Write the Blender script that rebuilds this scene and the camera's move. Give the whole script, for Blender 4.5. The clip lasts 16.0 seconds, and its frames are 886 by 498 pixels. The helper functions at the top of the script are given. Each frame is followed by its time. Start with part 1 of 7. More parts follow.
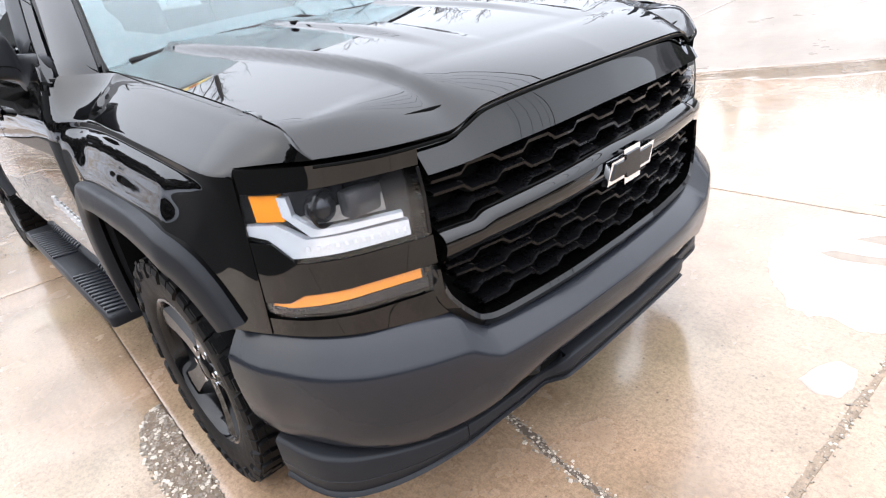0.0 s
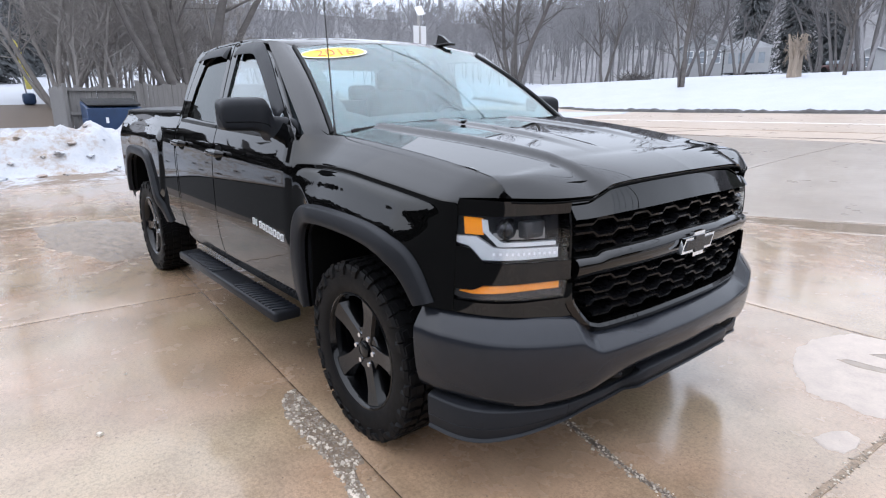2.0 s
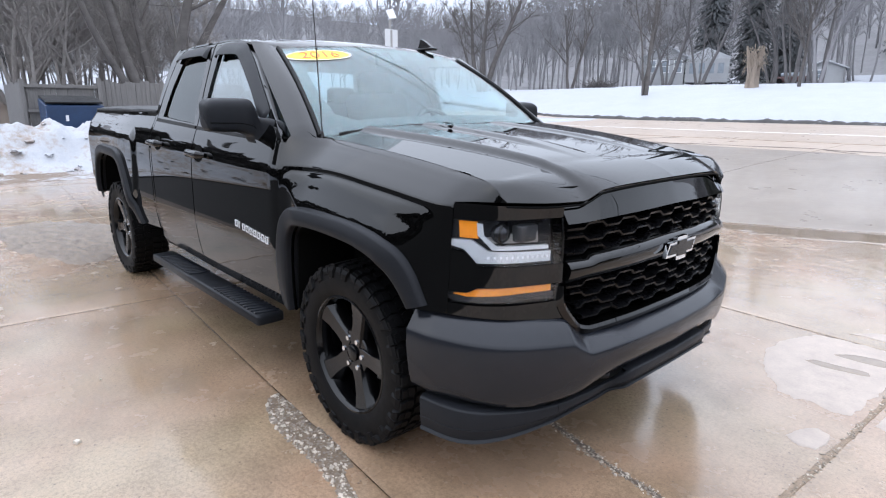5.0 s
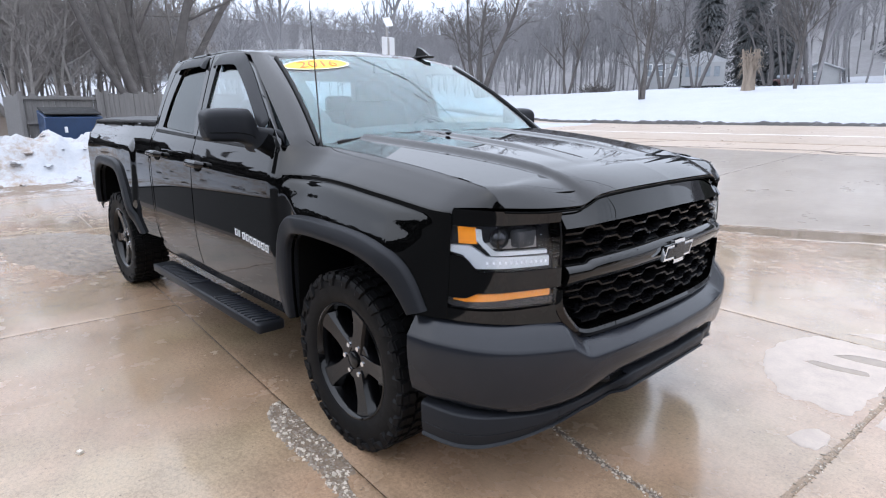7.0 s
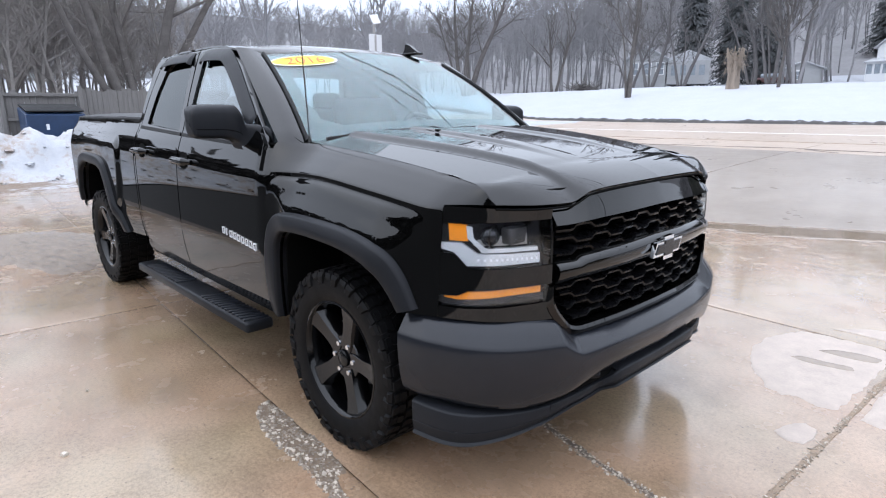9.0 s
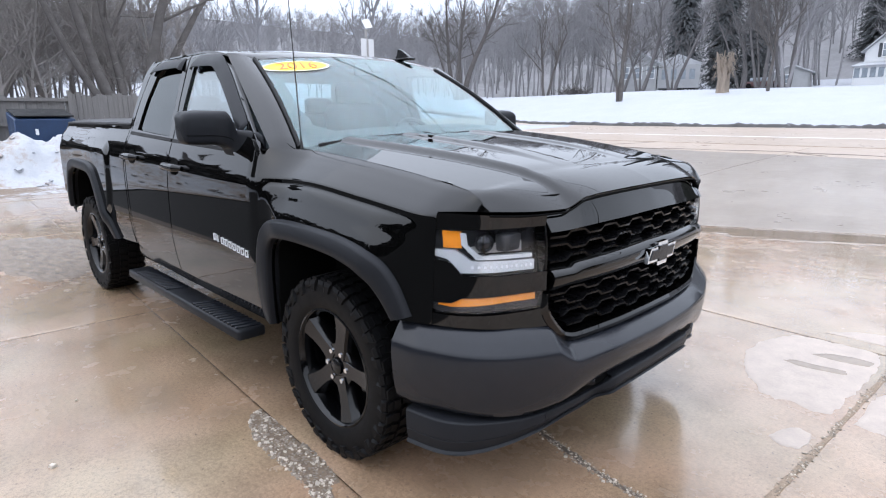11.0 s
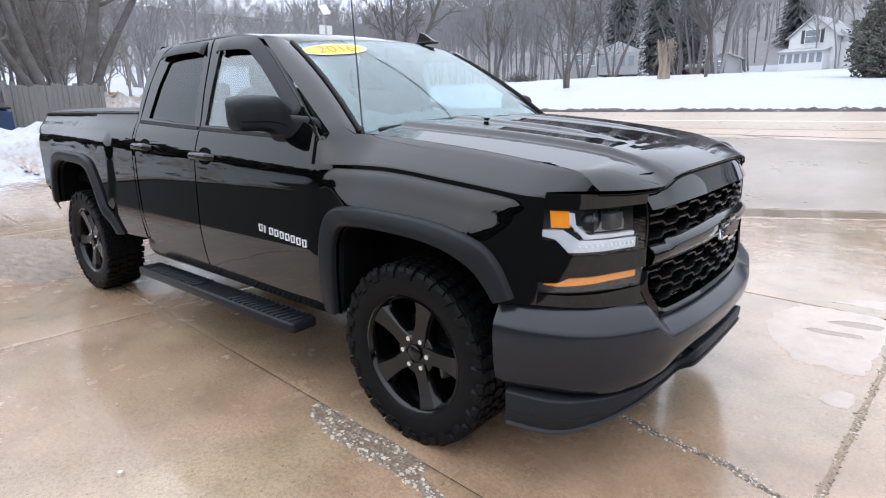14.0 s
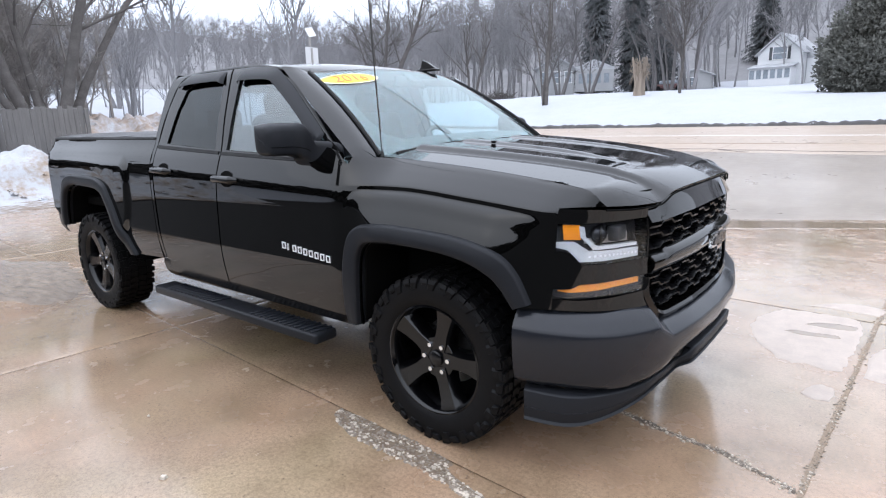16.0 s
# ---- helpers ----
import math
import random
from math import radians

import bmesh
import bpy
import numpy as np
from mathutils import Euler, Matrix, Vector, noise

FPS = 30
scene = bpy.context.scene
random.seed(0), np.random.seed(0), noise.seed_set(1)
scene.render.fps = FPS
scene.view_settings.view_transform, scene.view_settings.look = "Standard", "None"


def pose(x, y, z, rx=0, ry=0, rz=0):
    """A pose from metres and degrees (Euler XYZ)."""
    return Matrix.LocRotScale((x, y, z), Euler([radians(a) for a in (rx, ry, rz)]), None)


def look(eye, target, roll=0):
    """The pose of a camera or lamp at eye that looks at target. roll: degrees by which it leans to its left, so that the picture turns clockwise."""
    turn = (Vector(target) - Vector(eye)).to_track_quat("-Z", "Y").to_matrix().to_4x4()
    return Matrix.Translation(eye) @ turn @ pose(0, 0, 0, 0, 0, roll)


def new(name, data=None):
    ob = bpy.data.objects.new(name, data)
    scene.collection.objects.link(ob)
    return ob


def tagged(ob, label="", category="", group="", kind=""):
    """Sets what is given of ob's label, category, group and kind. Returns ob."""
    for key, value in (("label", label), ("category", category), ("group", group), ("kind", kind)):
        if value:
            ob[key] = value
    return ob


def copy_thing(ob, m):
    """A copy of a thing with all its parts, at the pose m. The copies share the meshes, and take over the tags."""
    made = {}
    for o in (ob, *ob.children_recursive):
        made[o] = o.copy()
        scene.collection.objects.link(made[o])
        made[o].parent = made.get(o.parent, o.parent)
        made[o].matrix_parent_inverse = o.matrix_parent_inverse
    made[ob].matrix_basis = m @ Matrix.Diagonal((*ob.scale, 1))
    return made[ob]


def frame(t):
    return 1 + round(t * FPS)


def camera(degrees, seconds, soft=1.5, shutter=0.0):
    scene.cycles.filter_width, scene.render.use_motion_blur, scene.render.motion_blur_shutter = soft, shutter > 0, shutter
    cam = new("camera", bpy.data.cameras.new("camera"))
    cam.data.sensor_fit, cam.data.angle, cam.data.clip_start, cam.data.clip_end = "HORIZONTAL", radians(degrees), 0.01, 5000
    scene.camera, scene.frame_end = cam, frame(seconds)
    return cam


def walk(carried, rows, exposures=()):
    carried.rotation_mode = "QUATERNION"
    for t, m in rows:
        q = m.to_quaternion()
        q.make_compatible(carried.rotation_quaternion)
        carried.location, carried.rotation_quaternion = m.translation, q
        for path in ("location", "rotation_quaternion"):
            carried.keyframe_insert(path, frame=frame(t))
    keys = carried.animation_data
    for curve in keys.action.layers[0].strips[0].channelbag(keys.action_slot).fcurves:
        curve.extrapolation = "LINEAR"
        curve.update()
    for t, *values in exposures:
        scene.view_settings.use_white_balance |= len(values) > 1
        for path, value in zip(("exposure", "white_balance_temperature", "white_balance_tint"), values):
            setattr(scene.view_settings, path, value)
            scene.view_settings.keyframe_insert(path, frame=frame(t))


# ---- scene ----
# ---- camera ----
cam = camera(74.9, 16.0, 1.15)
PATH = [
    (0, (1.783, -1.418, 1.472), (0.407, -0.244, 0.618), -9.1),
    (0.5, (1.945, -1.704, 1.462), (0.446, -0.56, 0.795), -5.2),
    (1, (2.123, -1.811, 1.475), (0.557, -0.695, 0.925), -2.7),
    (1.5, (2.175, -1.945, 1.479), (0.612, -0.804, 0.974), -1.5),
    (2, (2.105, -2.237, 1.487), (0.596, -1.02, 0.995), -0.7),
    (2.5, (2.073, -2.324, 1.492), (0.606, -1.054, 1.007), -0.2),
    (3, (2.062, -2.325, 1.485), (0.621, -1.026, 0.999), 0.1),
    (3.5, (2.056, -2.326, 1.483), (0.624, -1.017, 0.996), 0.4),
    (4, (2.053, -2.321, 1.49), (0.621, -1.013, 1.0), 0.6),
    (6.5, (2.067, -2.333, 1.493), (0.624, -1.027, 1.032), -0.3),
    (7, (2.069, -2.334, 1.495), (0.629, -1.024, 1.035), -0.4),
    (7.5, (2.067, -2.328, 1.496), (0.635, -1.011, 1.034), -0.3),
    (8, (2.066, -2.333, 1.494), (0.643, -1.007, 1.029), -0.3),
    (8.5, (2.059, -2.329, 1.487), (0.643, -0.995, 1.022), -0.3),
    (9, (2.054, -2.335, 1.49), (0.644, -0.995, 1.023), -0.3),
    (11.5, (2.036, -2.324, 1.498), (0.647, -0.959, 1.043), -0.3),
    (12, (2.03, -2.325, 1.495), (0.651, -0.953, 1.031), -0.2),
    (12.5, (2.002, -2.388, 1.491), (0.636, -1.005, 1.019), -0.4),
    (13, (1.915, -2.451, 1.476), (0.574, -1.047, 0.995), -0.7),
    (13.5, (1.738, -2.523, 1.466), (0.435, -1.087, 0.978), -0.9),
    (14, (1.62, -2.706, 1.478), (0.365, -1.228, 0.985), -1.0),
    (14.5, (1.591, -2.948, 1.499), (0.378, -1.434, 1.014), -0.9),
    (15, (1.614, -3.017, 1.506), (0.415, -1.485, 1.04), -1.0),
    (15.5, (1.632, -2.996, 1.518), (0.433, -1.46, 1.067), -1.3),
    (16, (1.634, -2.985, 1.521), (0.422, -1.456, 1.082), -1.6),
]

# overcast winter daylight: grey-white cloud over the whole sky, a very wide weak sun behind it
EXPOSURES = [(0.0, 0.42, 7000, 10), (0.5, 0.17, 6850, 10), (1.0, -0.09, 6800, 10), (2.0, -0.25, 6650, 10), (3.0, -0.28, 6550, 10), (12.5, -0.25, 6600, 10), (14.5, -0.19, 6750, 10), (16.0, -0.23, 6650, 10)]
walk(cam, [(t, look(eye, target, roll)) for t, eye, target, roll in PATH], EXPOSURES)

world = bpy.data.worlds.new("overcast_sky")
scene.world = world
world.use_nodes = True
wn, wl = world.node_tree.nodes, world.node_tree.links
wn.clear()
w_out = wn.new("ShaderNodeOutputWorld")
w_bg = wn.new("ShaderNodeBackground")
sky = wn.new("ShaderNodeTexSky")
sky.sky_type = "NISHITA"
sky.sun_disc = False
sky.sun_elevation, sky.sun_rotation = radians(35), radians(200)
sky.air_density, sky.dust_density, sky.ozone_density = 1.0, 4.0, 1.0
w_bw = wn.new("ShaderNodeHueSaturation")
w_bw.inputs["Saturation"].default_value = 0.25
w_mix = wn.new("ShaderNodeMixRGB")
w_mix.inputs["Fac"].default_value = 0.85
# cloud layer: an overcast sky is about twice as bright overhead as at the horizon
w_geo = wn.new("ShaderNodeTexCoord")
w_sep = wn.new("ShaderNodeSeparateXYZ")
w_ramp = wn.new("ShaderNodeValToRGB")
w_ramp.color_ramp.elements[0].position, w_ramp.color_ramp.elements[0].color = 0.0, (0.72, 0.75, 0.80, 1)
w_ramp.color_ramp.elements[1].position, w_ramp.color_ramp.elements[1].color = 0.85, (1.68, 1.715, 1.77, 1)
w_mid = w_ramp.color_ramp.elements.new(0.35)
w_mid.color = (0.92, 0.955, 0.98, 1)
w_up = wn.new("ShaderNodeMixRGB")
w_up.blend_type = "MULTIPLY"
w_up.inputs["Fac"].default_value = 1.0
w_up.inputs["Color2"].default_value = (14.9, 16.0, 18.6, 1)
wl.new(w_geo.outputs["Generated"], w_sep.inputs["Vector"])
wl.new(w_sep.outputs["Z"], w_ramp.inputs["Fac"])
wl.new(w_ramp.outputs["Color"], w_up.inputs["Color1"])
wl.new(w_up.outputs["Color"], w_mix.inputs["Color2"])
wl.new(sky.outputs["Color"], w_bw.inputs["Color"])
wl.new(w_bw.outputs["Color"], w_mix.inputs["Color1"])
wl.new(w_mix.outputs["Color"], w_bg.inputs["Color"])
w_bg.inputs["Strength"].default_value = 0.15
wl.new(w_bg.outputs["Background"], w_out.inputs["Surface"])

sun_data = bpy.data.lights.new("sun", "SUN")
sun_data.energy, sun_data.angle, sun_data.color = 0.6, radians(150), (1.0, 0.97, 0.93)
sun = new("sun", sun_data)
sun.matrix_world = look((6, -10, 14), (0, 0, 0))

# ---- materials ----
def node_mat(name):
    m = bpy.data.materials.new(name)
    m.use_nodes = True
    t = m.node_tree
    return m, t, t.nodes["Principled BSDF"]


def ramp(t, src, stops):
    r = t.nodes.new("ShaderNodeValToRGB")
    e = r.color_ramp.elements
    while len(e) < len(stops):
        e.new(0.5)
    for k, (p, c) in enumerate(stops):
        e[k].position = p
        e[k].color = (*c, 1) if len(c) == 3 else c
    t.links.new(src, r.inputs["Fac"])
    return r.outputs["Color"]


def grey(v):
    return (v, v, v)


def noise_tex(t, scale, detail=6.0, rough=0.6, stretch=None, world_space=True):
    g = t.nodes.new("ShaderNodeNewGeometry") if world_space else t.nodes.new("ShaderNodeTexCoord")
    src = g.outputs["Position"] if world_space else g.outputs["Object"]
    if stretch:
        mp = t.nodes.new("ShaderNodeMapping")
        mp.inputs["Scale"].default_value = stretch
        t.links.new(src, mp.inputs["Vector"])
        src = mp.outputs["Vector"]
    n = t.nodes.new("ShaderNodeTexNoise")
    n.inputs["Scale"].default_value, n.inputs["Detail"].default_value = scale, detail
    n.inputs["Roughness"].default_value = rough
    t.links.new(src, n.inputs["Vector"])
    return n.outputs["Fac"]


def mix_col(t, fac, a, b, mode="MIX"):
    m = t.nodes.new("ShaderNodeMixRGB")
    m.blend_type = mode
    for key, v in (("Fac", fac), ("Color1", a), ("Color2", b)):
        if isinstance(v, (int, float)):
            m.inputs[key].default_value = v
        elif isinstance(v, tuple):
            m.inputs[key].default_value = (*v, 1)
        else:
            t.links.new(v, m.inputs[key])
    return m.outputs["Color"]


def bump(t, b, height, strength, dist):
    n = t.nodes.new("ShaderNodeBump")
    n.inputs["Strength"].default_value, n.inputs["Distance"].default_value = strength, dist
    t.links.new(height, n.inputs["Height"])
    t.links.new(n.outputs["Normal"], b.inputs["Normal"])


def surface(name, col, rough=0.5, metal=0.0, var=0.15, scale=8.0, bump_s=0.0, bump_scale=60.0, bump_d=0.002,
            coat=0.0, spec=0.5, rvar=0.1, stretch=None, world_space=True):
    """A material with colour and gloss that vary at two scales, and a fine relief."""
    m, t, b = node_mat(name)
    n1 = noise_tex(t, scale, 5, 0.6, stretch, world_space)
    n2 = noise_tex(t, scale * 9, 4, 0.6, stretch, world_space)
    mixed = mix_col(t, 0.4, n1, n2)
    lo, hi = tuple(c * (1 - var) for c in col), tuple(min(1, c * (1 + var)) for c in col)
    t.links.new(ramp(t, mixed, [(0.3, lo), (0.7, hi)]), b.inputs["Base Color"])
    t.links.new(ramp(t, mixed, [(0.3, grey(max(0.0, rough - rvar))), (0.7, grey(min(1, rough + rvar)))]), b.inputs["Roughness"])
    b.inputs["Metallic"].default_value = metal
    b.inputs["Specular IOR Level"].default_value = spec
    if coat:
        b.inputs["Coat Weight"].default_value, b.inputs["Coat Roughness"].default_value = coat, 0.02
    if bump_s:
        bump(t, b, noise_tex(t, bump_scale, 4, 0.65, stretch, world_space), bump_s, bump_d)
    return m


def paint_mat():
    m, t, b = node_mat("black_gloss_paint")
    spots = noise_tex(t, 260, 2, 0.5)
    film = noise_tex(t, 3.0, 5, 0.6)
    t.links.new(ramp(t, film, [(0.3, grey(0.0008)), (0.75, grey(0.0018))]), b.inputs["Base Color"])
    t.links.new(ramp(t, mix_col(t, 0.5, film, spots), [(0.35, grey(0.012)), (0.7, grey(0.035))]), b.inputs["Roughness"])
    b.inputs["Specular IOR Level"].default_value = 0.46
    return m


def glass_mat(name, tint, gain=1.0, low=0.045):
    """Thin glass: lets light through with its tint, and mirrors more the flatter it is seen."""
    m, t, b = node_mat(name)
    t.nodes.remove(b)
    out = t.nodes["Material Output"]
    tr, gl, mx, lw = (t.nodes.new(k) for k in ("ShaderNodeBsdfTransparent", "ShaderNodeBsdfGlossy", "ShaderNodeMixShader", "ShaderNodeLayerWeight"))
    tr.inputs["Color"].default_value = (*tint, 1)
    gl.inputs["Color"].default_value, gl.inputs["Roughness"].default_value = (0.97, 1.0, 1.0, 1), 0.01
    lw.inputs["Blend"].default_value = 0.5
    pw, mul = t.nodes.new("ShaderNodeMath"), t.nodes.new("ShaderNodeMath")
    pw.operation, mul.operation, mul.use_clamp = "POWER", "MULTIPLY_ADD", True
    pw.inputs[1].default_value = 4.0
    mul.inputs[1].default_value, mul.inputs[2].default_value = gain, low
    t.links.new(lw.outputs["Facing"], pw.inputs[0])
    t.links.new(pw.outputs[0], mul.inputs[0])
    t.links.new(mul.outputs[0], mx.inputs["Fac"])
    t.links.new(tr.outputs["BSDF"], mx.inputs[1])
    t.links.new(gl.outputs["BSDF"], mx.inputs[2])
    t.links.new(mx.outputs["Shader"], out.inputs["Surface"])
    return m


def concrete_mat(name, base, dark, wet=0.5, contrast=1.0, far=False):
    """Wet tan concrete: blotches, brown stains, fine sand, and a film of water that pools in soft patches."""
    m, t, b = node_mat(name)
    big = noise_tex(t, 0.55, 6, 0.62)
    mid = noise_tex(t, 2.3, 7, 0.65)
    fine = noise_tex(t, 55, 5, 0.7)
    grain = noise_tex(t, 150, 4, 0.75)
    info = t.nodes.new("ShaderNodeObjectInfo")
    c = mix_col(t, ramp(t, big, [(0.35, grey(0)), (0.68, grey(1))]), base, dark)
    c = mix_col(t, ramp(t, mid, [(0.45, grey(0)), (0.75, grey(0.72 * contrast))]), c, tuple(v * 0.62 for v in dark))
    c = mix_col(t, 0.45 * contrast, c, ramp(t, fine, [(0.38, grey(0.55)), (0.5, grey(1.0)), (0.63, grey(1.3))]), "MULTIPLY")
    c = mix_col(t, 0.12 if far else 0.34, c, ramp(t, grain, [(0.38, grey(0.40)), (0.47, grey(0.95)), (0.62, grey(1.35))]), "MULTIPLY")
    if not far:
        tint = noise_tex(t, 0.75, 3, 0.55)
        c = mix_col(t, 0.45, c, ramp(t, tint, [(0.36, (0.86, 0.98, 0.86)), (0.5, (1.0, 1.0, 1.0)), (0.64, (1.16, 1.0, 0.98))]), "MULTIPLY")
        g = t.nodes.new("ShaderNodeNewGeometry")
        vor = t.nodes.new("ShaderNodeTexVoronoi")
        vor.inputs["Scale"].default_value = 17
        t.links.new(g.outputs["Position"], vor.inputs["Vector"])
        c = mix_col(t, ramp(t, vor.outputs["Distance"], [(0.05, grey(0.75)), (0.10, grey(0.0))]), c, (0.06, 0.045, 0.035))
    c = mix_col(t, 0.25, c, ramp(t, info.outputs["Random"], [(0.0, grey(0.8)), (1.0, grey(1.15))]), "MULTIPLY")
    t.links.new(c, b.inputs["Base Color"])
    film = mix_col(t, 0.45, noise_tex(t, 0.8, 5, 0.6), noise_tex(t, 4.5, 5, 0.6))
    r = ramp(t, film, [(0.36, grey(0.26 if far else 0.10)), (0.47, grey(0.32 if far else 0.20)), (0.62, grey(0.40 if far else 0.34))])
    t.links.new(r, b.inputs["Roughness"])
    b.inputs["Specular IOR Level"].default_value = 0.3 if far else 0.5
    if wet > 0:
        # the film of water over the slab
        b.inputs["Coat Weight"].default_value = wet
        b.inputs["Coat IOR"].default_value = 1.4
        t.links.new(ramp(t, film, [(0.36, grey(0.03)), (0.5, grey(0.10)), (0.64, grey(0.22))]), b.inputs["Coat Roughness"])
    h = mix_col(t, 0.5, fine, grain)
    n = t.nodes.new("ShaderNodeBump")
    n.inputs["Distance"].default_value = 0.002
    t.links.new(ramp(t, film, [(0.36, grey(0.02 if far else 0.05)), (0.6, grey(0.08 if far else 0.45))]), n.inputs["Strength"])
    t.links.new(h, n.inputs["Height"])
    t.links.new(n.outputs["Normal"], b.inputs["Normal"])
    return m


def snow_mat(name, dirt_lo=0.62, dirt_hi=0.75, dirt=(0.30, 0.22, 0.16), size=1.0):
    m, t, b = node_mat(name)
    n = mix_col(t, 0.4, noise_tex(t, 0.9 * size, 7, 0.65), noise_tex(t, 7.0 * size, 6, 0.65))
    t.links.new(ramp(t, n, [(0.3, (0.315, 0.33, 0.362)), (dirt_lo, (0.39, 0.40, 0.42)), (dirt_hi, dirt)]), b.inputs["Base Color"])
    b.inputs["Roughness"].default_value = 0.7
    bump(t, b, noise_tex(t, 14, 7, 0.7), 0.6, 0.03)
    return m


M = {}
M["paint"] = paint_mat()
M["plastic"] = surface("dark_grey_textured_plastic", (0.0125, 0.0135, 0.0160), 0.40, var=0.12, scale=4, bump_s=0.12, bump_scale=900, bump_d=0.0006, rvar=0.05, spec=0.15)
M["bumper"] = surface("satin_charcoal_bumper", (0.0125, 0.0140, 0.0180), 0.21, spec=0.32, var=0.10, scale=3, bump_s=0.02, bump_scale=500, bump_d=0.0005, rvar=0.04)
M["trim"] = surface("black_trim", (0.003, 0.003, 0.0034), 0.20, var=0.1, rvar=0.06, spec=0.35)
M["slat"] = surface("grille_plastic", (0.0025, 0.0025, 0.003), 0.28, var=0.1, spec=0.22)
M["matte"] = surface("matte_black", (0.006, 0.006, 0.0065), 0.6, var=0.2, spec=0.25)
# near-black for gaps, recesses and the underside: their shade put into the colour
M["dark"] = surface("recess_shade_black", (0.002, 0.002, 0.002), 0.9, var=0.1, spec=0.1)
M["rubber"] = surface("tyre_rubber", (0.003, 0.003, 0.0034), 0.55, spec=0.14, var=0.25, scale=20, bump_s=0.25, bump_scale=220, bump_d=0.001)
M["rim"] = surface("satin_black_wheel", (0.0015, 0.0015, 0.0018), 0.11, var=0.1, rvar=0.03, spec=0.34)
M["chrome"] = surface("bright_chrome", (0.75, 0.76, 0.78), 0.10, 1.0, var=0.04, rvar=0.04)
M["letter"] = surface("bright_satin_silver", (0.72, 0.73, 0.75), 0.35, 0.3, var=0.05)
M["steel"] = surface("grey_steel", (0.35, 0.34, 0.33), 0.4, 1.0, var=0.2)
M["amber"] = surface("amber_lens", (0.85, 0.28, 0.02), 0.12, var=0.12, scale=30, coat=1.0, rvar=0.04)
M["drl"] = surface("clear_daylight_strip", (0.66, 0.68, 0.71), 0.12, 0.25, var=0.1, scale=40, coat=1.0, rvar=0.05)
M["lampgrey"] = surface("lamp_bowl", (0.034, 0.034, 0.038), 0.18, 0.6, var=0.35, scale=14, rvar=0.08)
M["red"] = surface("red_lens", (0.45, 0.02, 0.02), 0.15, var=0.1, coat=1.0)
M["clear"] = glass_mat("clear_lens", (0.95, 0.96, 0.97), 0.8, 0.03)
M["glass"] = glass_mat("windscreen_glass", (0.80, 0.92, 0.93), 0.48, 0.055)
M["sideglass"] = glass_mat("side_window_glass", (0.72, 0.77, 0.79), 0.8, 0.09)
M["darkglass"] = glass_mat("tinted_window_glass", (0.15, 0.165, 0.18), 0.6, 0.028)
M["seat"] = surface("grey_seat_cloth", (0.075, 0.075, 0.08), 0.85, var=0.15, scale=30, bump_s=0.3, bump_scale=300)
M["dash"] = surface("dark_dashboard", (0.03, 0.03, 0.033), 0.6, var=0.15, bump_s=0.15, bump_scale=400)
M["cover"] = surface("black_vinyl_cover", (0.022, 0.022, 0.024), 0.45, var=0.2, scale=6, bump_s=0.2, bump_scale=120)
M["yellow"] = surface("yellow_sticker", (0.85, 0.60, 0.01), 0.35, var=0.04)
M["orange"] = surface("orange_ink", (0.62, 0.14, 0.02), 0.4, var=0.04)
M["white"] = surface("white_paint", (0.78, 0.78, 0.77), 0.6, var=0.06, scale=2)
M["concrete"] = concrete_mat("wet_tan_concrete", (0.345, 0.246, 0.168), (0.260, 0.174, 0.108), 0.60)
M["apron"] = concrete_mat("wet_grey_concrete", (0.285, 0.238, 0.196), (0.235, 0.192, 0.156), 0.3, 0.45, True)
M["road"] = concrete_mat("pale_road_concrete", (0.395, 0.309, 0.242), (0.365, 0.286, 0.221), 0.0, 0.12, True)
M["joint"] = surface("joint_dirt", (0.085, 0.062, 0.045), 0.7, var=0.5, scale=30, bump_s=0.6, bump_scale=150, bump_d=0.004)
M["asphalt"] = surface("damp_dark_asphalt", (0.036, 0.035, 0.034), 0.85, spec=0.12, var=0.25, scale=2, bump_s=0.5, bump_scale=90, bump_d=0.004)
M["patch"] = surface("pale_scaled_concrete", (0.405, 0.343, 0.297), 0.60, spec=0.3, var=0.20, scale=9, bump_s=0.5, bump_scale=140, bump_d=0.003)
M["gravelbed"] = surface("dark_gravel_bed", (0.165, 0.125, 0.092), 0.75, spec=0.15, var=0.5, scale=40, bump_s=0.8, bump_scale=120, bump_d=0.006)
M["stone"] = surface("pale_aggregate_stone", (0.48, 0.42, 0.35), 0.45, var=0.45, scale=25)
M["dirt"] = surface("damp_joint_dirt", (0.25, 0.190, 0.140), 0.7, spec=0.15, var=0.5, scale=30, bump_s=0.8, bump_scale=120, bump_d=0.006)
M["dullstone"] = surface("dull_brown_aggregate", (0.20, 0.165, 0.13), 0.45, var=0.6, scale=25)
M["ripples"] = surface("thawing_rippled_water", (0.23, 0.185, 0.145), 0.05, var=0.45, scale=5, rvar=0.03, bump_s=0.35, bump_scale=9, bump_d=0.02, stretch=(1.0, 2.6, 1.0))
M["puddle"] = surface("standing_water_on_concrete", (0.23, 0.178, 0.132), 0.05, var=0.25, scale=2, rvar=0.02)
M["snow"] = snow_mat("old_snow", 0.48, 0.62, (0.27, 0.205, 0.15))
M["lawn"] = snow_mat("clean_snow", 0.86, 0.97, (0.40, 0.34, 0.27))
M["slush"] = snow_mat("dirty_snow", 0.43, 0.53, (0.16, 0.115, 0.08))
M["ridge"] = snow_mat("roadside_black_snow", 0.30, 0.43, (0.030, 0.027, 0.025), 3.0)
M["grimy"] = snow_mat("grimy_brown_snow", 0.38, 0.58, (0.27, 0.205, 0.16))
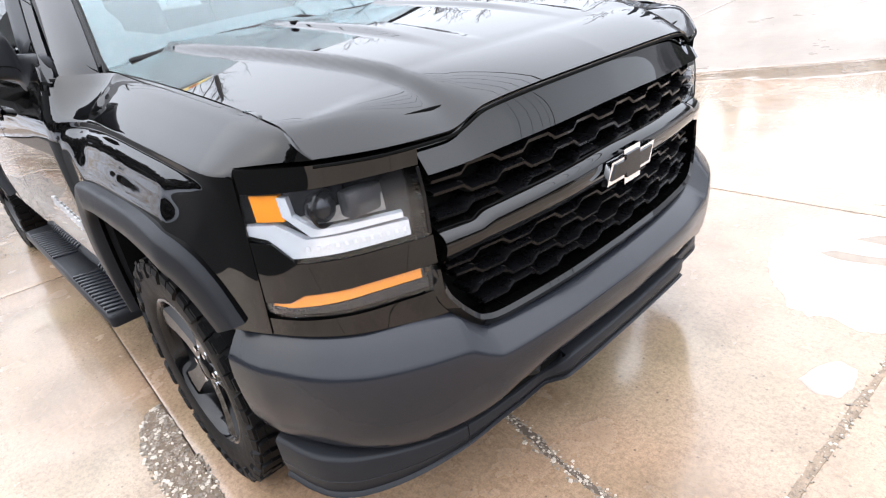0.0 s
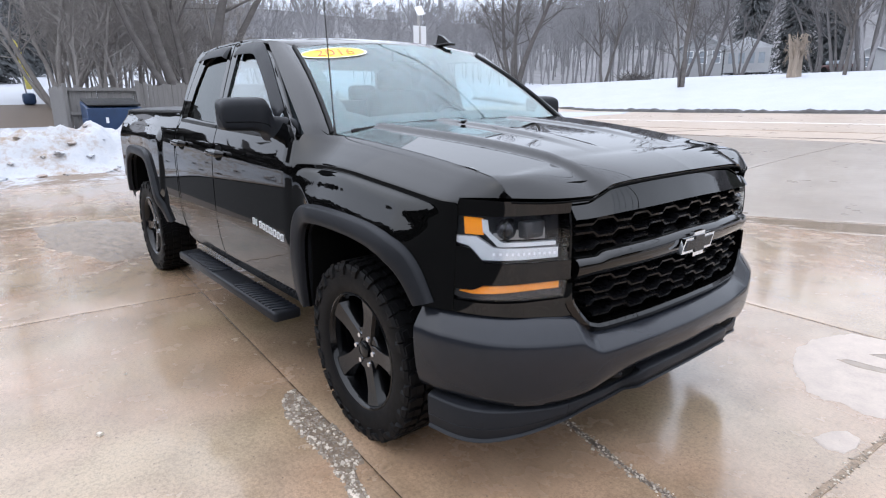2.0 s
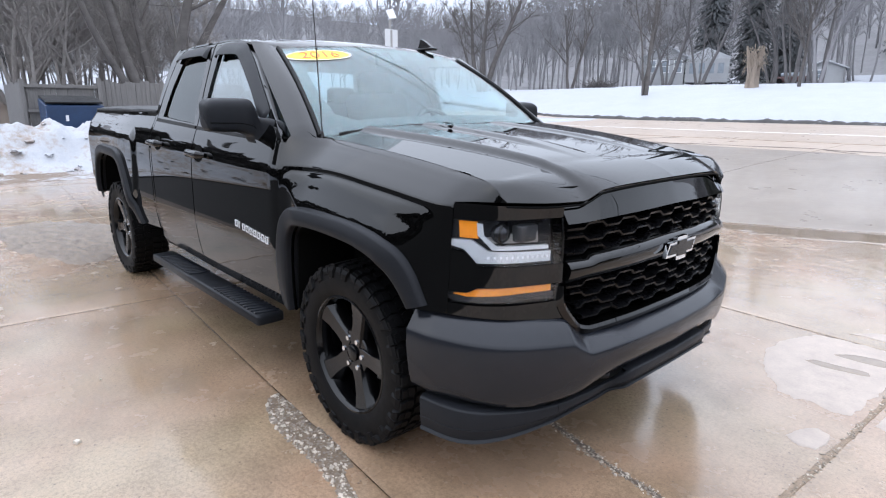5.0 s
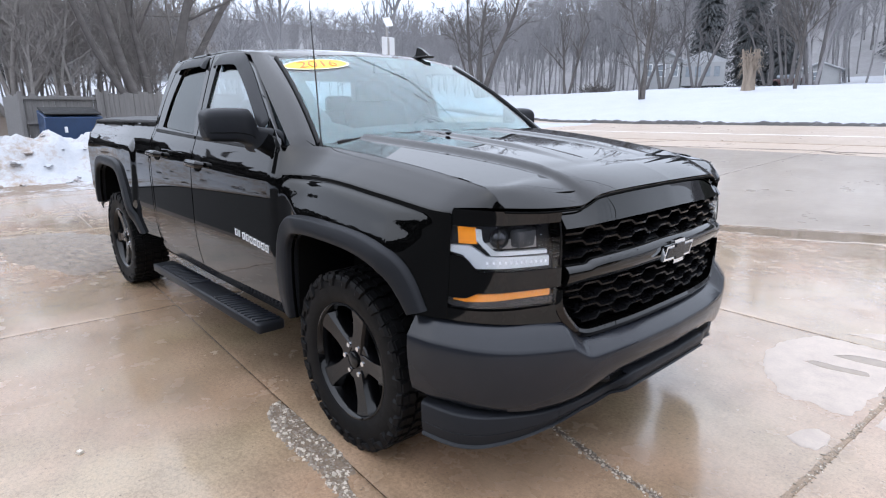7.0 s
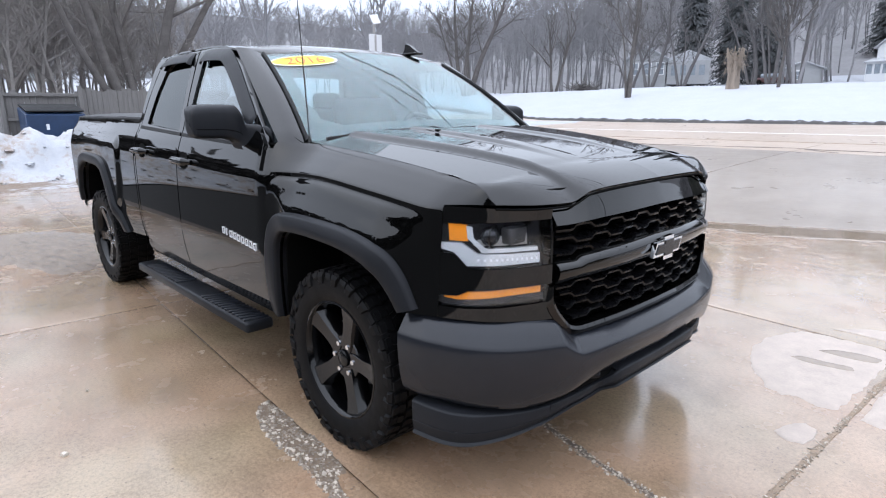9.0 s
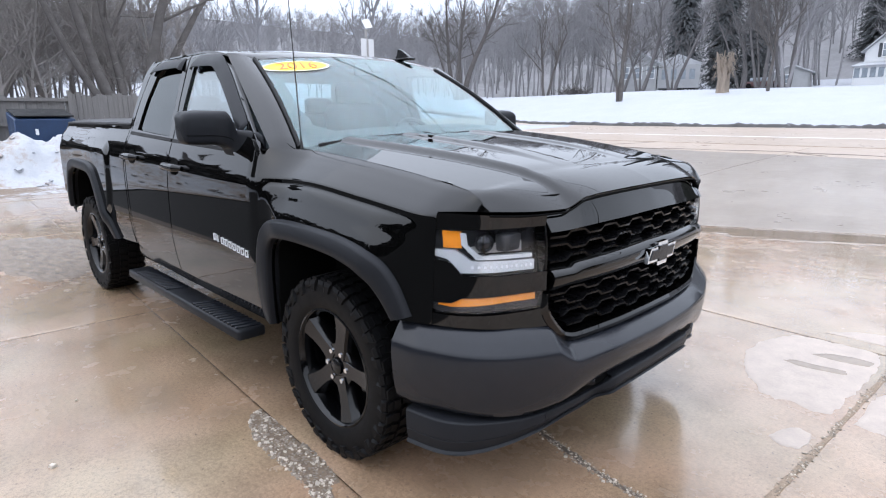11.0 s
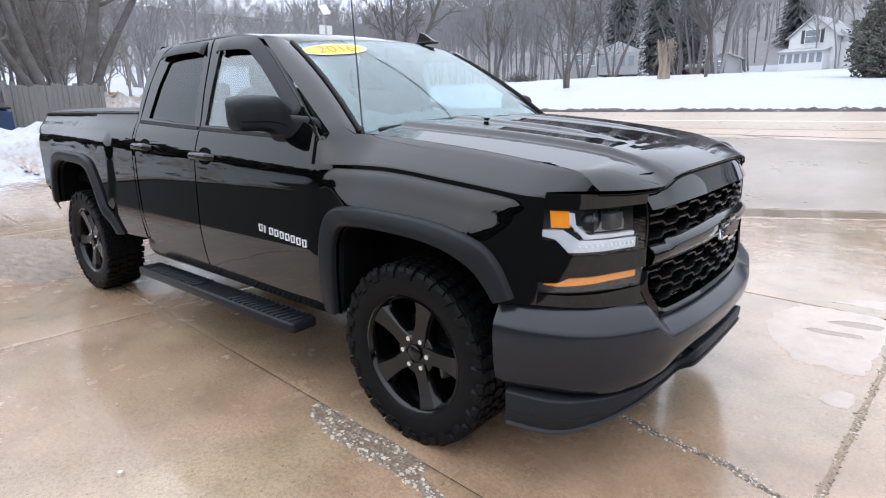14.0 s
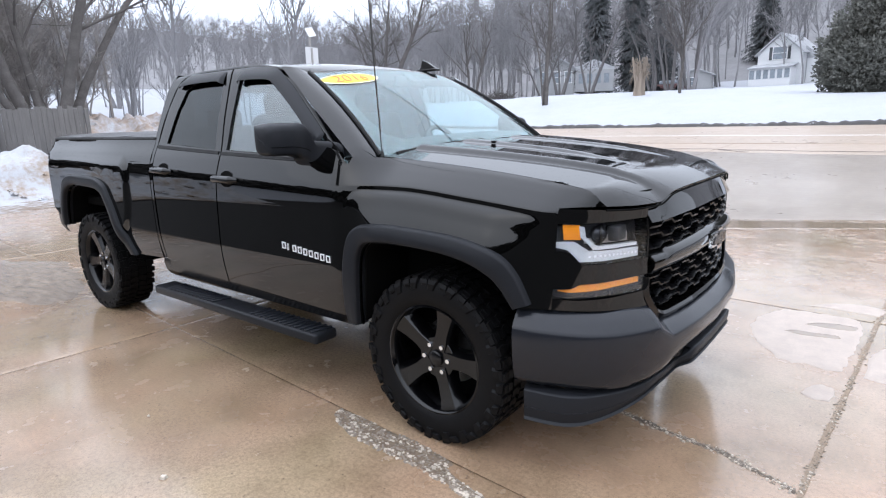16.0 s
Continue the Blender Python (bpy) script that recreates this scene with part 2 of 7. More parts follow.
M["mud"] = surface("wet_mud", (0.10, 0.07, 0.05), 0.5, var=0.5, scale=4, bump_s=0.8, bump_scale=30, bump_d=0.02)
M["bark"] = surface("grey_brown_bark", (0.115, 0.106, 0.101), 0.95, spec=0.05, var=0.35, scale=3, bump_s=0.7, bump_scale=18, bump_d=0.02)
M["twigs"] = surface("brown_grey_twigs", (0.240, 0.222, 0.210), 0.95, spec=0.05, var=0.25, scale=1)
# distance haze is mixed into these bark colours, paler for the far trees
M["midbark"] = surface("haze_greyed_bark", (0.125, 0.119, 0.119), 0.95, spec=0.05, var=0.25, scale=1)
M["farbark"] = surface("haze_paled_bark", (0.235, 0.23, 0.237), 0.95, spec=0.05, var=0.2, scale=0.6)
# far evergreens have their haze lightened into the needle colour
M["farneedles"] = surface("haze_paled_needles", (0.085, 0.090, 0.094), 0.95, spec=0.05, var=0.3, scale=0.8)
# colour of the unseen belt added behind the camera
M["needles"] = surface("dark_reflection_leaves", (0.062, 0.060, 0.058), 0.95, spec=0.05, var=0.4, scale=1.5)
M["cedar"] = surface("grey_green_cedar_sprays", (0.128, 0.130, 0.118), 0.95, spec=0.05, var=0.4, scale=1.5)
M["fence"] = surface("weathered_grey_boards", (0.150, 0.143, 0.138), 0.85, var=0.25, scale=3, stretch=(9, 9, 0.7), bump_s=0.4, bump_scale=12, bump_d=0.004)
M["blue"] = surface("blue_painted_steel", (0.012, 0.034, 0.085), 0.45, var=0.25, scale=3)
M["roof_snow"] = surface("snowy_shingles", (0.36, 0.37, 0.385), 0.8, var=0.3, scale=1.2)
M["siding"] = surface("white_siding", (0.58, 0.59, 0.60), 0.7, var=0.05, scale=1, stretch=(0.3, 0.3, 8), bump_s=0.3, bump_scale=6, bump_d=0.01)
M["siding2"] = surface("weathered_pale_siding", (0.30, 0.305, 0.31), 0.75, var=0.1, scale=1)
M["shutter"] = surface("dark_shutter", (0.05, 0.055, 0.06), 0.6)
M["window"] = surface("dull_house_window", (0.22, 0.25, 0.28), 0.15, var=0.3, scale=2)
M["sign"] = surface("sign_back", (0.60, 0.61, 0.63), 0.5, var=0.06)
M["wire"] = surface("black_cable", (0.02, 0.02, 0.02), 0.6)
M["flag"] = surface("faded_yellow_flag", (0.75, 0.66, 0.18), 0.8, var=0.1, scale=2)
M["broken"] = surface("split_tan_wood", (0.25, 0.205, 0.165), 0.85, var=0.35, scale=1.4, stretch=(4, 4, 0.6))
M["carred"] = surface("maroon_car_paint", (0.07, 0.03, 0.03), 0.3, var=0.1)
# brush colour lightened to hold the mist over the slope
M["hill"] = surface("haze_paled_brush_slope", (0.20, 0.197, 0.203), 0.95, var=0.25, scale=0.25)

# ---- modelling tools ----
def finish(me, material, sharp=40):
    me.materials.append(material)
    me.polygons.foreach_set("use_smooth", [True] * len(me.polygons))
    me.update()
    me.set_sharp_from_angle(angle=radians(sharp))
    return me


def obj(name, me, parent=None, label=""):
    ob = new(name, me)
    if parent is not None:
        ob.parent = parent
    if label:
        ob["label"] = label
    return ob


def part(name, bm, material, parent=None, label="", sharp=40):
    """Links a bmesh as one mesh object under a thing or under a part."""
    me = bpy.data.meshes.new(name)
    bm.to_mesh(me)
    bm.free()
    return obj(name, finish(me, material, sharp), parent, label)


def raw(name, verts, faces, material, parent=None, label="", sharp=40):
    me = bpy.data.meshes.new(name)
    me.from_pydata([tuple(v) for v in verts], [], faces)
    return obj(name, finish(me, material, sharp), parent, label)


def thing(name, label, category, group="", at=(0, 0, 0)):
    ob = new(name)
    ob.empty_display_size = 0.1
    ob.location = at
    return tagged(ob, label, category, group)


def curve(pts):
    """A smooth function through the points that never overshoots them."""
    xs, ys = np.array([p[0] for p in pts], float), np.array([p[1] for p in pts], float)
    h = np.diff(xs)
    d = np.diff(ys) / h
    m = np.empty(len(xs))
    m[0], m[-1] = d[0], d[-1]
    for i in range(1, len(xs) - 1):
        m[i] = 0 if d[i - 1] * d[i] <= 0 else (h[i - 1] + h[i]) / (h[i] / d[i - 1] + h[i - 1] / d[i])

    def f(x):
        x = min(max(x, xs[0]), xs[-1])
        i = min(int(np.searchsorted(xs, x, "right")) - 1, len(h) - 1)
        t = (x - xs[i]) / h[i]
        return float((2 * t**3 - 3 * t * t + 1) * ys[i] + (t**3 - 2 * t * t + t) * h[i] * m[i] + (3 * t * t - 2 * t**3) * ys[i + 1] + (t**3 - t * t) * h[i] * m[i + 1])

    return f


def steps(rows, n, smooth=True):
    """Rows of numbers, filled in between to n steps a gap."""
    rows = np.array(rows, float)
    k = np.arange(len(rows))
    u = np.linspace(0, len(rows) - 1, n * (len(rows) - 1) + 1)
    cols = []
    for c in rows.T:
        f = curve(list(zip(k, c)))
        cols.append([f(v) if smooth else float(np.interp(v, k, c)) for v in u])
    return np.array(cols).T


def unit(v):
    return v / np.maximum(np.linalg.norm(v, axis=-1, keepdims=True), 1e-9)


def grid_normals(P, closed=False):
    du = np.gradient(P, axis=0)
    if closed:
        du = (np.roll(P, -1, 0) - np.roll(P, 1, 0)) / 2
    return unit(np.cross(du, np.gradient(P, axis=1)))


def shell(name, P, thick, out, material, parent=None, label="", closed=False, sharp=35):
    """A sheet over the grid of points P, of the given thickness, whose front faces the way out. closed: it runs round in the first direction."""
    P = np.array(P, float)
    N = grid_normals(P, closed)
    if np.sum(N.reshape(-1, 3) @ np.array(out, float)) < 0:
        P = P[:, ::-1]
        N = grid_normals(P, closed)
    nu, nv = P.shape[:2]
    V = np.concatenate([P.reshape(-1, 3), (P - N * thick).reshape(-1, 3)])
    o = nu * nv
    faces = []
    for i in range(nu if closed else nu - 1):
        for j in range(nv - 1):
            a, b = i * nv + j, ((i + 1) % nu) * nv + j
            faces.append((a, b, b + 1, a + 1))
            faces.append((o + a, o + a + 1, o + b + 1, o + b))
        a, b = i * nv, ((i + 1) % nu) * nv
        faces.append((a, o + a, o + b, b))
        faces.append((b + nv - 1, o + b + nv - 1, o + a + nv - 1, a + nv - 1))
    if not closed:
        for j in range(nv - 1):
            faces.append((j, j + 1, o + j + 1, o + j))
            a = (nu - 1) * nv + j
            faces.append((a + 1, a, o + a, o + a + 1))
    return raw(name, V, faces, material, parent, label, sharp)


def tube(pts, radius, sides=8, cap=True):
    """Verts and faces of a pipe along the points; radius may be a list."""
    pts = [Vector(p) for p in pts]
    rad = radius if isinstance(radius, (list, tuple)) else [radius] * len(pts)
    verts, faces = [], []
    side = None
    for i, p in enumerate(pts):
        d = (pts[min(i + 1, len(pts) - 1)] - pts[max(i - 1, 0)]).normalized()
        if side is None:
            side = d.orthogonal().normalized()
        side = (side - d * side.dot(d)).normalized()
        up = d.cross(side)
        for k in range(sides):
            a = 2 * math.pi * k / sides
            verts.append(p + (side * math.cos(a) + up * math.sin(a)) * rad[i])
    for i in range(len(pts) - 1):
        for k in range(sides):
            a, b = i * sides + k, i * sides + (k + 1) % sides
            faces.append((a, b, b + sides, a + sides))
    if cap:
        faces.append(tuple(range(sides - 1, -1, -1)))
        faces.append(tuple(range((len(pts) - 1) * sides, len(pts) * sides)))
    return verts, faces


def pipe(name, pts, radius, material, parent=None, label="", sides=8):
    return raw(name, *tube(pts, radius, sides), material, parent, label)


def box_bm(size, at=(0, 0, 0), bevel=0.0, seg=2, m=None):
    bm = bmesh.new()
    bmesh.ops.create_cube(bm, size=1.0)
    bmesh.ops.scale(bm, vec=size, verts=bm.verts)
    if bevel:
        bmesh.ops.bevel(bm, geom=list(bm.edges), offset=bevel, segments=seg, profile=0.5, affect="EDGES")
    if m is not None:
        bmesh.ops.transform(bm, matrix=m, verts=bm.verts)
    bmesh.ops.translate(bm, vec=at, verts=bm.verts)
    return bm


def lathe(name, profile, n, material, parent=None, label="", sharp=35):
    """Turns a profile of (radius, y) about the y axis."""
    verts, faces = [], []
    k = len(profile)
    for i in range(n):
        a = 2 * math.pi * i / n
        verts += [(r * math.cos(a), y, r * math.sin(a)) for r, y in profile]
    for i in range(n):
        for j in range(k - 1):
            a, b = i * k + j, ((i + 1) % n) * k + j
            faces.append((a, a + 1, b + 1, b))
    return raw(name, verts, faces, material, parent, label, sharp)


def prism(name, outline, depth, to3d, material, parent=None, label="", sharp=30):
    """A plate: the outline (a, b) carried to space by to3d(a, b, d), d from 0 to -depth."""
    n = len(outline)
    verts = [to3d(a, b, 0.0) for a, b in outline] + [to3d(a, b, -depth) for a, b in outline]
    faces = [tuple(range(n)), tuple(range(2 * n - 1, n - 1, -1))]
    faces += [(i, i + n, (i + 1) % n + n, (i + 1) % n) for i in range(n)]
    bm = bmesh.new()
    vs = [bm.verts.new(v) for v in verts]
    for f in faces:
        bm.faces.new([vs[i] for i in f])
    bmesh.ops.recalc_face_normals(bm, faces=bm.faces)
    return part(name, bm, material, parent, label, sharp)


def smoothstep(a, b, x):
    t = min(max((x - a) / (b - a), 0.0), 1.0)
    return t * t * (3 - 2 * t)

# ---- ground, road, lawn ----
rise_y = curve([(-400, 0), (6.4, 0), (6.8, 0.0), (12, 0.26), (16, 0.45), (20.5, 0.62), (26, 0.72), (28.4, 0.76), (29.0, 0.86), (33, 1.75), (36, 2.40), (40, 2.85), (50, 3.3), (68, 3.95), (86, 4.75), (95, 5.8), (110, 10), (150, 24), (220, 42), (400, 55)])
rise_x = curve([(-400, 60), (-200, 32), (-120, 13), (-60, 4.2), (-40, 2.4), (-30, 1.5), (-22, 0.5), (-16.5, 0.12), (-14, 0.0), (400, 0)])


def ground_z(x, y):
    a, b = rise_y(y), rise_x(x) * smoothstep(-60, -20, y)
    # the lawn lies lower towards the evergreens
    a -= 0.55 * smoothstep(-14, 2, x) * smoothstep(30, 42, y) * smoothstep(80, 55, y)
    k = 0.3
    return math.log(math.exp(a / k) + math.exp(b / k) - 1) * k if max(a, b) < 60 else max(a, b)


def far_noise(x, y):
    return 0.25 * noise.noise(Vector((x * 0.05, y * 0.05, 0.3)))


xs = np.concatenate([np.linspace(-330, -70, 27), np.linspace(-66, -18, 25), np.linspace(-16.5, 12, 39), np.linspace(14, 60, 14), np.linspace(70, 330, 20)])
ys = np.concatenate([np.linspace(-330, -20, 18), np.linspace(-16, 6.4, 23), np.linspace(7, 28.4, 22), np.linspace(28.6, 29.8, 5), np.linspace(30.2, 80, 38), np.linspace(84, 380, 50)])
V, Fq = [], []
for x in xs:
    for y in ys:
        lift = far_noise(x, y) if y > 30 or x < -17 else 0.0
        if 28.5 <= y <= 30:
            lift = 0.05 * noise.noise(Vector((x * 0.8, y * 3, 0)))
        V.append((x, y, ground_z(x, y) - (0.03 if -16 < x < 40 and -12 < y < 28.5 else 0.0) + lift))
ny = len(ys)
kinds = []
for i in range(len(xs) - 1):
    for j in range(ny - 1):
        Fq.append((i * ny + j, (i + 1) * ny + j, (i + 1) * ny + j + 1, i * ny + j + 1))
        x, y = (xs[i] + xs[i + 1]) / 2, (ys[j] + ys[j + 1]) / 2
        kinds.append(3 if -16 < x < 60 and -30 < y < -2.4 else 0 if (-31 < x < -23.5 and y < 4 and y > -40) else 2 if y > 96 or x < -78 or (y > 62 and (x < -44 or x > 8)) else 1 if (y > 28.5 or x < -15.5 or y < -14 or x > 42) else 0)
ground = raw("ground", V, Fq, M["joint"])
ground.data.materials.append(M["lawn"])
ground.data.materials.append(M["hill"])
ground.data.materials.append(M["asphalt"])
ground.data.polygons.foreach_set("material_index", kinds)
tagged(ground, "snow-covered lawn and hillside round a wet lot", "ground", kind="structure")

# road beyond the apron, with its white edge line and dark gutter
G = [[(x, y, ground_z(x, y) + 0.012) for y in (17.3, 20, 23, 26, 28.45)] for x in np.linspace(-27, 330, 60)]
road = shell("road", np.array(G), 0.03, (0, 0, 1), M["road"])
tagged(road, "pale wet concrete road", "road", kind="structure")
G = [[(x, y, ground_z(x, y) + 0.017) for y in (20.42, 20.58)] for x in np.linspace(-27, 330, 60)]
line = shell("edge_line", np.array(G), 0.004, (0, 0, 1), M["white"], road, "white painted edge line")
# dirty ridge of ploughed snow along the far edge
random.seed(5)
G = []
for k in range(700):
    x = -32 + 0.15 * k
    h = 0.17 + 0.09 * noise.noise(Vector((x * 0.9, 0, 1.5))) + 0.10 * noise.noise(Vector((x * 4.3, 0, 4.5)))
    G.append([(x, 28.3 + dy, ground_z(x, 28.4) + 0.005 + h * f) for dy, f in ((0, 0), (0.12, 0.55), (0.3, 0.95), (0.55, 1.0), (0.9, 0.7), (1.4, 0.3))])
ridge = shell("snow_ridge", np.array(G), 0.02, (0, -0.3, 1), M["ridge"])
tagged(ridge, "dirty ploughed snow ridge along the road", "snow bank", kind="stuff")

# lot slabs, laid slightly askew to the truck
SKEW = radians(-3.9)
pavement = thing("pavement", "wet tan concrete slabs with dark joints", "pavement")
pavement["kind"] = "structure"


def lot(p, q):
    return (p * math.cos(SKEW) - q * math.sin(SKEW), p * math.sin(SKEW) + q * math.cos(SKEW))


def slab(name, p0, p1, near, far, material, parent, gap=0.0025):
    """A slab between two edges near(p) and far(p), whose top follows the ground, with worn, rounded edges."""
    G = []
    us = [0, 0.004, 0.012] + list(np.linspace(0.05, 0.95, 8)) + [0.988, 0.996, 1]
    for u in us:
        line = []
        p = p0 + gap + (p1 - p0 - 2 * gap) * u
        q0, q1 = near(p), far(p)
        for v in us:
            e = min(min(u, 1 - u) * (p1 - p0), min(v, 1 - v) * (q1 - q0))
            x, y = lot(p, q0 + gap + (q1 - q0 - 2 * gap) * v)
            wob = 0.004 * noise.noise(Vector((x * 6, y * 6, 0)))
            line.append((x, y, ground_z(x, y) - 0.003 * max(0.0, 1 - e / 0.008) ** 2 * (1 + 60 * wob)))
        G.append(line)
    return shell(name, np.array(G), 0.08, (0, 0, 1), material, parent)


def gutter(p):
    """The slanting edge where the lot meets the apron."""
    return min(12.0, max(3.2, 6.35 + 0.58 * p))


def level(q):
    return lambda p: q


PL = [-15.5, -10.83, -6.72, -2.61, 1.50, 5.61, 9.72, 14.0]
QL = [-2.95, -1.115, 2.14]
for i in range(len(PL) - 1):
    for j in range(len(QL) - 1):
        slab("slab", PL[i], PL[i + 1], level(QL[j]), level(QL[j + 1]), M["concrete"], pavement)
    slab("slab", PL[i], PL[i + 1], level(2.14), gutter, M["concrete"], pavement)
AP = [-20, -16, -10, -3.75, 2.6, 9.0, 16, 28, 40]
for i in range(len(AP) - 1):
    slab("apron_slab", AP[i], AP[i + 1], gutter, level(14.6), M["apron"], pavement, 0.010)
    slab("apron_slab", AP[i], AP[i + 1], level(14.6), level(17.6), M["road"], pavement, 0.012)

# cracks in the old strip between the apron and the road
for k, pts in enumerate(([(-26, 15.9), (-14, 15.6), (-8, 15.1), (-3.5, 15.5), (1, 15.2), (5, 15.7), (10, 15.3), (16, 15.6)], [(-9.2, 15.0), (-8.1, 16.2), (-7.4, 17.2)], [(-2.6, 15.4), (-1.7, 14.8)], [(3.8, 15.5), (4.6, 16.6), (4.3, 17.3)])):
    path = steps(pts, 14)
    G = []
    for i, (x, y) in enumerate(path):
        yy = y + 0.16 * noise.noise(Vector((x * 1.3, y, k)))
        w = 0.07 * (0.25 + max(0.0, 0.5 + noise.noise(Vector((x * 0.9, 3, k)))))
        dx, dy = (0, w) if k in (0, 2) else (w, 0)
        G.append([(x - dx, yy - dy, ground_z(x - dx, yy - dy) + 0.006), (x, yy, ground_z(x, yy) + 0.010), (x + dx, yy + dy, ground_z(x + dx, yy + dy) + 0.006)])
    shell("road_crack", np.array(G), 0.003, (0, 0, 1), M["mud"], road)
# ---- the pickup truck: front axle at x = 0, nose towards +x, the near flank at -y ----
truck = thing("pickup_truck", "black four-door pickup truck with charcoal bumper parked on wet concrete", "pickup truck")

seam_z = curve([(-0.6, 1.355), (-0.42, 1.345), (0.2, 1.298), (0.55, 1.256), (0.70, 1.232)])
door_w = curve([(0.42, 0.99), (0.55, 1.035), (0.66, 1.056), (0.82, 1.070), (1.0, 1.069), (1.12, 1.064), (1.185, 1.058), (1.205, 1.053), (1.26, 1.036), (1.33, 1.014), (1.40, 0.992),
                (1.55, 0.942), (1.70, 0.885), (1.80, 0.845), (1.845, 0.822), (1.875, 0.795)])
# front wing: a sloping shoulder from the hood seam down to the crease, then the blister over the wheel
crease_z = curve([(-0.62, 1.206), (-0.40, 1.214), (-0.19, 1.216), (0.22, 1.187), (0.42, 1.168), (0.52, 1.158), (0.61, 1.150), (0.80, 1.13)])
shoulder = curve([(0.0, 0.862), (0.05, 0.873), (0.3, 0.911), (0.6, 0.950), (0.88, 0.984), (0.95, 0.9915), (1.0, 0.995)])
blister = curve([(0.0, 0.995), (0.018, 0.9952), (0.026, 0.9995), (0.034, 1.0065), (0.042, 1.0115), (0.10, 1.0320), (0.16, 1.0525), (0.195, 1.0605), (0.24, 1.065), (0.35, 1.066), (0.55, 1.055), (0.75, 1.03)])
plan_cap = curve([(-1.0, 1.25), (0.15, 1.12), (0.38, 1.066), (0.50, 1.034), (0.56, 1.004), (0.62, 0.960), (0.69, 0.908), (0.763, 0.851), (0.80, 0.80)])
nose_x = curve([(0, 0.940), (0.2, 0.934), (0.4, 0.914), (0.55, 0.888), (0.65, 0.860), (0.75, 0.812), (0.85, 0.752), (0.91, 0.688), (0.955, 0.618), (0.985, 0.55)])


haunch_front = curve([(0.5, -3.02), (0.70, -2.95), (0.78, -2.90), (0.87, -2.835), (1.0, -2.80), (1.2, -2.79), (1.35, -2.80)])


def half_width(x, z):
    """Half the body's width at a place along it and a height."""
    # the crease rises a little towards the tail
    w = door_w(z - 0.029 * (-0.55 - min(x, -0.55)) * smoothstep(0.85, 1.15, z) * smoothstep(1.42, 1.30, z))
    if x > -0.62:
        k = smoothstep(-0.60, -0.28, x)
        zs, zc = seam_z(min(x, 0.70)), crease_z(x)
        f = shoulder((zs - z) / max(0.03, zs - zc)) if z > zc else 0.995
        if x > 0.2:
            q = (plan_cap(x) - 0.860) / 0.135
            f = 0.862 + (f - 0.862) * max(0.02, -0.12 * math.log(math.exp(-1 / 0.12) + math.exp(-q / 0.12)))
        if z >= zs - 1e-4 and x < 0.69:
            f = 0.862
        f = w * (1 - k) + f * k
        if z < zc:
            # the bulge over the wheel: a rounded end at the front and by the door
            p, q, r = zc - z - 0.022, min(0.585 - x, (x + 0.525) * 0.9), 0.10
            d = r - math.hypot(r - p, r - q) if p < r and q < r else min(p, q)
            f += (min(1.066, plan_cap(x) - 0.014) - f) * (blister(max(0.0, d + 0.022)) - 0.995) / 0.071 if d > -0.022 else 0.0
        c = plan_cap(x)
        w = -0.012 * math.log(math.exp(-f / 0.012) + math.exp(-c / 0.012)) if x > 0.0 else f
    if x < -2.6:
        # the haunch over the rear wheel
        a, b, r = 1.325 - z, min(haunch_front(z) - x, x + 4.47), 0.13
        d = r - math.hypot(r - a, r - b) if a < r and b < r else min(a, b)
        w += 0.022 * smoothstep(0.0, 0.09, d)
        w -= 0.10 * smoothstep(-4.35, -4.66, x) ** 2 + 0.03 * smoothstep(-3.0, -4.2, x)
    return w


def on_side(x, z, off=0.0, s=-1):
    return (x, s * (half_width(x, z) + off), z)


def on_nose(y, z, off=0.0):
    return (nose_x(abs(y)) + off - 0.02 * smoothstep(1.02, 1.2, z), y, z)


def side_grid(pairs, n, nv, off=0.0, s=-1, smooth=True):
    rows = steps([(*b, *t) for b, t in pairs], n, smooth)
    return np.array([[on_side(bx + (tx - bx) * v, bz + (tz - bz) * v, off, s) for v in np.linspace(0, 1, nv)] for bx, bz, tx, tz in rows])


def nose_grid(pairs, n, nv, off=0.0, s=-1, smooth=True):
    rows = steps([(*b, *t) for b, t in pairs], n, smooth)
    return np.array([[on_nose(s * -(by + (ty - by) * v), bz + (tz - bz) * v, off) for v in np.linspace(0, 1, nv)] for by, bz, ty, tz in rows])


def wing_grid(pairs, s):
    """Columns over the front wing, with rows gathered along the crease."""
    G = []
    for bx, bz, tx, tz in steps([(*b, *t) for b, t in pairs], 12):
        hit = 0.6
        for v in np.linspace(1, 0, 300):
            if bz + (tz - bz) * v < crease_z(bx + (tx - bx) * v):
                hit = min(max(v, 0.15), 0.95)
                break
        vs = list(hit * (1 - np.linspace(1, 0, 44) ** 2.2)) + list(hit + (1 - hit) * np.linspace(0, 1, 34)[1:] ** 1.4)
        G.append([on_side(bx + (tx - bx) * v, bz + (tz - bz) * v, 0.0, s) for v in vs])
    return np.array(G)


ARCH_F = [(-0.45, 0.50), (-0.44, 0.70), (-0.42, 0.86), (-0.34, 0.945), (-0.15, 0.955), (0.12, 0.945), (0.32, 0.895), (0.40, 0.83), (0.445, 0.755)]
ARCH_R = [(-4.12, 0.70), (-4.06, 0.88), (-3.96, 1.02), (-3.78, 1.065), (-3.36, 1.055), (-3.17, 0.98), (-3.07, 0.80), (-2.95, 0.58)]

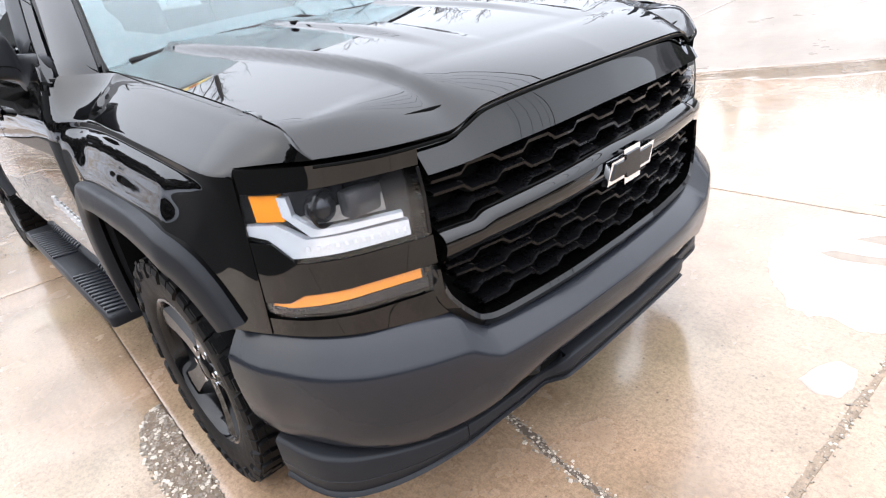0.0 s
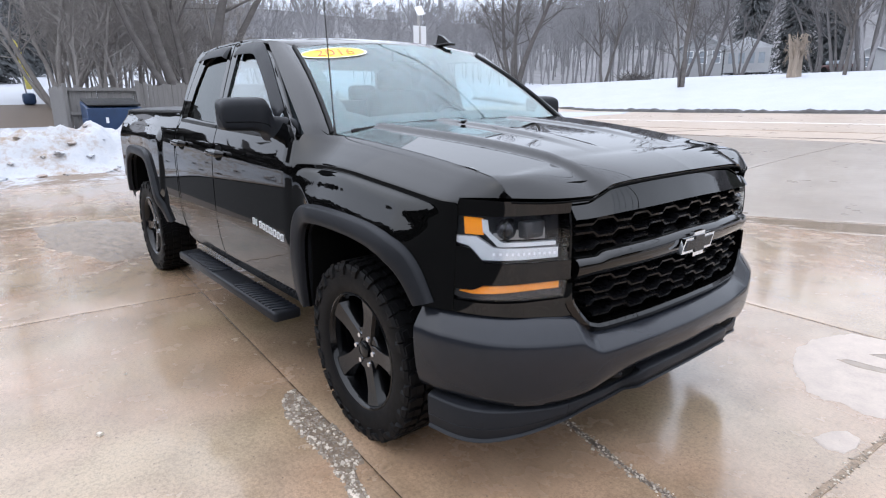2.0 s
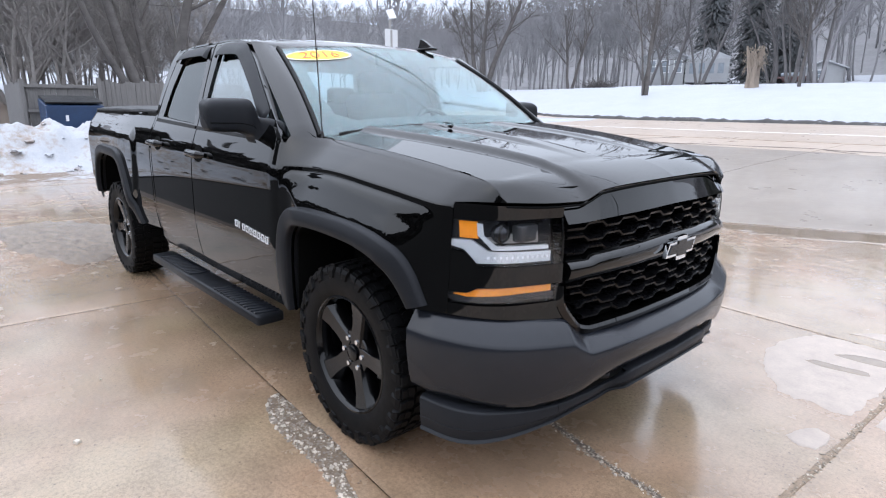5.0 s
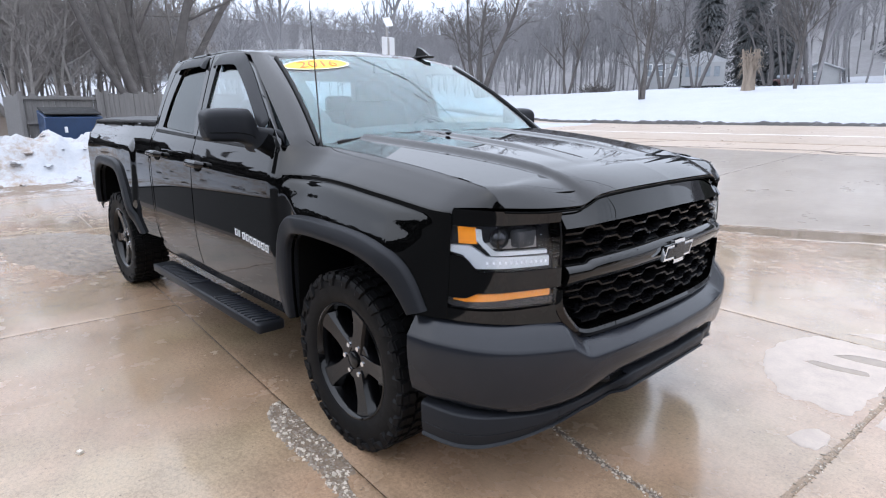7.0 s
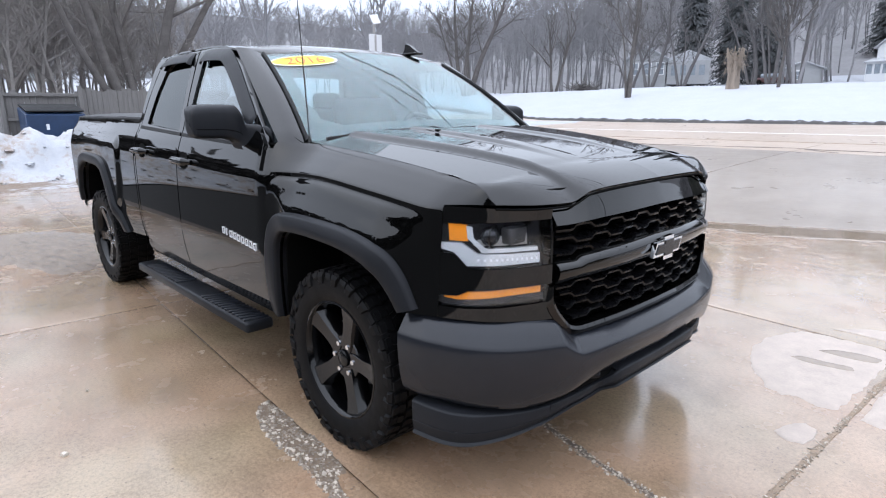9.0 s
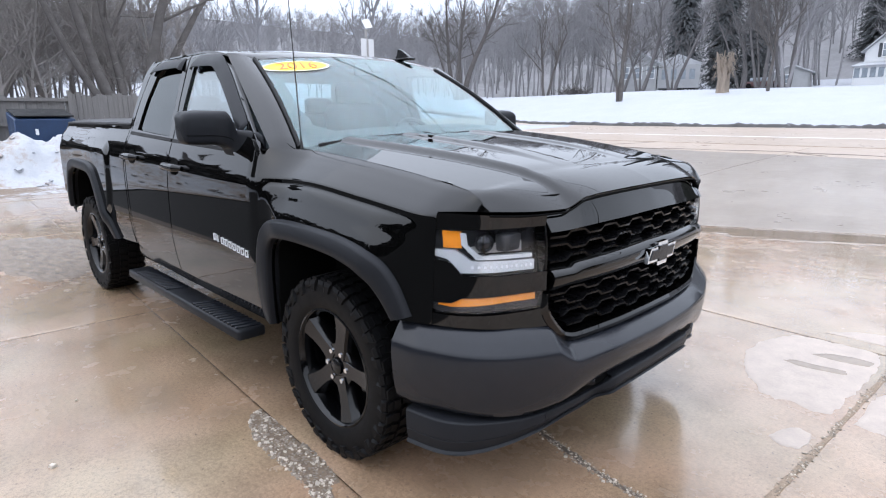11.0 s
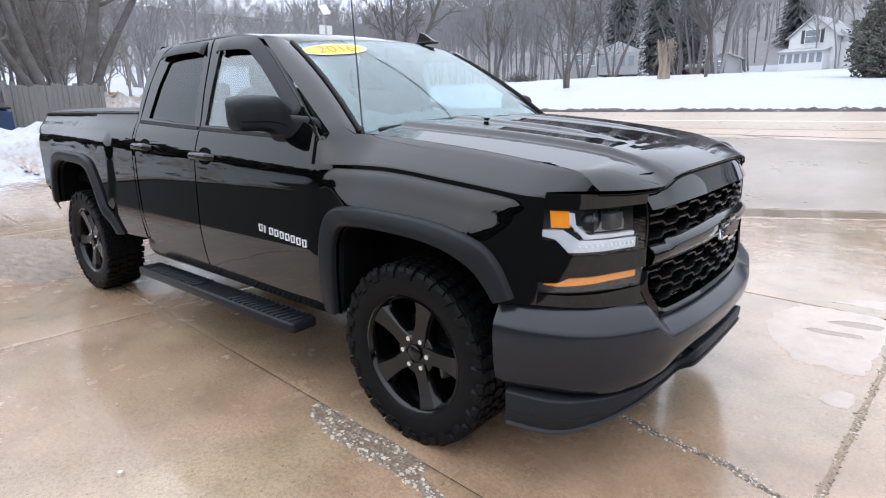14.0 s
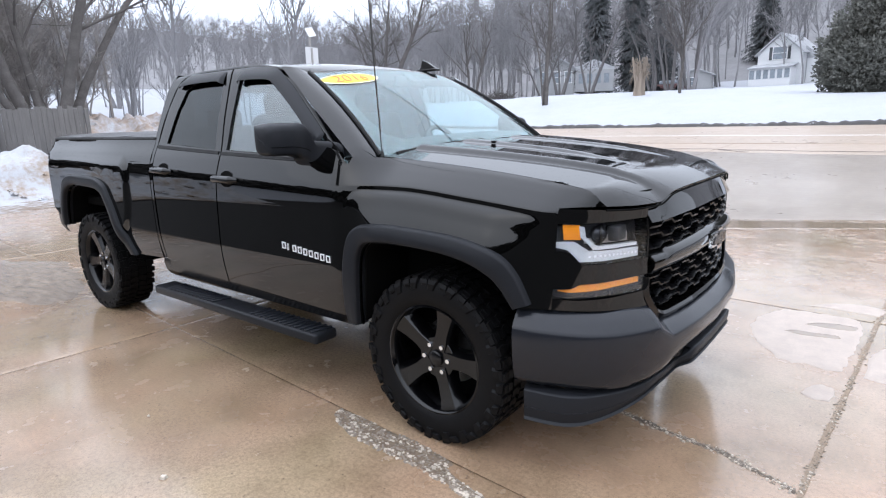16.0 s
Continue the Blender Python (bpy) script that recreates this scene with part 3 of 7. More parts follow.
for s in (-1, 1):
    out = (0, s, 0)
    # front wing
    g = wing_grid([(ARCH_F[0], (-0.553, 0.50)), (ARCH_F[1], (-0.548, 0.78)), (ARCH_F[2], (-0.538, 1.12)), (ARCH_F[3], (-0.505, 1.349)), (ARCH_F[4], (-0.22, seam_z(-0.22))),
                   (ARCH_F[5], (0.12, seam_z(0.12))), (ARCH_F[6], (0.42, seam_z(0.42))), (ARCH_F[7], (0.604, seam_z(0.604))), (ARCH_F[8], (0.606, 1.168)), ((0.448, 0.752), (0.598, 0.95)), ((0.45, 0.75), (0.588, 0.755))], s)
    fender = shell("front_wing", g, 0.012, out, M["paint"], truck)
    g = side_grid([((0.604, 1.168), (0.602, seam_z(0.602))), ((0.66, 1.170), (0.645, 1.2405)), ((0.71, 1.171), (0.690, 1.232)), ((0.757, 1.171), (0.757, 1.173))], 6, 20, 0, s)
    shell("wing_tip", g, 0.012, out, M["paint"], fender)
    # the flat corner between hood, pillar and wing
    G = [[(x, s * (0.864 + (half_width(x, seam_z(x) - 0.004) - 0.864) * q), seam_z(x) - 0.004 - 0.004 * q) for q in (0, 0.35, 0.7, 1)] for x in np.linspace(-0.548, -0.26, 14)]
    shell("wing_corner", np.array(G), 0.01, (0, 0, 1), M["paint"], fender)
    # doors below the belt
    g = side_grid([((-1.660, 0.545), (-1.630, 1.352)), ((-1.2, 0.535), (-1.2, 1.340)), ((-0.80, 0.525), (-0.72, 1.325)), ((-0.566, 0.520), (-0.520, 1.318))], 8, 64, 0, s)
    door_front = shell("front_door", g, 0.02, out, M["paint"], truck)
    g = side_grid([((-2.415, 0.60), (-2.44, 1.385)), ((-2.2, 0.57), (-2.2, 1.378)), ((-1.9, 0.553), (-1.9, 1.365)), ((-1.672, 0.546), (-1.642, 1.353))], 7, 64, 0, s)
    door_rear = shell("rear_door", g, 0.02, out, M["paint"], truck)
    # window frames: outer edge, opening
    ring = [((-1.632, 1.352), (-1.588, 1.372)), ((-1.1, 1.337), (-1.1, 1.357)), ((-0.72, 1.326), (-0.74, 1.345)), ((-0.535, 1.320), (-0.660, 1.348)),
            ((-0.62, 1.402), (-0.690, 1.415)), ((-0.88, 1.60), (-0.905, 1.585)), ((-1.12, 1.768), (-1.125, 1.735)), ((-1.28, 1.838), (-1.24, 1.785)), ((-1.5, 1.858), (-1.48, 1.802)),
            ((-1.712, 1.862), (-1.600, 1.800)), ((-1.70, 1.80), (-1.604, 1.76)), ((-1.665, 1.55), (-1.597, 1.55)), ((-1.632, 1.352), (-1.588, 1.372))]
    g = side_grid(ring, 5, 4, 0.0, s, False)[:-1]
    shell("window_frame", g, 0.03, out, M["paint"], door_front, closed=True)
    inner = [b for a, b in ring]
    ring_r = [((-2.44, 1.387), (-2.325, 1.408)), ((-2.0, 1.37), (-2.0, 1.388)), ((-1.645, 1.354), (-1.715, 1.376)), ((-1.68, 1.55), (-1.742, 1.55)), ((-1.716, 1.80), (-1.772, 1.76)),
              ((-1.726, 1.862), (-1.78, 1.798)), ((-1.95, 1.868), (-1.95, 1.806)), ((-2.22, 1.862), (-2.13, 1.800)), ((-2.33, 1.80), (-2.215, 1.745)), ((-2.39, 1.65), (-2.27, 1.62)), ((-2.44, 1.387), (-2.325, 1.408))]
    g = side_grid(ring_r, 6, 4, 0.0, s, False)[:-1]
    shell("window_frame", g, 0.03, out, M["paint"], door_rear, closed=True)
    # panes, between lower and upper edge
    pane = [((-1.588, 1.372), (-1.600, 1.80)), ((-1.45, 1.368), (-1.46, 1.802)), ((-1.24, 1.362), (-1.24, 1.785)), ((-1.125, 1.359), (-1.125, 1.735)), ((-0.905, 1.353), (-0.905, 1.585)), ((-0.69, 1.345), (-0.69, 1.415)), ((-0.662, 1.345), (-0.662, 1.36))]
    g = side_grid(pane, 4, 10, -0.012, s)
    p = shell("window_pane", g, 0.004, out, M["sideglass"], door_front, "clear side window")
    p.visible_shadow = False
    pane = [((-2.325, 1.406), (-2.32, 1.44)), ((-2.27, 1.404), (-2.27, 1.62)), ((-2.215, 1.40), (-2.215, 1.745)), ((-2.13, 1.396), (-2.13, 1.80)), ((-1.95, 1.386), (-1.95, 1.806)), ((-1.775, 1.378), (-1.775, 1.80)), ((-1.716, 1.376), (-1.73, 1.46))]
    g = side_grid(pane, 4, 10, -0.012, s)
    shell("window_pane", g, 0.004, out, M["darkglass"], door_rear, "dark tinted side window").visible_shadow = False
    # belt strips
    g = side_grid([((-2.43, 1.378), (-2.43, 1.398)), ((-1.66, 1.348), (-1.66, 1.366))], 10, 3, 0.006, s)
    shell("belt_strip", g, 0.01, out, M["matte"], door_rear)
    g = side_grid([((-1.63, 1.346), (-1.63, 1.364)), ((-0.56, 1.311), (-0.56, 1.328))], 12, 3, 0.006, s)
    shell("belt_strip", g, 0.01, out, M["matte"], door_front)
    # rain visors over the windows
    vis = [((-2.30, 1.772), (-2.255, 1.835)), ((-2.22, 1.785), (-2.19, 1.845)), ((-2.0, 1.793), (-2.0, 1.850)), ((-1.84, 1.793), (-1.84, 1.850)), ((-1.765, 1.772), (-1.775, 1.845))]
    g = side_grid(vis, 6, 6, 0.0, s)
    taper = [0.35 + 0.65 * min(1.0, k / 2, (len(g) - 1 - k) / 2) for k in range(len(g))]
    for j, o in enumerate((0.030, 0.029, 0.026, 0.020, 0.012, 0.003)):
        g[:, j, 1] += s * o * np.array(taper)
    shell("rain_visor", g, 0.004, out, M["plastic"], door_rear, "smoked window visor")
    vis = [((-1.605, 1.765), (-1.61, 1.842)), ((-1.55, 1.782), (-1.55, 1.848)), ((-1.30, 1.772), (-1.28, 1.835)), ((-1.15, 1.70), (-1.12, 1.760)), ((-0.93, 1.555), (-0.90, 1.605)), ((-0.78, 1.440), (-0.755, 1.495)), ((-0.735, 1.415), (-0.720, 1.462))]
    g = side_grid(vis, 6, 6, 0.0, s)
    taper = [0.35 + 0.65 * min(1.0, k / 2, (len(g) - 1 - k) / 2) for k in range(len(g))]
    for j, o in enumerate((0.030, 0.029, 0.026, 0.020, 0.012, 0.003)):
        g[:, j, 1] += s * o * np.array(taper)
    shell("rain_visor", g, 0.004, out, M["plastic"], door_front, "smoked window visor")
    # bed side
    g = side_grid([((-4.60, 0.90), (-4.615, 1.445)), ((-4.38, 0.83), (-4.38, 1.444)), ((-4.20, 0.73), (-4.18, 1.442)), (ARCH_R[0], (-4.08, 1.442)), (ARCH_R[1], (-4.0, 1.441)), (ARCH_R[2], (-3.9, 1.44)), (ARCH_R[3], (-3.72, 1.44)), (ARCH_R[4], (-3.40, 1.438)),
                   (ARCH_R[5], (-3.2, 1.437)), (ARCH_R[6], (-2.95, 1.436)), (ARCH_R[7], (-2.72, 1.435)), ((-2.75, 0.585), (-2.60, 1.434)), ((-2.474, 0.60), (-2.492, 1.434))], 20, 110, 0, s)
    bedside = shell("bed_side", g, 0.015, out, M["paint"], truck)
    # sill under the doors
    g = side_grid([((-2.44, 0.50), (-2.41, 0.592)), ((-1.66, 0.47), (-1.66, 0.537)), ((-0.56, 0.46), (-0.56, 0.512))], 8, 6, -0.012, s)
    shell("sill", g, 0.02, out, M["trim"], truck)
    # handles, each over a flat near-black patch painted as the shade in its cup
    for x, z, dr in ((-1.53, 1.205, door_front), (-2.29, 1.232, door_rear)):
        k = [on_side(x + dx, z + dz, 0.003, s) for dx, dz in ((-0.070, 0), (-0.055, 0.034), (-0.02, 0.047), (0.02, 0.047), (0.055, 0.034), (0.070, 0), (0.055, -0.034), (0.02, -0.047), (-0.02, -0.047), (-0.055, -0.034))]
        bm = bmesh.new()
        bm.faces.new([bm.verts.new(v) for v in (k if s > 0 else k[::-1])])
        cup = part("handle_cup", bm, M["dark"], dr)
        pts = [on_side(x - 0.10, z - 0.002, 0.002, s), on_side(x - 0.085, z, 0.03, s), on_side(x, z + 0.003, 0.042, s), on_side(x + 0.085, z, 0.034, s), on_side(x + 0.108, z - 0.004, 0.002, s)]
        v, f = tube(pts, [0.014, 0.024, 0.022, 0.024, 0.014], 12)
        raw("door_handle", v, f, M["paint"], dr, "gloss black pull handle")

# wheel-arch flares: outer edge and inner edge
FLARE_F = [((-0.560, 0.500), (-0.440, 0.500)), ((-0.545, 0.70), (-0.425, 0.70)), ((-0.520, 0.88), (-0.410, 0.845)), ((-0.480, 0.980), (-0.375, 0.905)), ((-0.395, 1.030), (-0.310, 0.935)), ((-0.20, 1.046), (-0.17, 0.945)),
           ((0.10, 1.036), (0.09, 0.935)), ((0.30, 1.008), (0.26, 0.903)), ((0.405, 0.965), (0.345, 0.860)), ((0.460, 0.90), (0.392, 0.81)), ((0.515, 0.775), (0.435, 0.748))]
FLARE_R = [((-4.215, 0.70), (-4.115, 0.69)), ((-4.175, 0.86), (-4.07, 0.85)), ((-4.12, 1.00), (-4.02, 0.96)), ((-4.03, 1.105), (-3.95, 1.015)), ((-3.80, 1.150), (-3.76, 1.055)), ((-3.40, 1.146), (-3.37, 1.045)),
           ((-3.20, 1.105), (-3.235, 1.010)), ((-3.10, 0.99), (-3.165, 0.925)), ((-2.99, 0.79), (-3.08, 0.75)), ((-2.87, 0.570), (-2.97, 0.565))]
for s in (-1, 1):
    for pairs, nm in ((FLARE_F, "front"), (FLARE_R, "rear")):
        rows = steps([(*a, *b) for a, b in pairs], 7)
        G = []
        for ax, az, bx, bz in rows:
            line = []
            for v, o in ((0.0, 0.0), (0.02, 0.018), (0.08, 0.027), (0.14, 0.029), (0.45, 0.032), (0.72, 0.032), (0.78, 0.028), (0.81, 0.018), (0.84, -0.05)):
                x, z = ax + (bx - ax) * v, az + (bz - az) * v
                line.append(on_side(x, z, o, s))
            G.append(line)
        shell("wheel_arch_flare", np.array(G), 0.006, (0, s, 0), M["plastic"], truck, "charcoal plastic wheel arch flare", sharp=50)

# ---- hood ----
hood_front = curve([(0, 0.925), (0.3, 0.915), (0.48, 0.895), (0.56, 0.878), (0.70, 0.835), (0.80, 0.790), (0.858, 0.752)])
hood_rear = curve([(0, -0.30), (0.5, -0.325), (0.7, -0.36), (0.858, -0.43)])
lip_z = curve([(0, 1.212), (0.35, 1.206), (0.47, 1.196), (0.57, 1.160), (0.70, 1.158), (0.858, 1.166)])


def hood_z(x, y):
    a = abs(y)
    xf = hood_front(a)
    edge = seam_z(min(x, 0.69))
    wide = 0.53 + 0.14 * smoothstep(0.9, -0.4, x)
    z = edge + 0.030 * min(1.0, (0.858 - a) / (0.858 - wide)) + 0.024 * smoothstep(wide + 0.018, wide - 0.022, a)
    z += (0.016 * smoothstep(0.34, 0.29, a) - 0.012 * smoothstep(0.22, 0.17, a)) * smoothstep(0.72, 0.25, x)
    r = 0.30 - 0.20 * smoothstep(0.45, 0.80, a)
    t = min(max((x - xf + r) / r, 0.0), 1.0) ** 2.2
    return z * (1 - t) + lip_z(a) * t


G = []
for u in np.linspace(0, 1, 161):
    y = -0.856 + 1.712 * u
    a = abs(y)
    xf, xr = hood_front(a) - 0.004, hood_rear(a)
    G.append([(xr + (xf - xr) * v, y, hood_z(xr + (xf - xr) * v, y)) for v in list(np.linspace(0, 0.7, 22)) + list(np.linspace(0.72, 1, 18))])
hood = shell("hood", np.array(G), 0.009, (0, 0, 1), M["paint"], truck)
# black tube along the hood edge stands in for the shade of the gap
pipe("lip_seal", [(hood_front(abs(y)) - 0.002, y, lip_z(abs(y)) - 0.009) for y in np.linspace(-0.85, 0.85, 90)], 0.004, M["dark"], hood, sides=6)
for y in (-0.30, 0.30):
    nozzle = box_bm((0.026, 0.020, 0.006), (-0.12, y, hood_z(-0.12, y) + 0.001), 0.002)
    part("washer_nozzle", nozzle, M["matte"], truck)

# ---- nose: black header panel, grille, lamps ----
rows = [((0.646, 1.086), (0.646, 1.149)), ((0.57, 1.088), (0.57, 1.152)), ((0.47, 1.094), (0.48, 1.186)), ((0.30, 1.100), (0.30, 1.199)), ((0.0, 1.106), (0.0, 1.204))]
full = rows + [((-a[0], a[1]), (-b[0], b[1])) for a, b in rows[-2::-1]]
g = nose_grid(full, 8, 9, 0.0)
for j, o in enumerate(np.linspace(0.014, -0.016, 9)):
    g[:, j, 0] += o
header = shell("header_panel", g, 0.02, (1, 0, 0), M["paint"], truck)
rows = [((0.640, 0.868), (0.640, 0.958)), ((0.55, 0.876), (0.55, 0.958)), ((0.51, 0.878), (0.50, 0.972)), ((0.25, 0.884), (0.25, 0.982)), ((0.0, 0.888), (0.0, 0.990))]
full = rows + [((-a[0], a[1]), (-b[0], b[1])) for a, b in rows[-2::-1]]
g = nose_grid(full, 8, 9, 0.0)
for j, o in enumerate((0.002, 0.012, 0.018, 0.022, 0.024, 0.022, 0.016, 0.0, -0.03)):
    g[:, j, 0] += o
shell("grille_bar", g, 0.02, (1, 0, 0), M["paint"], truck)
# lower frame of the grille
path = [(0.652, 0.862), (0.64, 0.80), (0.60, 0.735), (0.555, 0.694), (0.50, 0.685), (0.30, 0.688), (0.0, 0.692)]
path = path + [(-y, z) for y, z in path[-2::-1]]
rows = steps(path, 5)
G = []
for i, (y, z) in enumerate(rows):
    y2, z2 = rows[min(i + 1, len(rows) - 1)]
    y1, z1 = rows[max(i - 1, 0)]
    d = np.array([y2 - y1, z2 - z1])
    n = np.array([d[1], -d[0]]) / max(1e-6, np.hypot(*d))
    if n[1] > 0 or (abs(n[1]) < 0.2 and n[0] * y < 0):
        n = -n
    w = 0.042 * (0.35 + 0.65 * smoothstep(0.0, 0.25, i / len(rows) * 2 if i < len(rows) / 2 else 2 - i / len(rows) * 2))
    G.append([on_nose(y + n[0] * w * v, z + n[1] * w * v, o) for v, o in ((0.0, -0.05), (0.05, 0.006), (0.35, 0.014), (0.8, 0.004), (1.0, -0.03))])
shell("grille_surround", np.array(G), 0.012, (1, 0, 0), M["paint"], truck)
# near-black sheets painted as shade in the hood gap and behind the grille, then the zigzag slats
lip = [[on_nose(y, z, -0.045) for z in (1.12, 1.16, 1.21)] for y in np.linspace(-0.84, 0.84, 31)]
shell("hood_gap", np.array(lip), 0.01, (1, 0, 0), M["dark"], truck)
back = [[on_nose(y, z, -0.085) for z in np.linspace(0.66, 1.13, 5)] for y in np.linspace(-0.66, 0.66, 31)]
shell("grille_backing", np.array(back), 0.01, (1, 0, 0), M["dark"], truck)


def zigzag(z0, y_lo, y_hi, phase, pitch=0.185, amp=0.017):
    """A slat that runs level, then steps down on a slant and up again, like a row of flattened hexagons."""
    pts, y = [], y_lo
    k = math.floor((y_lo - phase) / pitch)
    while True:
        c = phase + k * pitch
        for dy, dz in ((0.0, 0.0), (0.022, amp), (pitch * 0.5, amp), (pitch * 0.5 + 0.022, 0.0)):
            if y_lo <= c + dy <= y_hi:
                pts.append((c + dy, z0 + dz))
        k += 1
        if c > y_hi:
            break
    return [(y_lo, pts[0][1])] + pts + [(y_hi, pts[-1][1])]


def slat(pts):
    G = []
    for y, z in pts:
        G.append([on_nose(y, z + dz, o) for dz, o in ((0.009, -0.075), (0.008, -0.020), (0.003, -0.008), (-0.005, -0.011), (-0.011, -0.03), (-0.004, -0.075))])
    return shell("grille_slat", np.array(G), 0.003, (1, 0, 0.2), M["slat"], truck, sharp=25)


PITCH = 0.185
for r, z0 in enumerate((1.062, 1.016, 0.972)):
    slat(zigzag(z0, -0.63, 0.63, (0.5 if r % 2 else 0.0) * PITCH))
for r, (z0, w) in enumerate(((0.846, 0.625), (0.802, 0.605), (0.758, 0.572), (0.714, 0.54))):
    slat(zigzag(z0, -w, w, (0.5 if r % 2 else 0.0) * PITCH))
for lo, hi, rows_z in ((0.965, 1.09, (1.062, 1.016, 0.972)), (0.70, 0.87, (0.846, 0.802, 0.758, 0.714))):
    for r, z0 in enumerate(rows_z):
        for k in range(-4, 5):
            c = k * PITCH + (0.5 if r % 2 else 0.0) * PITCH
            for dy, lean in ((0.015, 1), (PITCH * 0.5 + 0.015, -1)):
                y = c + dy
                if abs(y) > (0.62 if lo > 0.9 else 0.53 + (z0 - 0.7) * 0.6):
                    continue
                G = [[on_nose(y + lean * 0.015 * q + e, z0 + 0.008 + 0.034 * (q + 1) / 2 - 0.017, o) for e, o in ((-0.006, -0.075), (-0.005, -0.022), (0.005, -0.022), (0.006, -0.075))] for q in (-1, 1)]
                shell("grille_web", np.array(G), 0.002, (1, 0, 0), M["slat"], truck)

# bow-shaped badge: chrome rim and dark face
def badge(y, z, d):
    return (nose_x(abs(y)) + 0.046 + d, y, 0.925 + z + 0.0 * y)


BOW = [(-0.145, -0.036), (-0.115, 0.030), (-0.048, 0.030), (-0.048, 0.052), (0.048, 0.052), (0.048, 0.030), (0.145, 0.030), (0.115, -0.036), (0.048, -0.036), (0.048, -0.058), (-0.048, -0.058), (-0.048, -0.036)]
BOW = [(y * 0.88, z * 0.90) for y, z in BOW]
emblem = prism("emblem", BOW, 0.018, badge, M["chrome"], truck, "chrome-rimmed cross-shaped badge")
prism("emblem_face", [(y * 0.86, z * 0.66) for y, z in BOW], 0.004, lambda y, z, d: badge(y, z, d + 0.004), M["trim"], emblem)


def lamp_plate(name, low, high, off, material, parent, s, label="", n=5, nv=5, thick=0.006):
    """A strip on the nose between a lower and an upper edge, each a list of (y, z)."""
    return shell(name, nose_grid(list(zip(low, high)), n, nv, off, s, False), thick, (1, 0, 0), material, parent, label)


for s in (-1, 1):
    # black corner panel that holds the lamps
    cheek = lamp_plate("lamp_panel", [(0.978, 0.765), (0.93, 0.757), (0.88, 0.752), (0.80, 0.745), (0.66, 0.738)], [(0.968, 1.118), (0.950, 1.150), (0.88, 1.152), (0.80, 1.150), (0.653, 1.145)], -0.055, M["paint"], truck, s, n=8, nv=20)
    head = lamp_plate("headlight", [(0.962, 1.009), (0.936, 0.997), (0.908, 0.947), (0.80, 0.947), (0.664, 0.951)], [(0.962, 1.107), (0.936, 1.106), (0.90, 1.104), (0.80, 1.105), (0.660, 1.107)], -0.05, M["lampgrey"], truck, s, "clear-lensed headlight with amber corner", 7, 14)
    g = nose_grid([((0.972, 1.107), (0.955, 1.166)), ((0.90, 1.107), (0.88, 1.160)), ((0.80, 1.108), (0.80, 1.155)), ((0.652, 1.110), (0.652, 1.151))], 8, 8, -0.002, s, False)
    g[:, :, 0] += np.linspace(0, 1, 8) * 0.012
    shell("lamp_brow", g, 0.05, (1, 0, 0), M["paint"], truck)
    lamp_plate("cheek_panel", [(0.972, 0.842), (0.935, 0.842), (0.912, 0.862), (0.80, 0.869), (0.652, 0.874)], [(0.972, 1.001), (0.936, 0.991), (0.910, 0.941), (0.80, 0.941), (0.652, 0.945)], 0.0, M["paint"], truck, s, n=8, nv=10, thick=0.05)
    lamp_plate("lower_cheek", [(0.985, 0.755), (0.92, 0.750), (0.80, 0.742), (0.68, 0.735), (0.640, 0.735)], [(0.978, 0.800), (0.92, 0.794), (0.80, 0.798), (0.70, 0.803), (0.672, 0.806)], 0.0, M["paint"], truck, s, n=8, nv=6, thick=0.05)
    lamp_plate("amber_marker", [(0.943, 1.043), (0.905, 1.041)], [(0.942, 1.103), (0.904, 1.100)], -0.016, M["amber"], head, s, "amber corner reflector", 6, 6, 0.02)
    lamp_plate("light_strip", [(0.962, 1.013), (0.936, 1.001), (0.908, 0.951), (0.80, 0.952), (0.690, 0.955)], [(0.962, 1.034), (0.922, 1.035), (0.884, 0.995), (0.80, 0.993), (0.690, 0.992)], -0.014, M["drl"], head, s, "clear daytime-light strip", 6, 5, 0.02)
    for q in range(12):
        y = 0.70 + q * 0.0165
        lamp_plate("strip_diode", [(y, 0.968), (y + 0.006, 0.968)], [(y, 0.977), (y + 0.006, 0.977)], -0.011, M["letter"], head, s, n=1, nv=2, thick=0.004)
    lamp_plate("bright_elbow", [(0.908, 1.053), (0.875, 1.000), (0.86, 0.999), (0.70, 1.001)], [(0.896, 1.055), (0.868, 1.019), (0.86, 1.015), (0.70, 1.014)], -0.012, M["drl"], head, s, "bright elbow trim", 6, 3, 0.02)
    lamp_plate("bright_elbow_upright", [(0.908, 1.051), (0.894, 1.053)], [(0.908, 1.096), (0.895, 1.093)], -0.012, M["drl"], head, s, "bright elbow trim", 3, 3, 0.02)
    lamp_plate("inner_reflector", [(0.885, 1.023), (0.80, 1.021), (0.72, 1.021)], [(0.885, 1.041), (0.80, 1.056), (0.72, 1.061)], -0.034, M["steel"], head, s, n=6, nv=4)
    bm = bmesh.new()
    bmesh.ops.create_uvsphere(bm, u_segments=24, v_segments=14, radius=0.036)
    bmesh.ops.translate(bm, vec=on_nose(s * 0.835, 1.056, -0.045), verts=bm.verts)
    part("projector_lens", bm, M["lampgrey"], head, "round projector lens")
    lathe_ring = [(0.040 * math.cos(2 * math.pi * k / 24), 0.040 * math.sin(2 * math.pi * k / 24)) for k in range(25)]
    cx, cy, cz = on_nose(s * 0.835, 1.056, -0.028)
    v, f = tube([(cx + s * -0.35 * a * -1, cy + a, cz + b) for a, b in lathe_ring], 0.004, 6, False)
    raw("projector_ring", v, f, M["trim"], head)
    c = on_nose(s * 0.76, 1.056, -0.04)
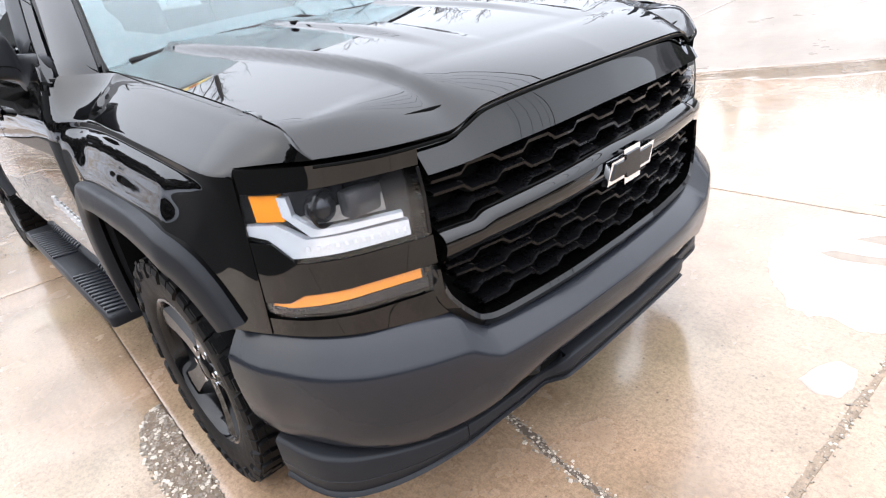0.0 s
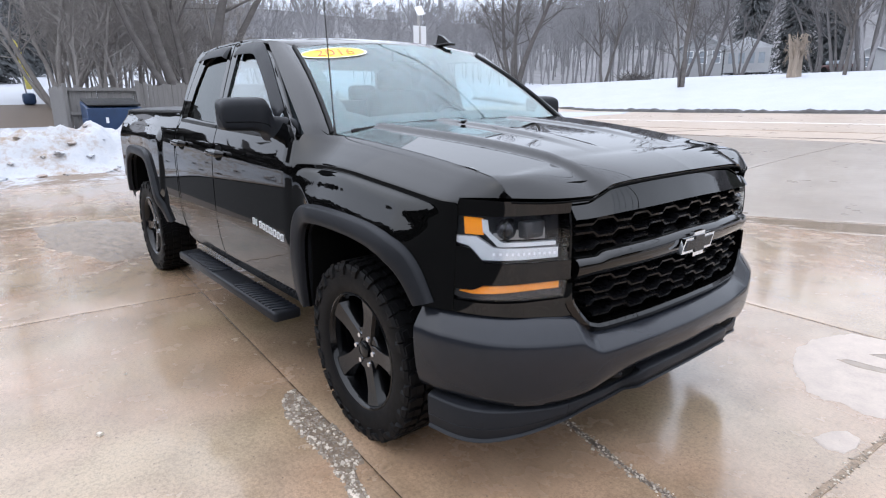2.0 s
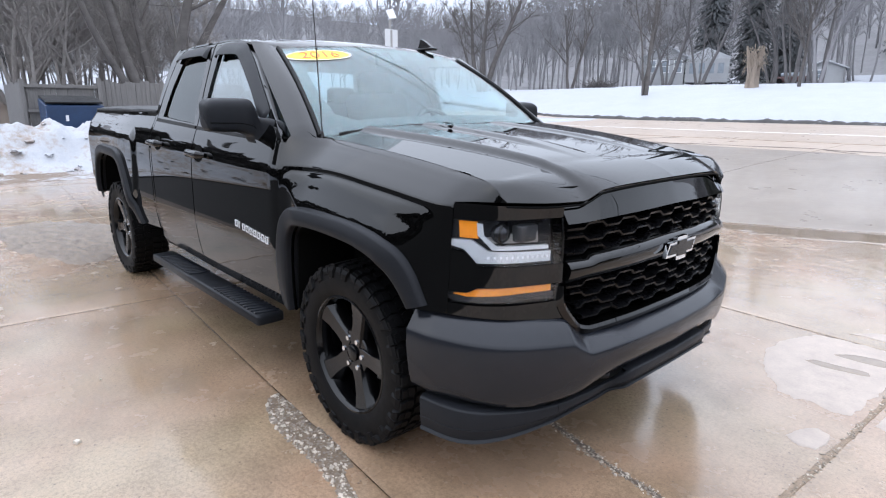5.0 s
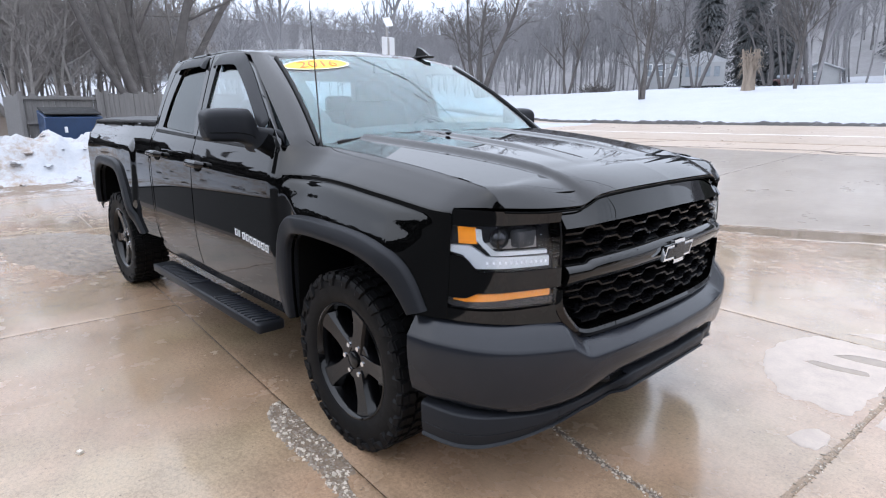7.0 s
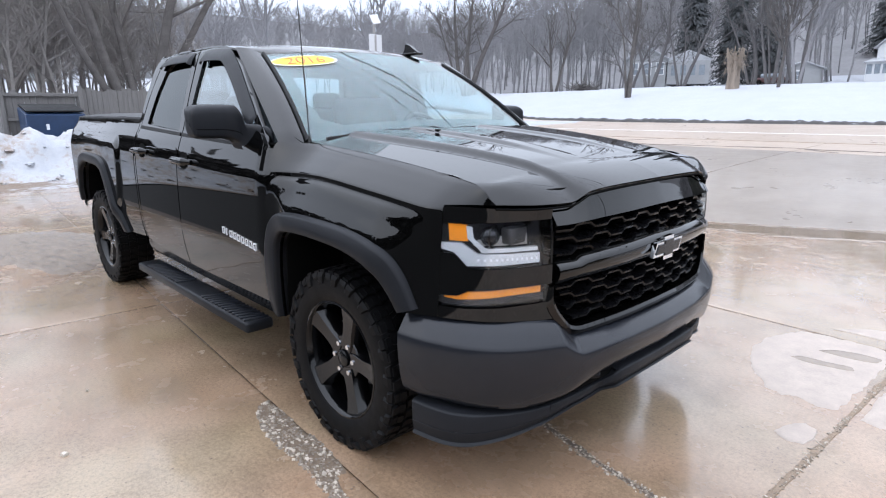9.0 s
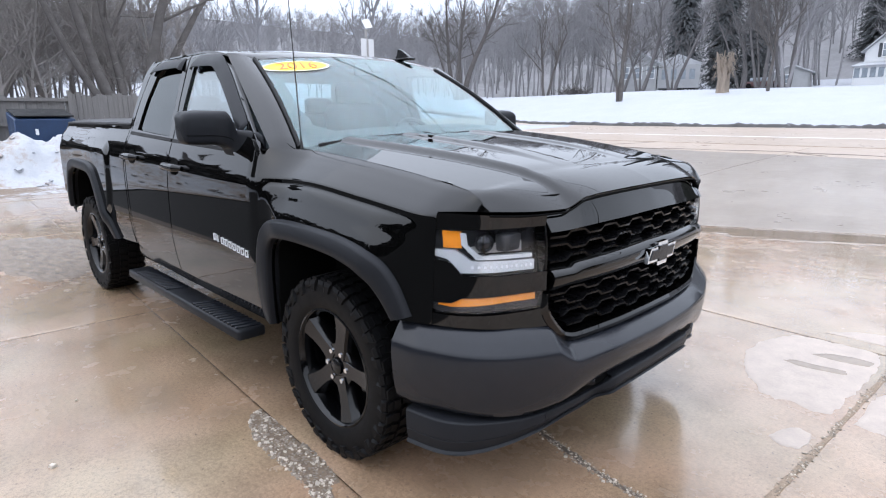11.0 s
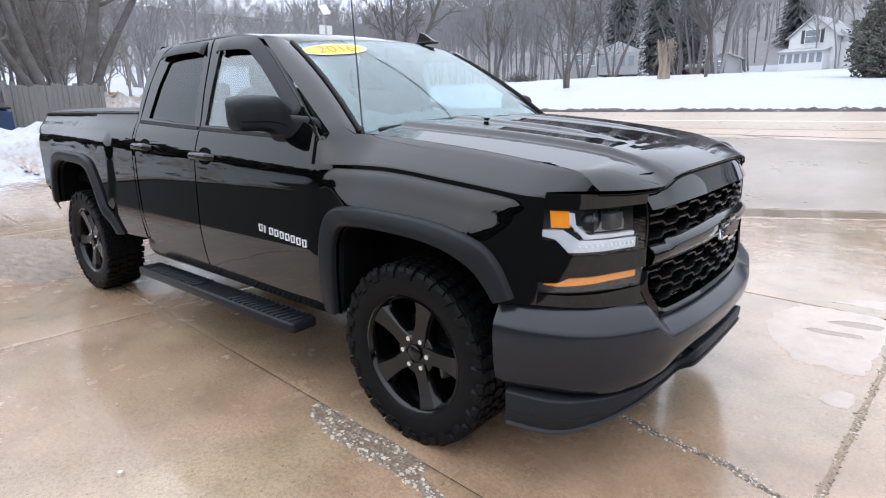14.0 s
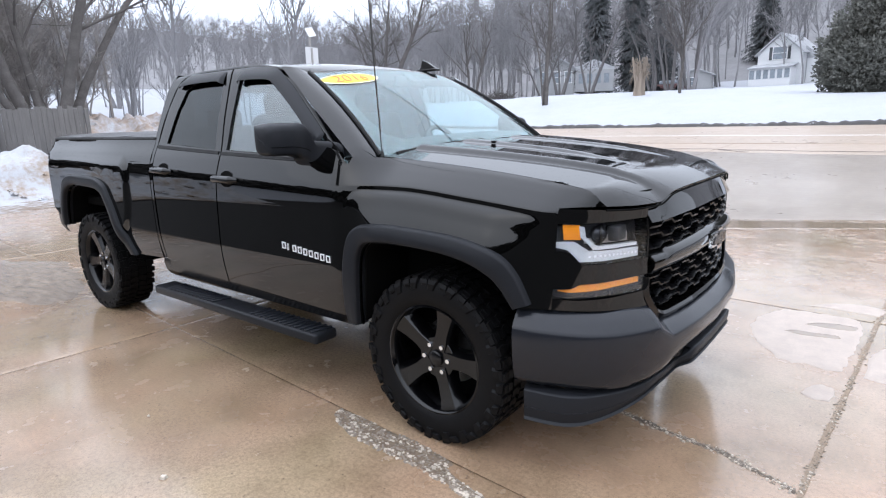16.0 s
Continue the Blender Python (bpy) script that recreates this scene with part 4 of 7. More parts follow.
    part("lamp_box", box_bm((0.05, 0.09, 0.06), c, 0.008), M["dash"], head)
    lens = lamp_plate("lens_cover", [(0.968, 1.005), (0.938, 0.993), (0.910, 0.943), (0.80, 0.943), (0.656, 0.947)], [(0.966, 1.109), (0.936, 1.108), (0.90, 1.106), (0.80, 1.107), (0.654, 1.109)], 0.0, M["clear"], head, s, "clear lens", 7, 8, 0.003)
    lens.visible_shadow = False
    lamp_plate("lens_edge", [(0.663, 0.951), (0.656, 0.951)], [(0.661, 1.107), (0.654, 1.107)], 0.003, M["trim"], head, s, n=3, nv=8, thick=0.004)
    fog = lamp_plate("indicator_lamp", [(0.970, 0.822), (0.950, 0.806), (0.887, 0.806), (0.80, 0.808), (0.668, 0.812)], [(0.970, 0.840), (0.935, 0.840), (0.912, 0.858), (0.80, 0.865), (0.664, 0.870)], -0.03, M["lampgrey"], truck, s, "amber turn lamp with clear lower lens", 6, 6)
    lamp_plate("amber_lens", [(0.955, 0.833), (0.930, 0.826), (0.89, 0.829), (0.80, 0.838), (0.685, 0.843)], [(0.955, 0.836), (0.930, 0.839), (0.908, 0.856), (0.80, 0.863), (0.685, 0.867)], -0.012, M["amber"], fog, s, "amber lens", 6, 5, 0.015)
    lamp_plate("clear_lower_lens", [(0.967, 0.824), (0.950, 0.808), (0.887, 0.808), (0.80, 0.810), (0.672, 0.814)], [(0.967, 0.832), (0.94, 0.826), (0.887, 0.825), (0.80, 0.834), (0.672, 0.840)], -0.014, M["lampgrey"], fog, s, n=6, nv=4)
    lens = lamp_plate("lens_cover", [(0.970, 0.822), (0.950, 0.804), (0.887, 0.804), (0.80, 0.806), (0.664, 0.810)], [(0.970, 0.842), (0.935, 0.842), (0.912, 0.860), (0.80, 0.867), (0.660, 0.872)], -0.002, M["clear"], fog, s, "clear lens", 6, 6, 0.003)
    lens.visible_shadow = False

# ---- front bumper and valance ----
bump_x = curve([(0, 1.015), (0.3, 1.002), (0.5, 0.972), (0.66, 0.930), (0.80, 0.862), (0.90, 0.785), (0.97, 0.69), (1.01, 0.60), (1.040, 0.52), (1.050, 0.45)])
top_z = curve([(0, 0.648), (0.45, 0.648), (0.56, 0.652), (0.615, 0.690), (0.66, 0.728), (0.72, 0.735), (0.9, 0.742), (1.02, 0.752), (1.05, 0.758)])
low_z = curve([(0, 0.492), (0.35, 0.488), (0.50, 0.462), (0.62, 0.425), (0.8, 0.405), (1.05, 0.425)])
YS = np.concatenate([np.linspace(-1.05, -0.7, 26), np.linspace(-0.685, -0.5, 16), np.linspace(-0.47, 0.47, 24), np.linspace(0.5, 0.685, 16), np.linspace(0.7, 1.05, 26)])


def plan_normal(f, y):
    a = abs(y)
    if a > 1.045:
        return np.array([0.1, math.copysign(1, y)])
    d = (f(min(a + 0.004, 1.05)) - f(max(a - 0.004, 0))) / (min(a + 0.004, 1.05) - max(a - 0.004, 0))
    n = np.array([1.0, -d * (1 if y >= 0 else -1)])
    return n / np.hypot(*n)


def loft(f, prof, z_top, z_low, ys):
    G = []
    for y in ys:
        n = plan_normal(f, y)
        a = abs(y)
        zt, zl = z_top(a), z_low(a)
        line = []
        for v, o in prof:
            line.append((f(a) + n[0] * o, y + n[1] * o, zt + (zl - zt) * v))
        G.append(line)
    return np.array(G)


PROFILE = [(-0.01, -0.095), (0.0, -0.070), (0.03, -0.056), (0.12, -0.032), (0.22, -0.008), (0.25, -0.002), (0.28, 0.0), (0.32, 0.001), (0.42, 0.002), (0.6, -0.002), (0.78, -0.010), (0.92, -0.022), (0.98, -0.032), (1.0, -0.06)]
bumper = shell("front_bumper", loft(bump_x, PROFILE, top_z, low_z, YS), 0.008, (1, 0, 0), M["bumper"], truck, "satin charcoal front bumper", sharp=50)
# near-black sheet painted as the shade in the lower-edge slots, and tow hooks
slot_top = curve([(0, 0.50), (0.3, 0.498), (0.58, 0.465), (0.7, 0.43)])
slot_low = curve([(0, 0.452), (0.3, 0.445), (0.58, 0.415), (0.7, 0.40)])
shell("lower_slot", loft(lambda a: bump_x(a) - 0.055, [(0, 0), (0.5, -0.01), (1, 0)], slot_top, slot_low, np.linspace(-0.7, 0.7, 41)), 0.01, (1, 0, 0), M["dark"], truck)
for y in (-0.44, 0.44):
    v, f = tube([(0.86, y - 0.035, 0.47), (0.925, y - 0.035, 0.468), (0.945, y, 0.466), (0.925, y + 0.035, 0.468), (0.86, y + 0.035, 0.47)], 0.011, 8)
    raw("tow_hook", v, f, M["matte"], truck)
# the middle third juts out as a chin, with a dip on each side of it below the tow hooks
val_x = curve([(0, 1.000), (0.30, 0.990), (0.345, 0.980), (0.395, 0.925), (0.5, 0.908), (0.65, 0.882), (0.77, 0.834), (0.88, 0.763), (0.95, 0.698), (1.0, 0.60), (1.018, 0.49)])
val_top = curve([(0, 0.474), (0.31, 0.470), (0.345, 0.462), (0.395, 0.418), (0.50, 0.404), (0.62, 0.398), (0.75, 0.392), (0.9, 0.393), (1.018, 0.402)])
val_low = curve([(0, 0.412), (0.31, 0.403), (0.345, 0.395), (0.42, 0.362), (0.55, 0.348), (0.64, 0.332), (0.70, 0.318), (0.80, 0.291), (0.90, 0.266), (0.96, 0.258), (1.018, 0.258)])
VY = np.concatenate([np.linspace(-1.018, -0.66, 26), np.linspace(-0.658, 0.658, 88), np.linspace(0.66, 1.018, 26)])
VP = [(-0.02, -0.07), (0.0, -0.012), (0.04, 0.0), (0.08, 0.002), (0.56, 0.0), (0.575, -0.003), (0.59, 0.0), (0.90, -0.008), (0.93, -0.002), (0.98, 0.002), (1.0, -0.004), (1.0, -0.04)]
for lo, hi in ((0, 26), (26, 114), (114, 140)):
    shell("air_dam", loft(val_x, VP, val_top, val_low, VY[lo:hi]), 0.006, (1, 0, 0), M["plastic"], truck, "dark plastic air dam", sharp=50)
for y in (-0.26, 0.0, 0.26):
    part("dam_fin", box_bm((0.10, 0.10, 0.034), (0.90, y, 0.392), 0.010, 2, pose(0, 0, 0, 0, 18)), M["plastic"], truck)
part("skid_plate", box_bm((0.5, 0.66, 0.03), (0.66, 0, 0.37), 0.01), M["dark"], truck)

# ---- cab: roof, pillars, glass ----
ws_low = curve([(0, -0.335), (0.45, -0.35), (0.7, -0.395), (0.86, -0.440)])
ws_top = curve([(0, -1.035), (0.4, -1.055), (0.62, -1.10), (0.70, -1.135)])


def windscreen(u, v):
    """u from -1 to 1 across, v from 0 at the cowl to 1 at the roof."""
    a = abs(u)
    lo = np.array([ws_low(a * 0.86), u * 0.860, 1.385 - 0.040 * a**2.5])
    hi = np.array([ws_top(a * 0.70), u * 0.700, 1.842 - 0.040 * a**2])
    p = lo + (hi - lo) * v
    p[2] += 0.022 * 4 * v * (1 - v)
    p[0] += 0.016 * 4 * v * (1 - v)
    return p


g = np.array([[windscreen(u, v) for v in np.linspace(0, 1, 17)] for u in np.linspace(-1, 1, 33)])
ws = shell("windscreen", g, 0.005, (1, 0, 1), M["glass"], truck, "sky-reflecting windscreen")
ws.visible_shadow = False
# black printed border behind the glass
edge = [(-1, 0)] + [(-1, v) for v in np.linspace(0.05, 0.95, 10)] + [(u, 1) for u in np.linspace(-1, 1, 13)] + [(1, v) for v in np.linspace(0.95, 0.05, 10)] + [(u, 0) for u in np.linspace(1, -0.9, 14)]
G = []
for u, v in edge:
    iu, iv = max(-0.90, min(0.90, u)), max(0.115, min(0.955, v))
    if abs(u) > 0.8 and v < 0.3:
        iu *= 0.965
        iv = max(iv, 0.19)
    G.append([windscreen(u + (iu - u) * q, v + (iv - v) * q) + np.array([-0.007, 0, -0.007]) for q in (0, 0.5, 1)])
shell("printed_border", np.array(G), 0.002, (1, 0, 1), M["trim"], ws, "black glass border", closed=True)
# pillars beside the windscreen, with a black moulding along the glass
for s in (-1, 1):
    pipe("glass_moulding", [windscreen(s, v) + np.array([0.004, 0, 0.005]) for v in np.linspace(0, 1, 17)], 0.011, M["matte"], ws, sides=8)
    G = []
    for v in np.linspace(-0.04, 1.0, 16):
        v0 = max(v, 0)
        a = windscreen(s, v0)
        x = -0.515 + (-1.262 + 0.515) * v0
        z = 1.338 + (1.842 - 1.338) * v0
        b = np.array(on_side(x + 0.01, z, 0.0, s))
        b[1] = s * (0.975 + (0.805 - 0.975) * v0)
        if v < 0:
            a, b = a + (0.02, 0, -0.03), b + (0.02, 0, -0.03)
        mid = (a + b) / 2 + np.array([0.018, s * 0.012, 0.01])
        G.append([a + (b - a) * q + (mid - (a + b) / 2) * 4 * q * (1 - q) for q in np.linspace(0, 1, 7)])
    shell("front_pillar", np.array(G), 0.02, (1, s, 0.5), M["paint"], truck)
roof_edge = curve([(-2.50, 0.80), (-2.2, 0.805), (-1.7, 0.802), (-1.30, 0.795), (-1.13, 0.715), (-1.03, 0.70)])
G = []
for u in np.linspace(-1, 1, 33):
    a = abs(u)
    xf = ws_top(a * 0.70) - 0.004
    line = []
    for v in np.linspace(0, 1, 26):
        x = xf + (-2.45 - xf) * v
        crown = 1.842 + 0.062 * (1 - (1 - min(v / 0.35, 1)) ** 2) - 0.02 * smoothstep(0.7, 1.0, v) - 0.065 * a**3 * smoothstep(0.84, 1.0, v) ** 2
        w = 0.70 + 0.105 * min(1.0, v / 0.085)
        line.append((x, u * w, crown - 0.040 * a**2.2 + 0.008 * smoothstep(0.8, 1, a) * smoothstep(0, 0.1, v)))
    G.append(line)
G = np.array(G)
lip0, lip1 = G[0] + (0, -0.006, -0.010), G[-1] + (0, 0.006, -0.010)
G = np.concatenate([[lip0], G, [lip1]])
shell("roof", np.array(G), 0.02, (0, 0, 1), M["paint"], truck)
for s in (-1, 1):
    # rear pillar of the cab
    rows = [((-2.452, 0.60), (-2.43, 0.62)), ((-2.50, 1.0), (-2.452, 1.0)), ((-2.50, 1.40), (-2.452, 1.39)), ((-2.49, 1.60), (-2.408, 1.64)), ((-2.47, 1.76), (-2.36, 1.77)), ((-2.43, 1.825), (-2.31, 1.825)), ((-2.38, 1.852), (-2.23, 1.862))]
    shell("rear_pillar", side_grid(rows, 6, 5, -0.002, s), 0.02, (0, s, 0), M["paint"], truck)
# rear wall of the cab, with its window
for lo, hi in ((0.62, 1.42), (1.76, 1.87)):
    G = [[(-2.485, u * (door_w(z) - 0.02), z) for z in np.linspace(lo, hi, 6)] for u in np.linspace(-1, 1, 9)]
    shell("cab_rear_wall", np.array(G), 0.03, (-1, 0, 0), M["paint"], truck)
for s in (-1, 1):
    G = [[(-2.485, s * (0.70 + (door_w(z) - 0.72) * q), z) for z in np.linspace(1.42, 1.76, 6)] for q in np.linspace(0, 1, 4)]
    shell("cab_rear_wall", np.array(G), 0.03, (-1, 0, 0), M["paint"], truck)
G = [[(-2.49, u * 0.70, z) for z in np.linspace(1.42, 1.76, 4)] for u in np.linspace(-1, 1, 5)]
shell("rear_window", np.array(G), 0.004, (-1, 0, 0), M["sideglass"], truck, "clear rear window").visible_shadow = False

# roof fin, mast aerial, wipers
bm = box_bm((0.17, 0.075, 0.016), (0, 0, 0), 0.007)
fin = part("roof_fin", bm, M["trim"], truck, "shark-fin roof aerial")
fin.location = (-1.150, 0.415, 1.868)
prism("fin_blade", [(-0.085, 0.0), (0.085, 0.0), (0.06, 0.014), (0.0, 0.052), (-0.045, 0.066), (-0.06, 0.02)], 0.026, lambda a, b, d: (a, 0.013 + d, 0.004 + b), M["trim"], fin)
pipe("aerial_mast", [(-0.430, -0.852, 1.335), (-0.432, -0.853, 1.39), (-0.470, -0.858, 2.16)], [0.011, 0.0035, 0.0022], M["wire"], truck, "thin black mast aerial")
for y0, y1, k in ((-0.78, -0.18, 0), (0.0, 0.60, 1)):
    a, b = windscreen(y0 / 0.86, 0.0), windscreen(y1 / 0.86, 0.015)
    up = np.array([0.022, 0, 0.004])
    arm = pipe("wiper", [a + up, (a + b) / 2 + up + (0.006, 0, 0.006), b + up], [0.009, 0.011, 0.007], M["matte"], truck, "black windscreen wiper")
    pipe("wiper_arm", [(a + b) / 2 + up * 1.6, b + up * 1.2 + (0.01, 0.03, 0.0), b + (0.04, 0.09, -0.01)], [0.008, 0.011, 0.013], M["matte"], arm)
    part("wiper_pivot", box_bm((0.04, 0.05, 0.018), b + (0.03, 0.06, -0.030), 0.008), M["matte"], arm)
G = [[(ws_low(abs(y)) + 0.02 + (hood_rear(abs(y)) - ws_low(abs(y)) + 0.02) * q, y, 1.372 - 0.035 * (abs(y) / 0.86) ** 2.5 - 0.03 * q) for q in (0, 0.5, 1, 2)] for y in np.linspace(-0.85, 0.85, 25)]
shell("cowl", np.array(G), 0.01, (0, 0, 1), M["matte"], truck)

# year sticker on the glass
u0, v0, au, av = -0.735, 0.855, 0.262, 0.075
def sticker(r, a, lift):
    uu = u0 + r * au * math.cos(a)
    p = windscreen(uu, v0 + r * av * math.sin(a))
    return p + np.array([0.55, 0, 0.83]) * lift


n = 40
verts = [sticker(0, 0, 0.003)] + [sticker(r, 2 * math.pi * k / n, 0.003) for r in (0.5, 1.0) for k in range(n)] + [sticker(1.0, 2 * math.pi * k / n, 0.0012) for k in range(n)]
faces = [(0, 1 + k, 1 + (k + 1) % n) for k in range(n)] + [(1 + r * n + k, 1 + (r + 1) * n + k, 1 + (r + 1) * n + (k + 1) % n, 1 + r * n + (k + 1) % n) for r in (0, 1) for k in range(n)]
stick = raw("year_sticker", verts, faces, M["yellow"], truck, "oval yellow sticker with orange 2016")
G = [[sticker(r, 2 * math.pi * k / n, lift) for r, lift in ((0.955, 0.0036), (0.975, 0.0040), (1.015, 0.0036), (1.02, 0.0015))] for k in range(n)]
shell("sticker_rim", np.array(G), 0.0008, (0.55, 0, 0.83), M["white"], stick, "thin white rim", closed=True)


def letters(name, body, size, material, parent, place, extrude=0.001):
    """Words in the built-in font, each point carried to its place by place(a, b, d)."""
    cu = bpy.data.curves.new(name, "FONT")
    cu.body, cu.size, cu.extrude, cu.align_x, cu.align_y = body, size, extrude, "CENTER", "CENTER"
    tmp = bpy.data.objects.new(name, cu)
    scene.collection.objects.link(tmp)
    me = bpy.data.meshes.new_from_object(tmp.evaluated_get(bpy.context.evaluated_depsgraph_get()))
    bpy.data.objects.remove(tmp)
    for v in me.vertices:
        v.co = place(v.co.x, v.co.y, v.co.z)
    return obj(name, finish(me, material), parent)


def sticker_text(a, b, d):
    return Vector(sticker(0, 0, 0.0045 + d)) + Vector(windscreen(u0 + a / 0.74, v0 + b / 0.86) - windscreen(u0, v0))


letters("year_digits", "2016", 0.118, M["orange"], stick, sticker_text)

# name on the door, as plain bright strokes of its size
for s in (-1, 1):
    for k in range(9):
        x = -1.020 + 0.0455 * k if s < 0 else -0.635 - 0.0455 * k
        w = 0.010 if k == 1 else 0.031
        z = 0.862 - 0.0042 * k
        hole = 0.21
        ring = [((0, 0), (hole, 0.17)), ((1, 0), (1 - hole, 0.17)), ((1, 1), (1 - hole, 0.83)), ((0, 1), (hole, 0.83)), ((0, 0), (hole, 0.17))]
        rows = steps([(*a, *b) for a, b in ring], 3, False)[:-1]
        sgn = 1 if s < 0 else -1
        G = [[on_side(x + sgn * w * (a0 + (b0 - a0) * q), z - 0.0185 + 0.037 * (a1 + (b1 - a1) * q), 0.006, s) for q in (0, 1)] for a0, a1, b0, b1 in rows]
        shell("nameplate_stroke", np.array(G), 0.005, (0, s, 0), M["letter"], truck, "small bright nameplate stroke", closed=True)

# mirrors
for s in (-1, 1):
    # a boxy housing that narrows into its broad foot: distance out, centre, half depth, half height
    ROWS = [(0.950, -0.655, 1.352, 0.060, 0.052), (0.968, -0.680, 1.354, 0.082, 0.068), (0.990, -0.725, 1.356, 0.092, 0.071), (1.010, -0.775, 1.362, 0.094, 0.068), (1.024, -0.815, 1.368, 0.092, 0.066),
            (1.029, -0.835, 1.400, 0.086, 0.092), (1.036, -0.860, 1.428, 0.080, 0.092), (1.060, -0.890, 1.436, 0.078, 0.087), (1.10, -0.898, 1.440, 0.077, 0.084), (1.15, -0.897, 1.441, 0.077, 0.083), (1.205, -0.888, 1.441, 0.074, 0.080),
            (1.236, -0.876, 1.438, 0.066, 0.072), (1.250, -0.869, 1.437, 0.048, 0.054), (1.255, -0.866, 1.437, 0.012, 0.014), (1.2552, -0.866, 1.437, 0.0003, 0.0003)]
    G = []
    for o, xc, zc, hx, hz in steps(ROWS, 4):
        line = []
        for k in range(37):
            t = 2 * math.pi * k / 36
            c, n = math.cos(t), math.sin(t)
            line.append((xc + 0.905 + hx * math.copysign(abs(c) ** 0.45, c) - 0.014 * n * abs(n), s * (o - 1.112), zc - 1.438 + hz * math.copysign(abs(n) ** 0.45, n)))
        G.append(line)
    G = np.array(G)
    mir = shell("door_mirror", G, 0.003, (1, 0, 0), M["plastic"], truck, "matte black door mirror", sharp=60)
    mir.location = (-0.905, s * 1.112, 1.438)
    seam = [G[k][35] for k in range(22, 46)]
    pipe("housing_seam", [tuple(p + np.array([0.001, 0, 0])) for p in seam], 0.0022, M["dark"], mir, sides=6)
    g = side_grid([((-0.80, 1.325), (-0.80, 1.37)), ((-0.70, 1.27), (-0.70, 1.40)), ((-0.62, 1.22), (-0.62, 1.385)), ((-0.56, 1.215), (-0.57, 1.34))], 6, 8, 0.012, s)
    sail = shell("mirror_mount", g, 0.02, (0, s, 0), M["paint"], mir)
    sail.matrix_parent_inverse = mir.matrix_basis.inverted()
    G = [[(-0.982, s * (1.10 + 0.10 * q), 1.40 + 0.08 * r) for r in (0, 1)] for q in (0, 1)]
    mg = shell("mirror_glass", np.array(G), 0.003, (-1, 0, 0), M["chrome"], mir)
    mg.matrix_parent_inverse = mir.matrix_basis.inverted()

# running boards with their brackets and tread ribs
for s in (-1, 1):
    bm = box_bm((1.80, 0.165, 0.060), (0, 0, 0), 0.016, 3)
    for v in bm.verts:
        if v.co.x < -0.8 or v.co.x > 0.8:
            v.co.y += s * -0.02 * smoothstep(0.86, 0.92, abs(v.co.x)) * (1 if v.co.y * s > 0 else 0)
    board = part("running_board", bm, M["plastic"], truck, "black ribbed running board")
    board.location = (-1.655, s * 1.030, 0.365)
    for x0 in (-2.36, -1.36):
        for k in range(13):
            rib = part("tread_rib", box_bm((0.022, 0.135, 0.016), (x0 + 0.047 * k, s * 1.03, 0.399), 0.006, 2, pose(0, 0, 0, 0, 0, s * 14)), M["bumper"], board)
            rib.matrix_parent_inverse = board.matrix_basis.inverted()
    for x in (-2.15, -1.55, -0.95):
        br = part("bracket", box_bm((0.07, 0.26, 0.02), (x, s * 0.88, 0.43), 0.004, 1, pose(0, 0, 0, s * 28)), M["matte"], board)
        br.matrix_parent_inverse = board.matrix_basis.inverted()

# sills tucked in under the doors
for s in (-1, 1):
    G = [[(x, s * (half_width(x, 0.56) - inset), z) for z, inset in ((0.58, 0.035), (0.54, 0.030), (0.50, 0.040), (0.46, 0.065), (0.43, 0.105), (0.425, 0.20))] for x in np.linspace(-2.56, -0.68, 20)]
    shell("rocker_panel", np.array(G), 0.006, (0, s, -0.3), M["trim"], truck, "black sill under the doors")

# bed: rails, cover, tailgate, lamps, rear bumper
for s in (-1, 1):
    G = [[(x, s * (half_width(x, 1.434) - 0.012 + dy), 1.436 + dz) for dy, dz in ((0.012, -0.012), (0.014, 0.006), (0.0, 0.016), (-0.05, 0.016))] for x in np.linspace(-4.61, -2.50, 24)]
    shell("bed_rail_cap", np.array(G), 0.008, (0, s, 1), M["matte"], truck)
G = []
for x in np.linspace(-4.59, -2.52, 26):
    G.append([(x, u * (half_width(x, 1.434) - 0.035), 1.452 + 0.022 * (1 - abs(u) ** 6) + 0.004 * math.sin((x + 2.5) * 8.6)) for u in np.linspace(-1, 1, 15)])
shell("bed_cover", np.array(G), 0.02, (0, 0, 1), M["cover"], truck, "black soft bed cover")
G = [[(-4.615 + 0.012 * math.sin(z * 5), u * 0.88, z) for z in np.linspace(0.72, 1.45, 8)] for u in np.linspace(-1, 1, 9)]
shell("tailgate", np.array(G), 0.04, (-1, 0, 0), M["paint"], truck)
for s in (-1, 1):
    G = [[(x, s * (half_width(x, z) + 0.004), z) for z in np.linspace(1.02, 1.40, 6)] for x in np.linspace(-4.615, -4.54, 4)]
    shell("tail_lamp", np.array(G), 0.02, (0, s, 0), M["red"], truck, "red tail lamp")
G = []
for u in np.linspace(-1, 1, 31):
    x = -4.80 + 0.10 * abs(u) ** 3 + 0.40 * smoothstep(0.90, 1.0, abs(u))
    G.append([(x + o, u * 1.035, z) for z, o in ((0.86, 0.08), (0.86, 0.02), (0.84, 0.0), (0.74, -0.005), (0.65, 0.02), (0.62, 0.07))])
shell("rear_bumper", np.array(G), 0.01, (-1, 0, 0), M["plastic"], truck, "charcoal rear bumper", sharp=60)

